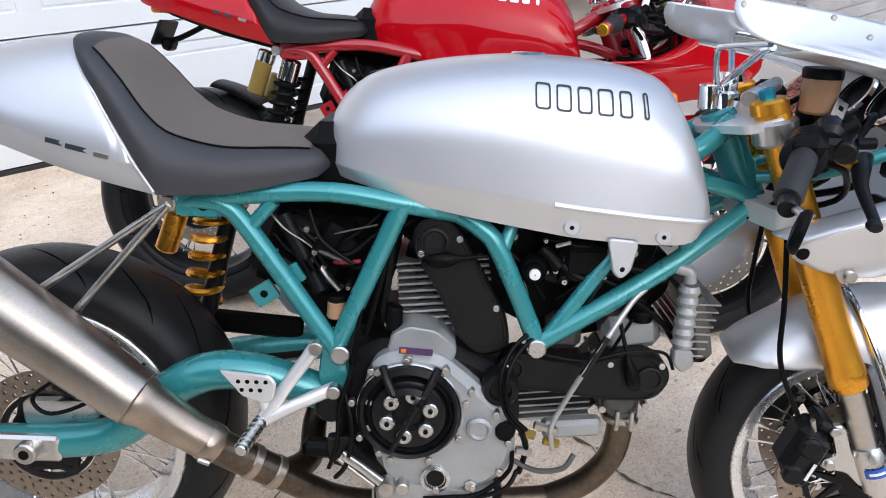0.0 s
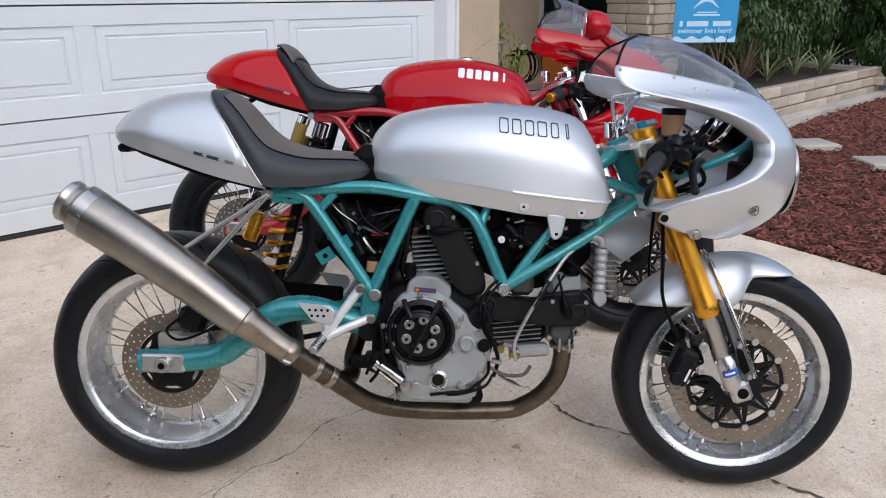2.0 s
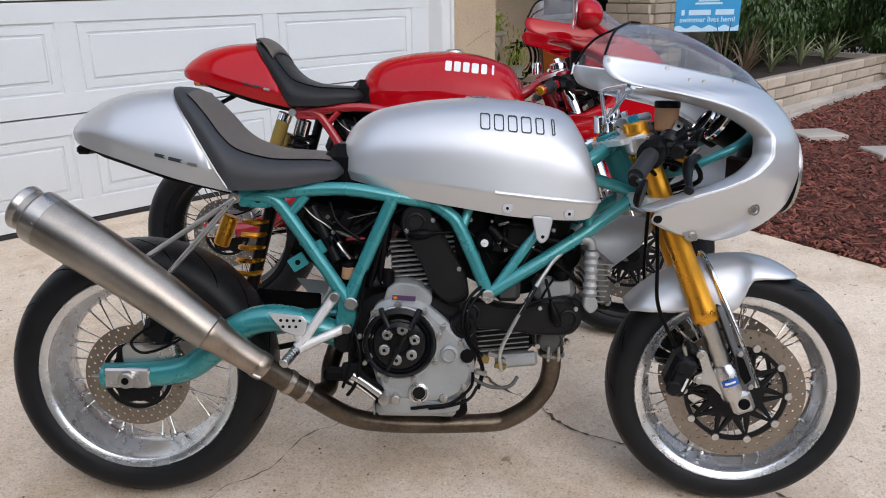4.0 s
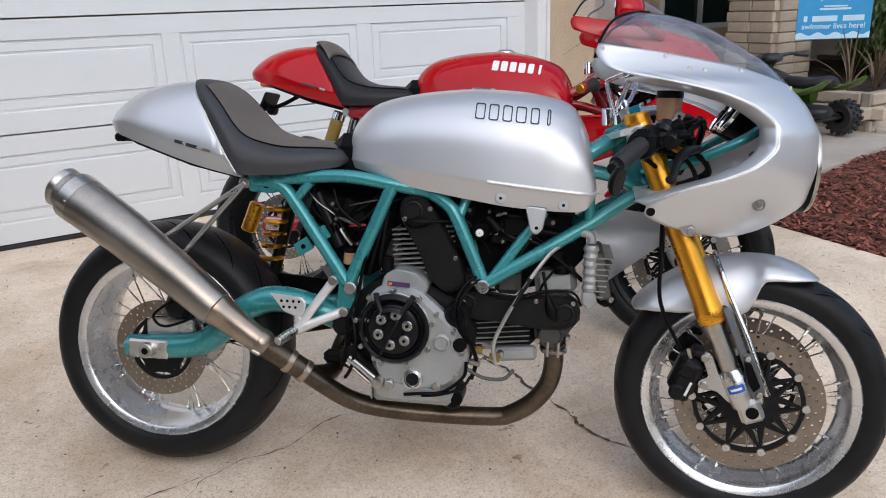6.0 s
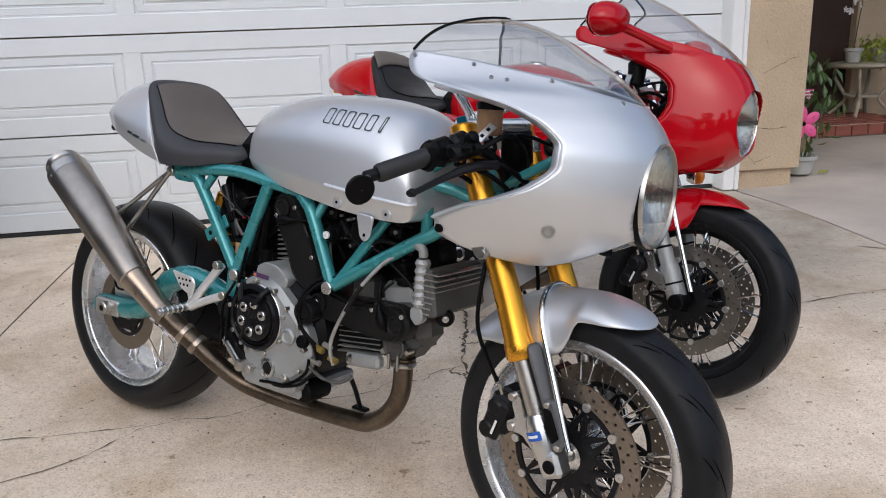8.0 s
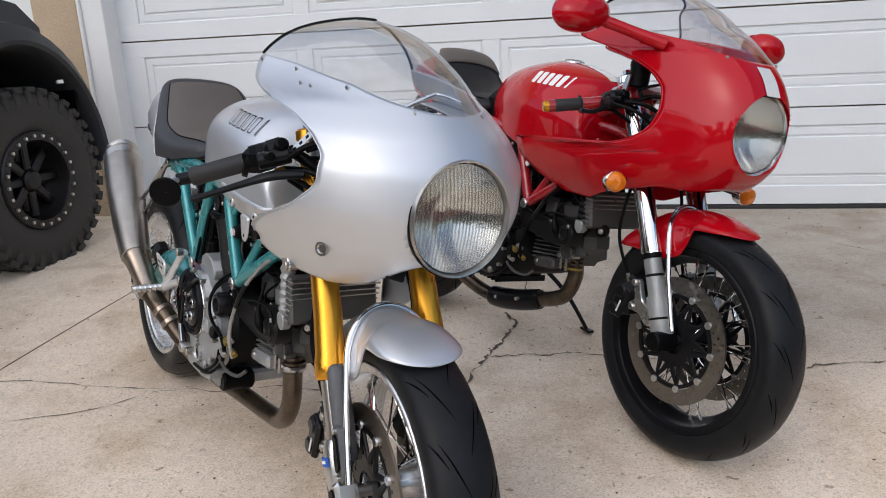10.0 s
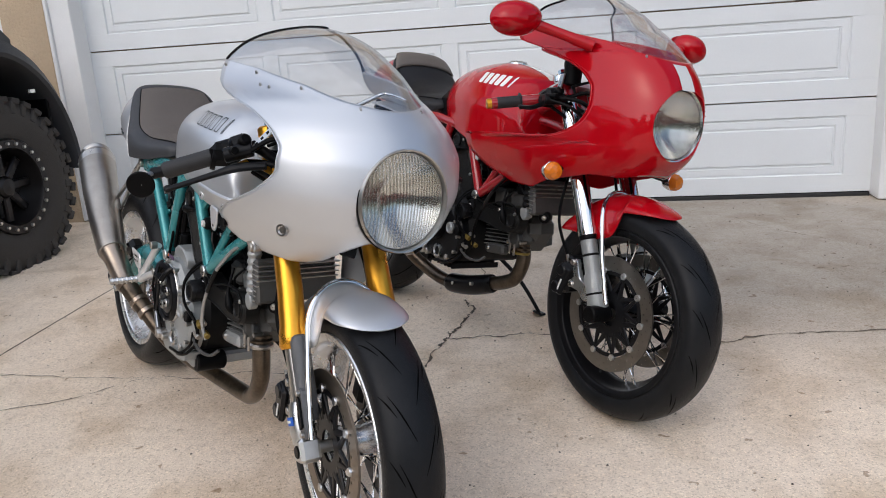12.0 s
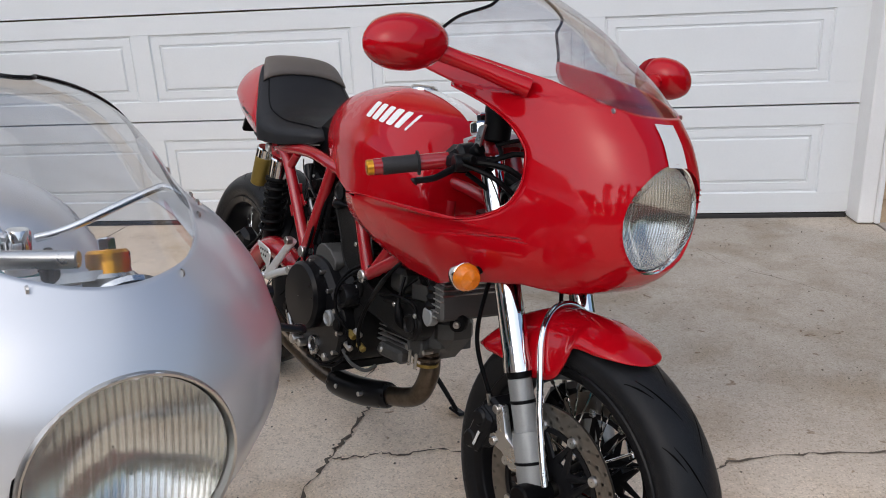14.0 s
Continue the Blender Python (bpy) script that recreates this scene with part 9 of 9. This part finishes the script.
            P("lever_screw", S(cyl((p.x, -sd * p.y, p.z), (w.x, -sd * w.y, w.z), 0.0075, sides=14)), GOLD, "gold adjuster screw")
        P("lever", S(tube(reach, sides=12, squash=0.6 if red else 1.35)), BLACK_METAL, "black brake lever" if sd < 0 else "black clutch lever")
        P("lever_perch", S(block((0.05, 0.035, 0.03), tuple(inner.lerp(outer, 0.26) + Vector((0.03, 0, 0))), 0.008)), BLACK_METAL, "", grip)
        if red:
            P("bar_end", S(cyl(g1, outer + (outer - inner).normalized() * 0.012, 0.0145, sides=16)), GOLD, "gold bar end")
        else:
            be = P("bar_end", S(cyl(outer, outer + Vector((-0.005, sd * 0.026, -0.006)), 0.012)), BLACK_METAL, "black bar-end clamp")
            if sd > 0:
                continue
            mc = outer + Vector((0.006, sd * 0.048, -0.026))
            P("mirror_stem", S(tube([tuple(outer + Vector((0, sd * 0.018, -0.004))), tuple(outer + Vector((0.008, sd * 0.038, -0.008))), tuple(mc)], 0.0055, 8)), STEEL, "", be)
            P("bar_end_mirror", S(lathe([(0.001, 0.010), (0.022, 0.008), (0.028, 0.002), (0.0285, -0.003), (0.0265, -0.005), (0.001, -0.005)], 30, m=pose(*mc) @ pose(0, 0, 0, 0, 0, 90 + sd * 18) @ pose(0, 0, 0, 12))), BLACK, "round folded bar-end mirror", be)
        # reservoirs
        if sd < 0 or red:
            rz = straight @ Vector((1.209, -0.117, 0.942)) if not red else Vector((1.205, sd * 0.118, 0.937))
            res = P("fluid_reservoir", S(lathe([(0.001, 0.032), (0.021, 0.032), (0.025, 0.028), (0.0265, -0.018), (0.001, -0.018)], 26, m=pose(*rz, -90))), AMBER_FLUID if not red else BLACK, "amber fluid reservoir with a black cap")
            P("reservoir_cap", S(lathe([(0.001, -0.034), (0.026, -0.033), (0.028, -0.030), (0.028, -0.018), (0.001, -0.017)], 26, m=pose(*rz, -90))), BLACK, "", res)
            if red:
                P("reservoir_bracket", S(plate(rounded([(1.188, 0.932), (1.208, 0.936), (1.196, 0.882), (1.178, 0.880)], 0.005), sd * 0.15, sd * 0.146)), ALLOY, "drilled bracket")
            else:
                hi, lo = straight @ Vector((1.232, -0.142, 0.930)), straight @ Vector((1.206, -0.172, 0.886))
                along = (hi - lo).normalized()
                across = along.cross(Vector((0.2, -1.0, 0.3))).normalized()
                m2 = Matrix((( *across, 0), (*across.cross(along), 0), (*along, 0), (0, 0, 0, 1))).transposed()
                m2.translation = (hi + lo) / 2
                br = P("reservoir_bracket", S(block((0.019, 0.004, 0.062), (0, 0, 0), 0.0018, m=m2)), ALLOY, "drilled alloy bracket")
                for k in (-0.017, 0.0, 0.017):
                    P("bracket_hole", S(block((0.008, 0.0052, 0.008), (0, 0, k), 0.0008, m=m2)), BLACK, "", br)
            P("fluid_hose", S(tube([tuple(rz + Vector((0, 0, -0.03))), tuple(rz + Vector((0.015, 0, -0.06))), tuple(inner.lerp(outer, 0.25) + Vector((0.03, 0, 0.01)))], 0.0045, 8)), BLACK)
    if not red:
        P("fairing_stay_rod", tube([(1.100, -0.004, 0.930), (1.088, -0.022, 0.965), (1.080, -0.044, 0.990), (1.084, -0.062, 0.998), (1.112, -0.160, 1.006)], 0.0052, 10), CHROME, "polished bent stay rod")
        P("fairing_stay_rod", tube([(1.108, -0.002, 0.938), (1.118, -0.062, 0.972), (1.126, -0.114, 1.000)], 0.0062, 10, smooth=False), CHROME, "polished stay rod")
        P("stay_eye", cyl((1.122, -0.108, 0.999), (1.130, -0.122, 1.003), 0.010, sides=14), CHROME)
        P("fairing_stay_rod", tube([(1.125, 0.02, 0.947), (1.14, 0.06, 0.962), (1.165, 0.15, 1.010), (1.18, 0.172, 1.016), (1.25, 0.178, 1.006)], 0.0055, 10), CHROME, "polished bent stay rod")
        P("steering_damper", S(cyl((1.115, -0.09, 0.93), (1.19, 0.06, 0.938), 0.012)), ALLOY, "bright steering damper across the yoke")
        P("damper_clamp", S(lathe([(0.001, -0.034), (0.013, -0.034), (0.0155, -0.03), (0.0155, -0.006), (0.021, -0.002), (0.022, 0.004), (0.022, 0.022), (0.001, 0.024)], 24, m=pose(1.103, 0.004, 0.925, -90))), CHROME, "polished steering-head nut")
        P("switch_box", S(lathe([(0.001, -0.045), (0.026, -0.044), (0.031, -0.038), (0.033, 0.02), (0.026, 0.03), (0.022, 0.05), (0.001, 0.052)], 26, m=pose(1.232, -0.035, 0.885, -82))), BLACK, "black sender housing between the bars")
        P("damper_bracket", S(block((0.028, 0.022, 0.045), (1.165, 0.03, 0.925), 0.008)), BLACK)
    P("ignition_barrel", S(cyl((1.075, 0, 0.94), (1.078, 0, 0.90), 0.017)), CHROME)
    for k, (pts, r) in enumerate((
        ([(1.20, -0.17, 0.865), (1.26, -0.12, 0.86), (1.30, -0.05, 0.80), (1.20, 0.0, 0.76)], 0.006),
        ([(1.19, -0.18, 0.86), (1.25, -0.14, 0.84), (1.27, -0.07, 0.78), (1.17, -0.03, 0.74)], 0.005),
        ([(1.20, 0.17, 0.865), (1.26, 0.12, 0.86), (1.30, 0.05, 0.80), (1.20, 0.0, 0.76)], 0.006),
        ([(1.17, -0.15, 0.84), (1.20, -0.1, 0.80), (1.15, -0.06, 0.74)], 0.005),
        ([(1.22, -0.13, 0.90), (1.27, -0.08, 0.92), (1.29, 0.0, 0.90)], 0.004),
    )):
        P("control_cable", S(tube(pts, r, 8)), BLACK)
    return bike


def bike_matrix(x, y, heading, lean):
    """On the sloping drive: the pitch follows the ground under both wheels."""
    h = radians(heading)
    y1 = y + 1.425 * math.sin(h)
    pitch = math.degrees(math.atan2(ground_z(y) - ground_z(y1), 1.425))
    return pose(x, y, ground_z(y), 0, 0, heading) @ pose(0, 0, 0, 0, pitch, 0) @ pose(0, 0, 0, -lean, 0, 0)


build_bike(bike_matrix(0.418, 1.719, -42.2, 8.9), False)
build_bike(bike_matrix(1.057, 2.484, -47.1, 10.6), True)
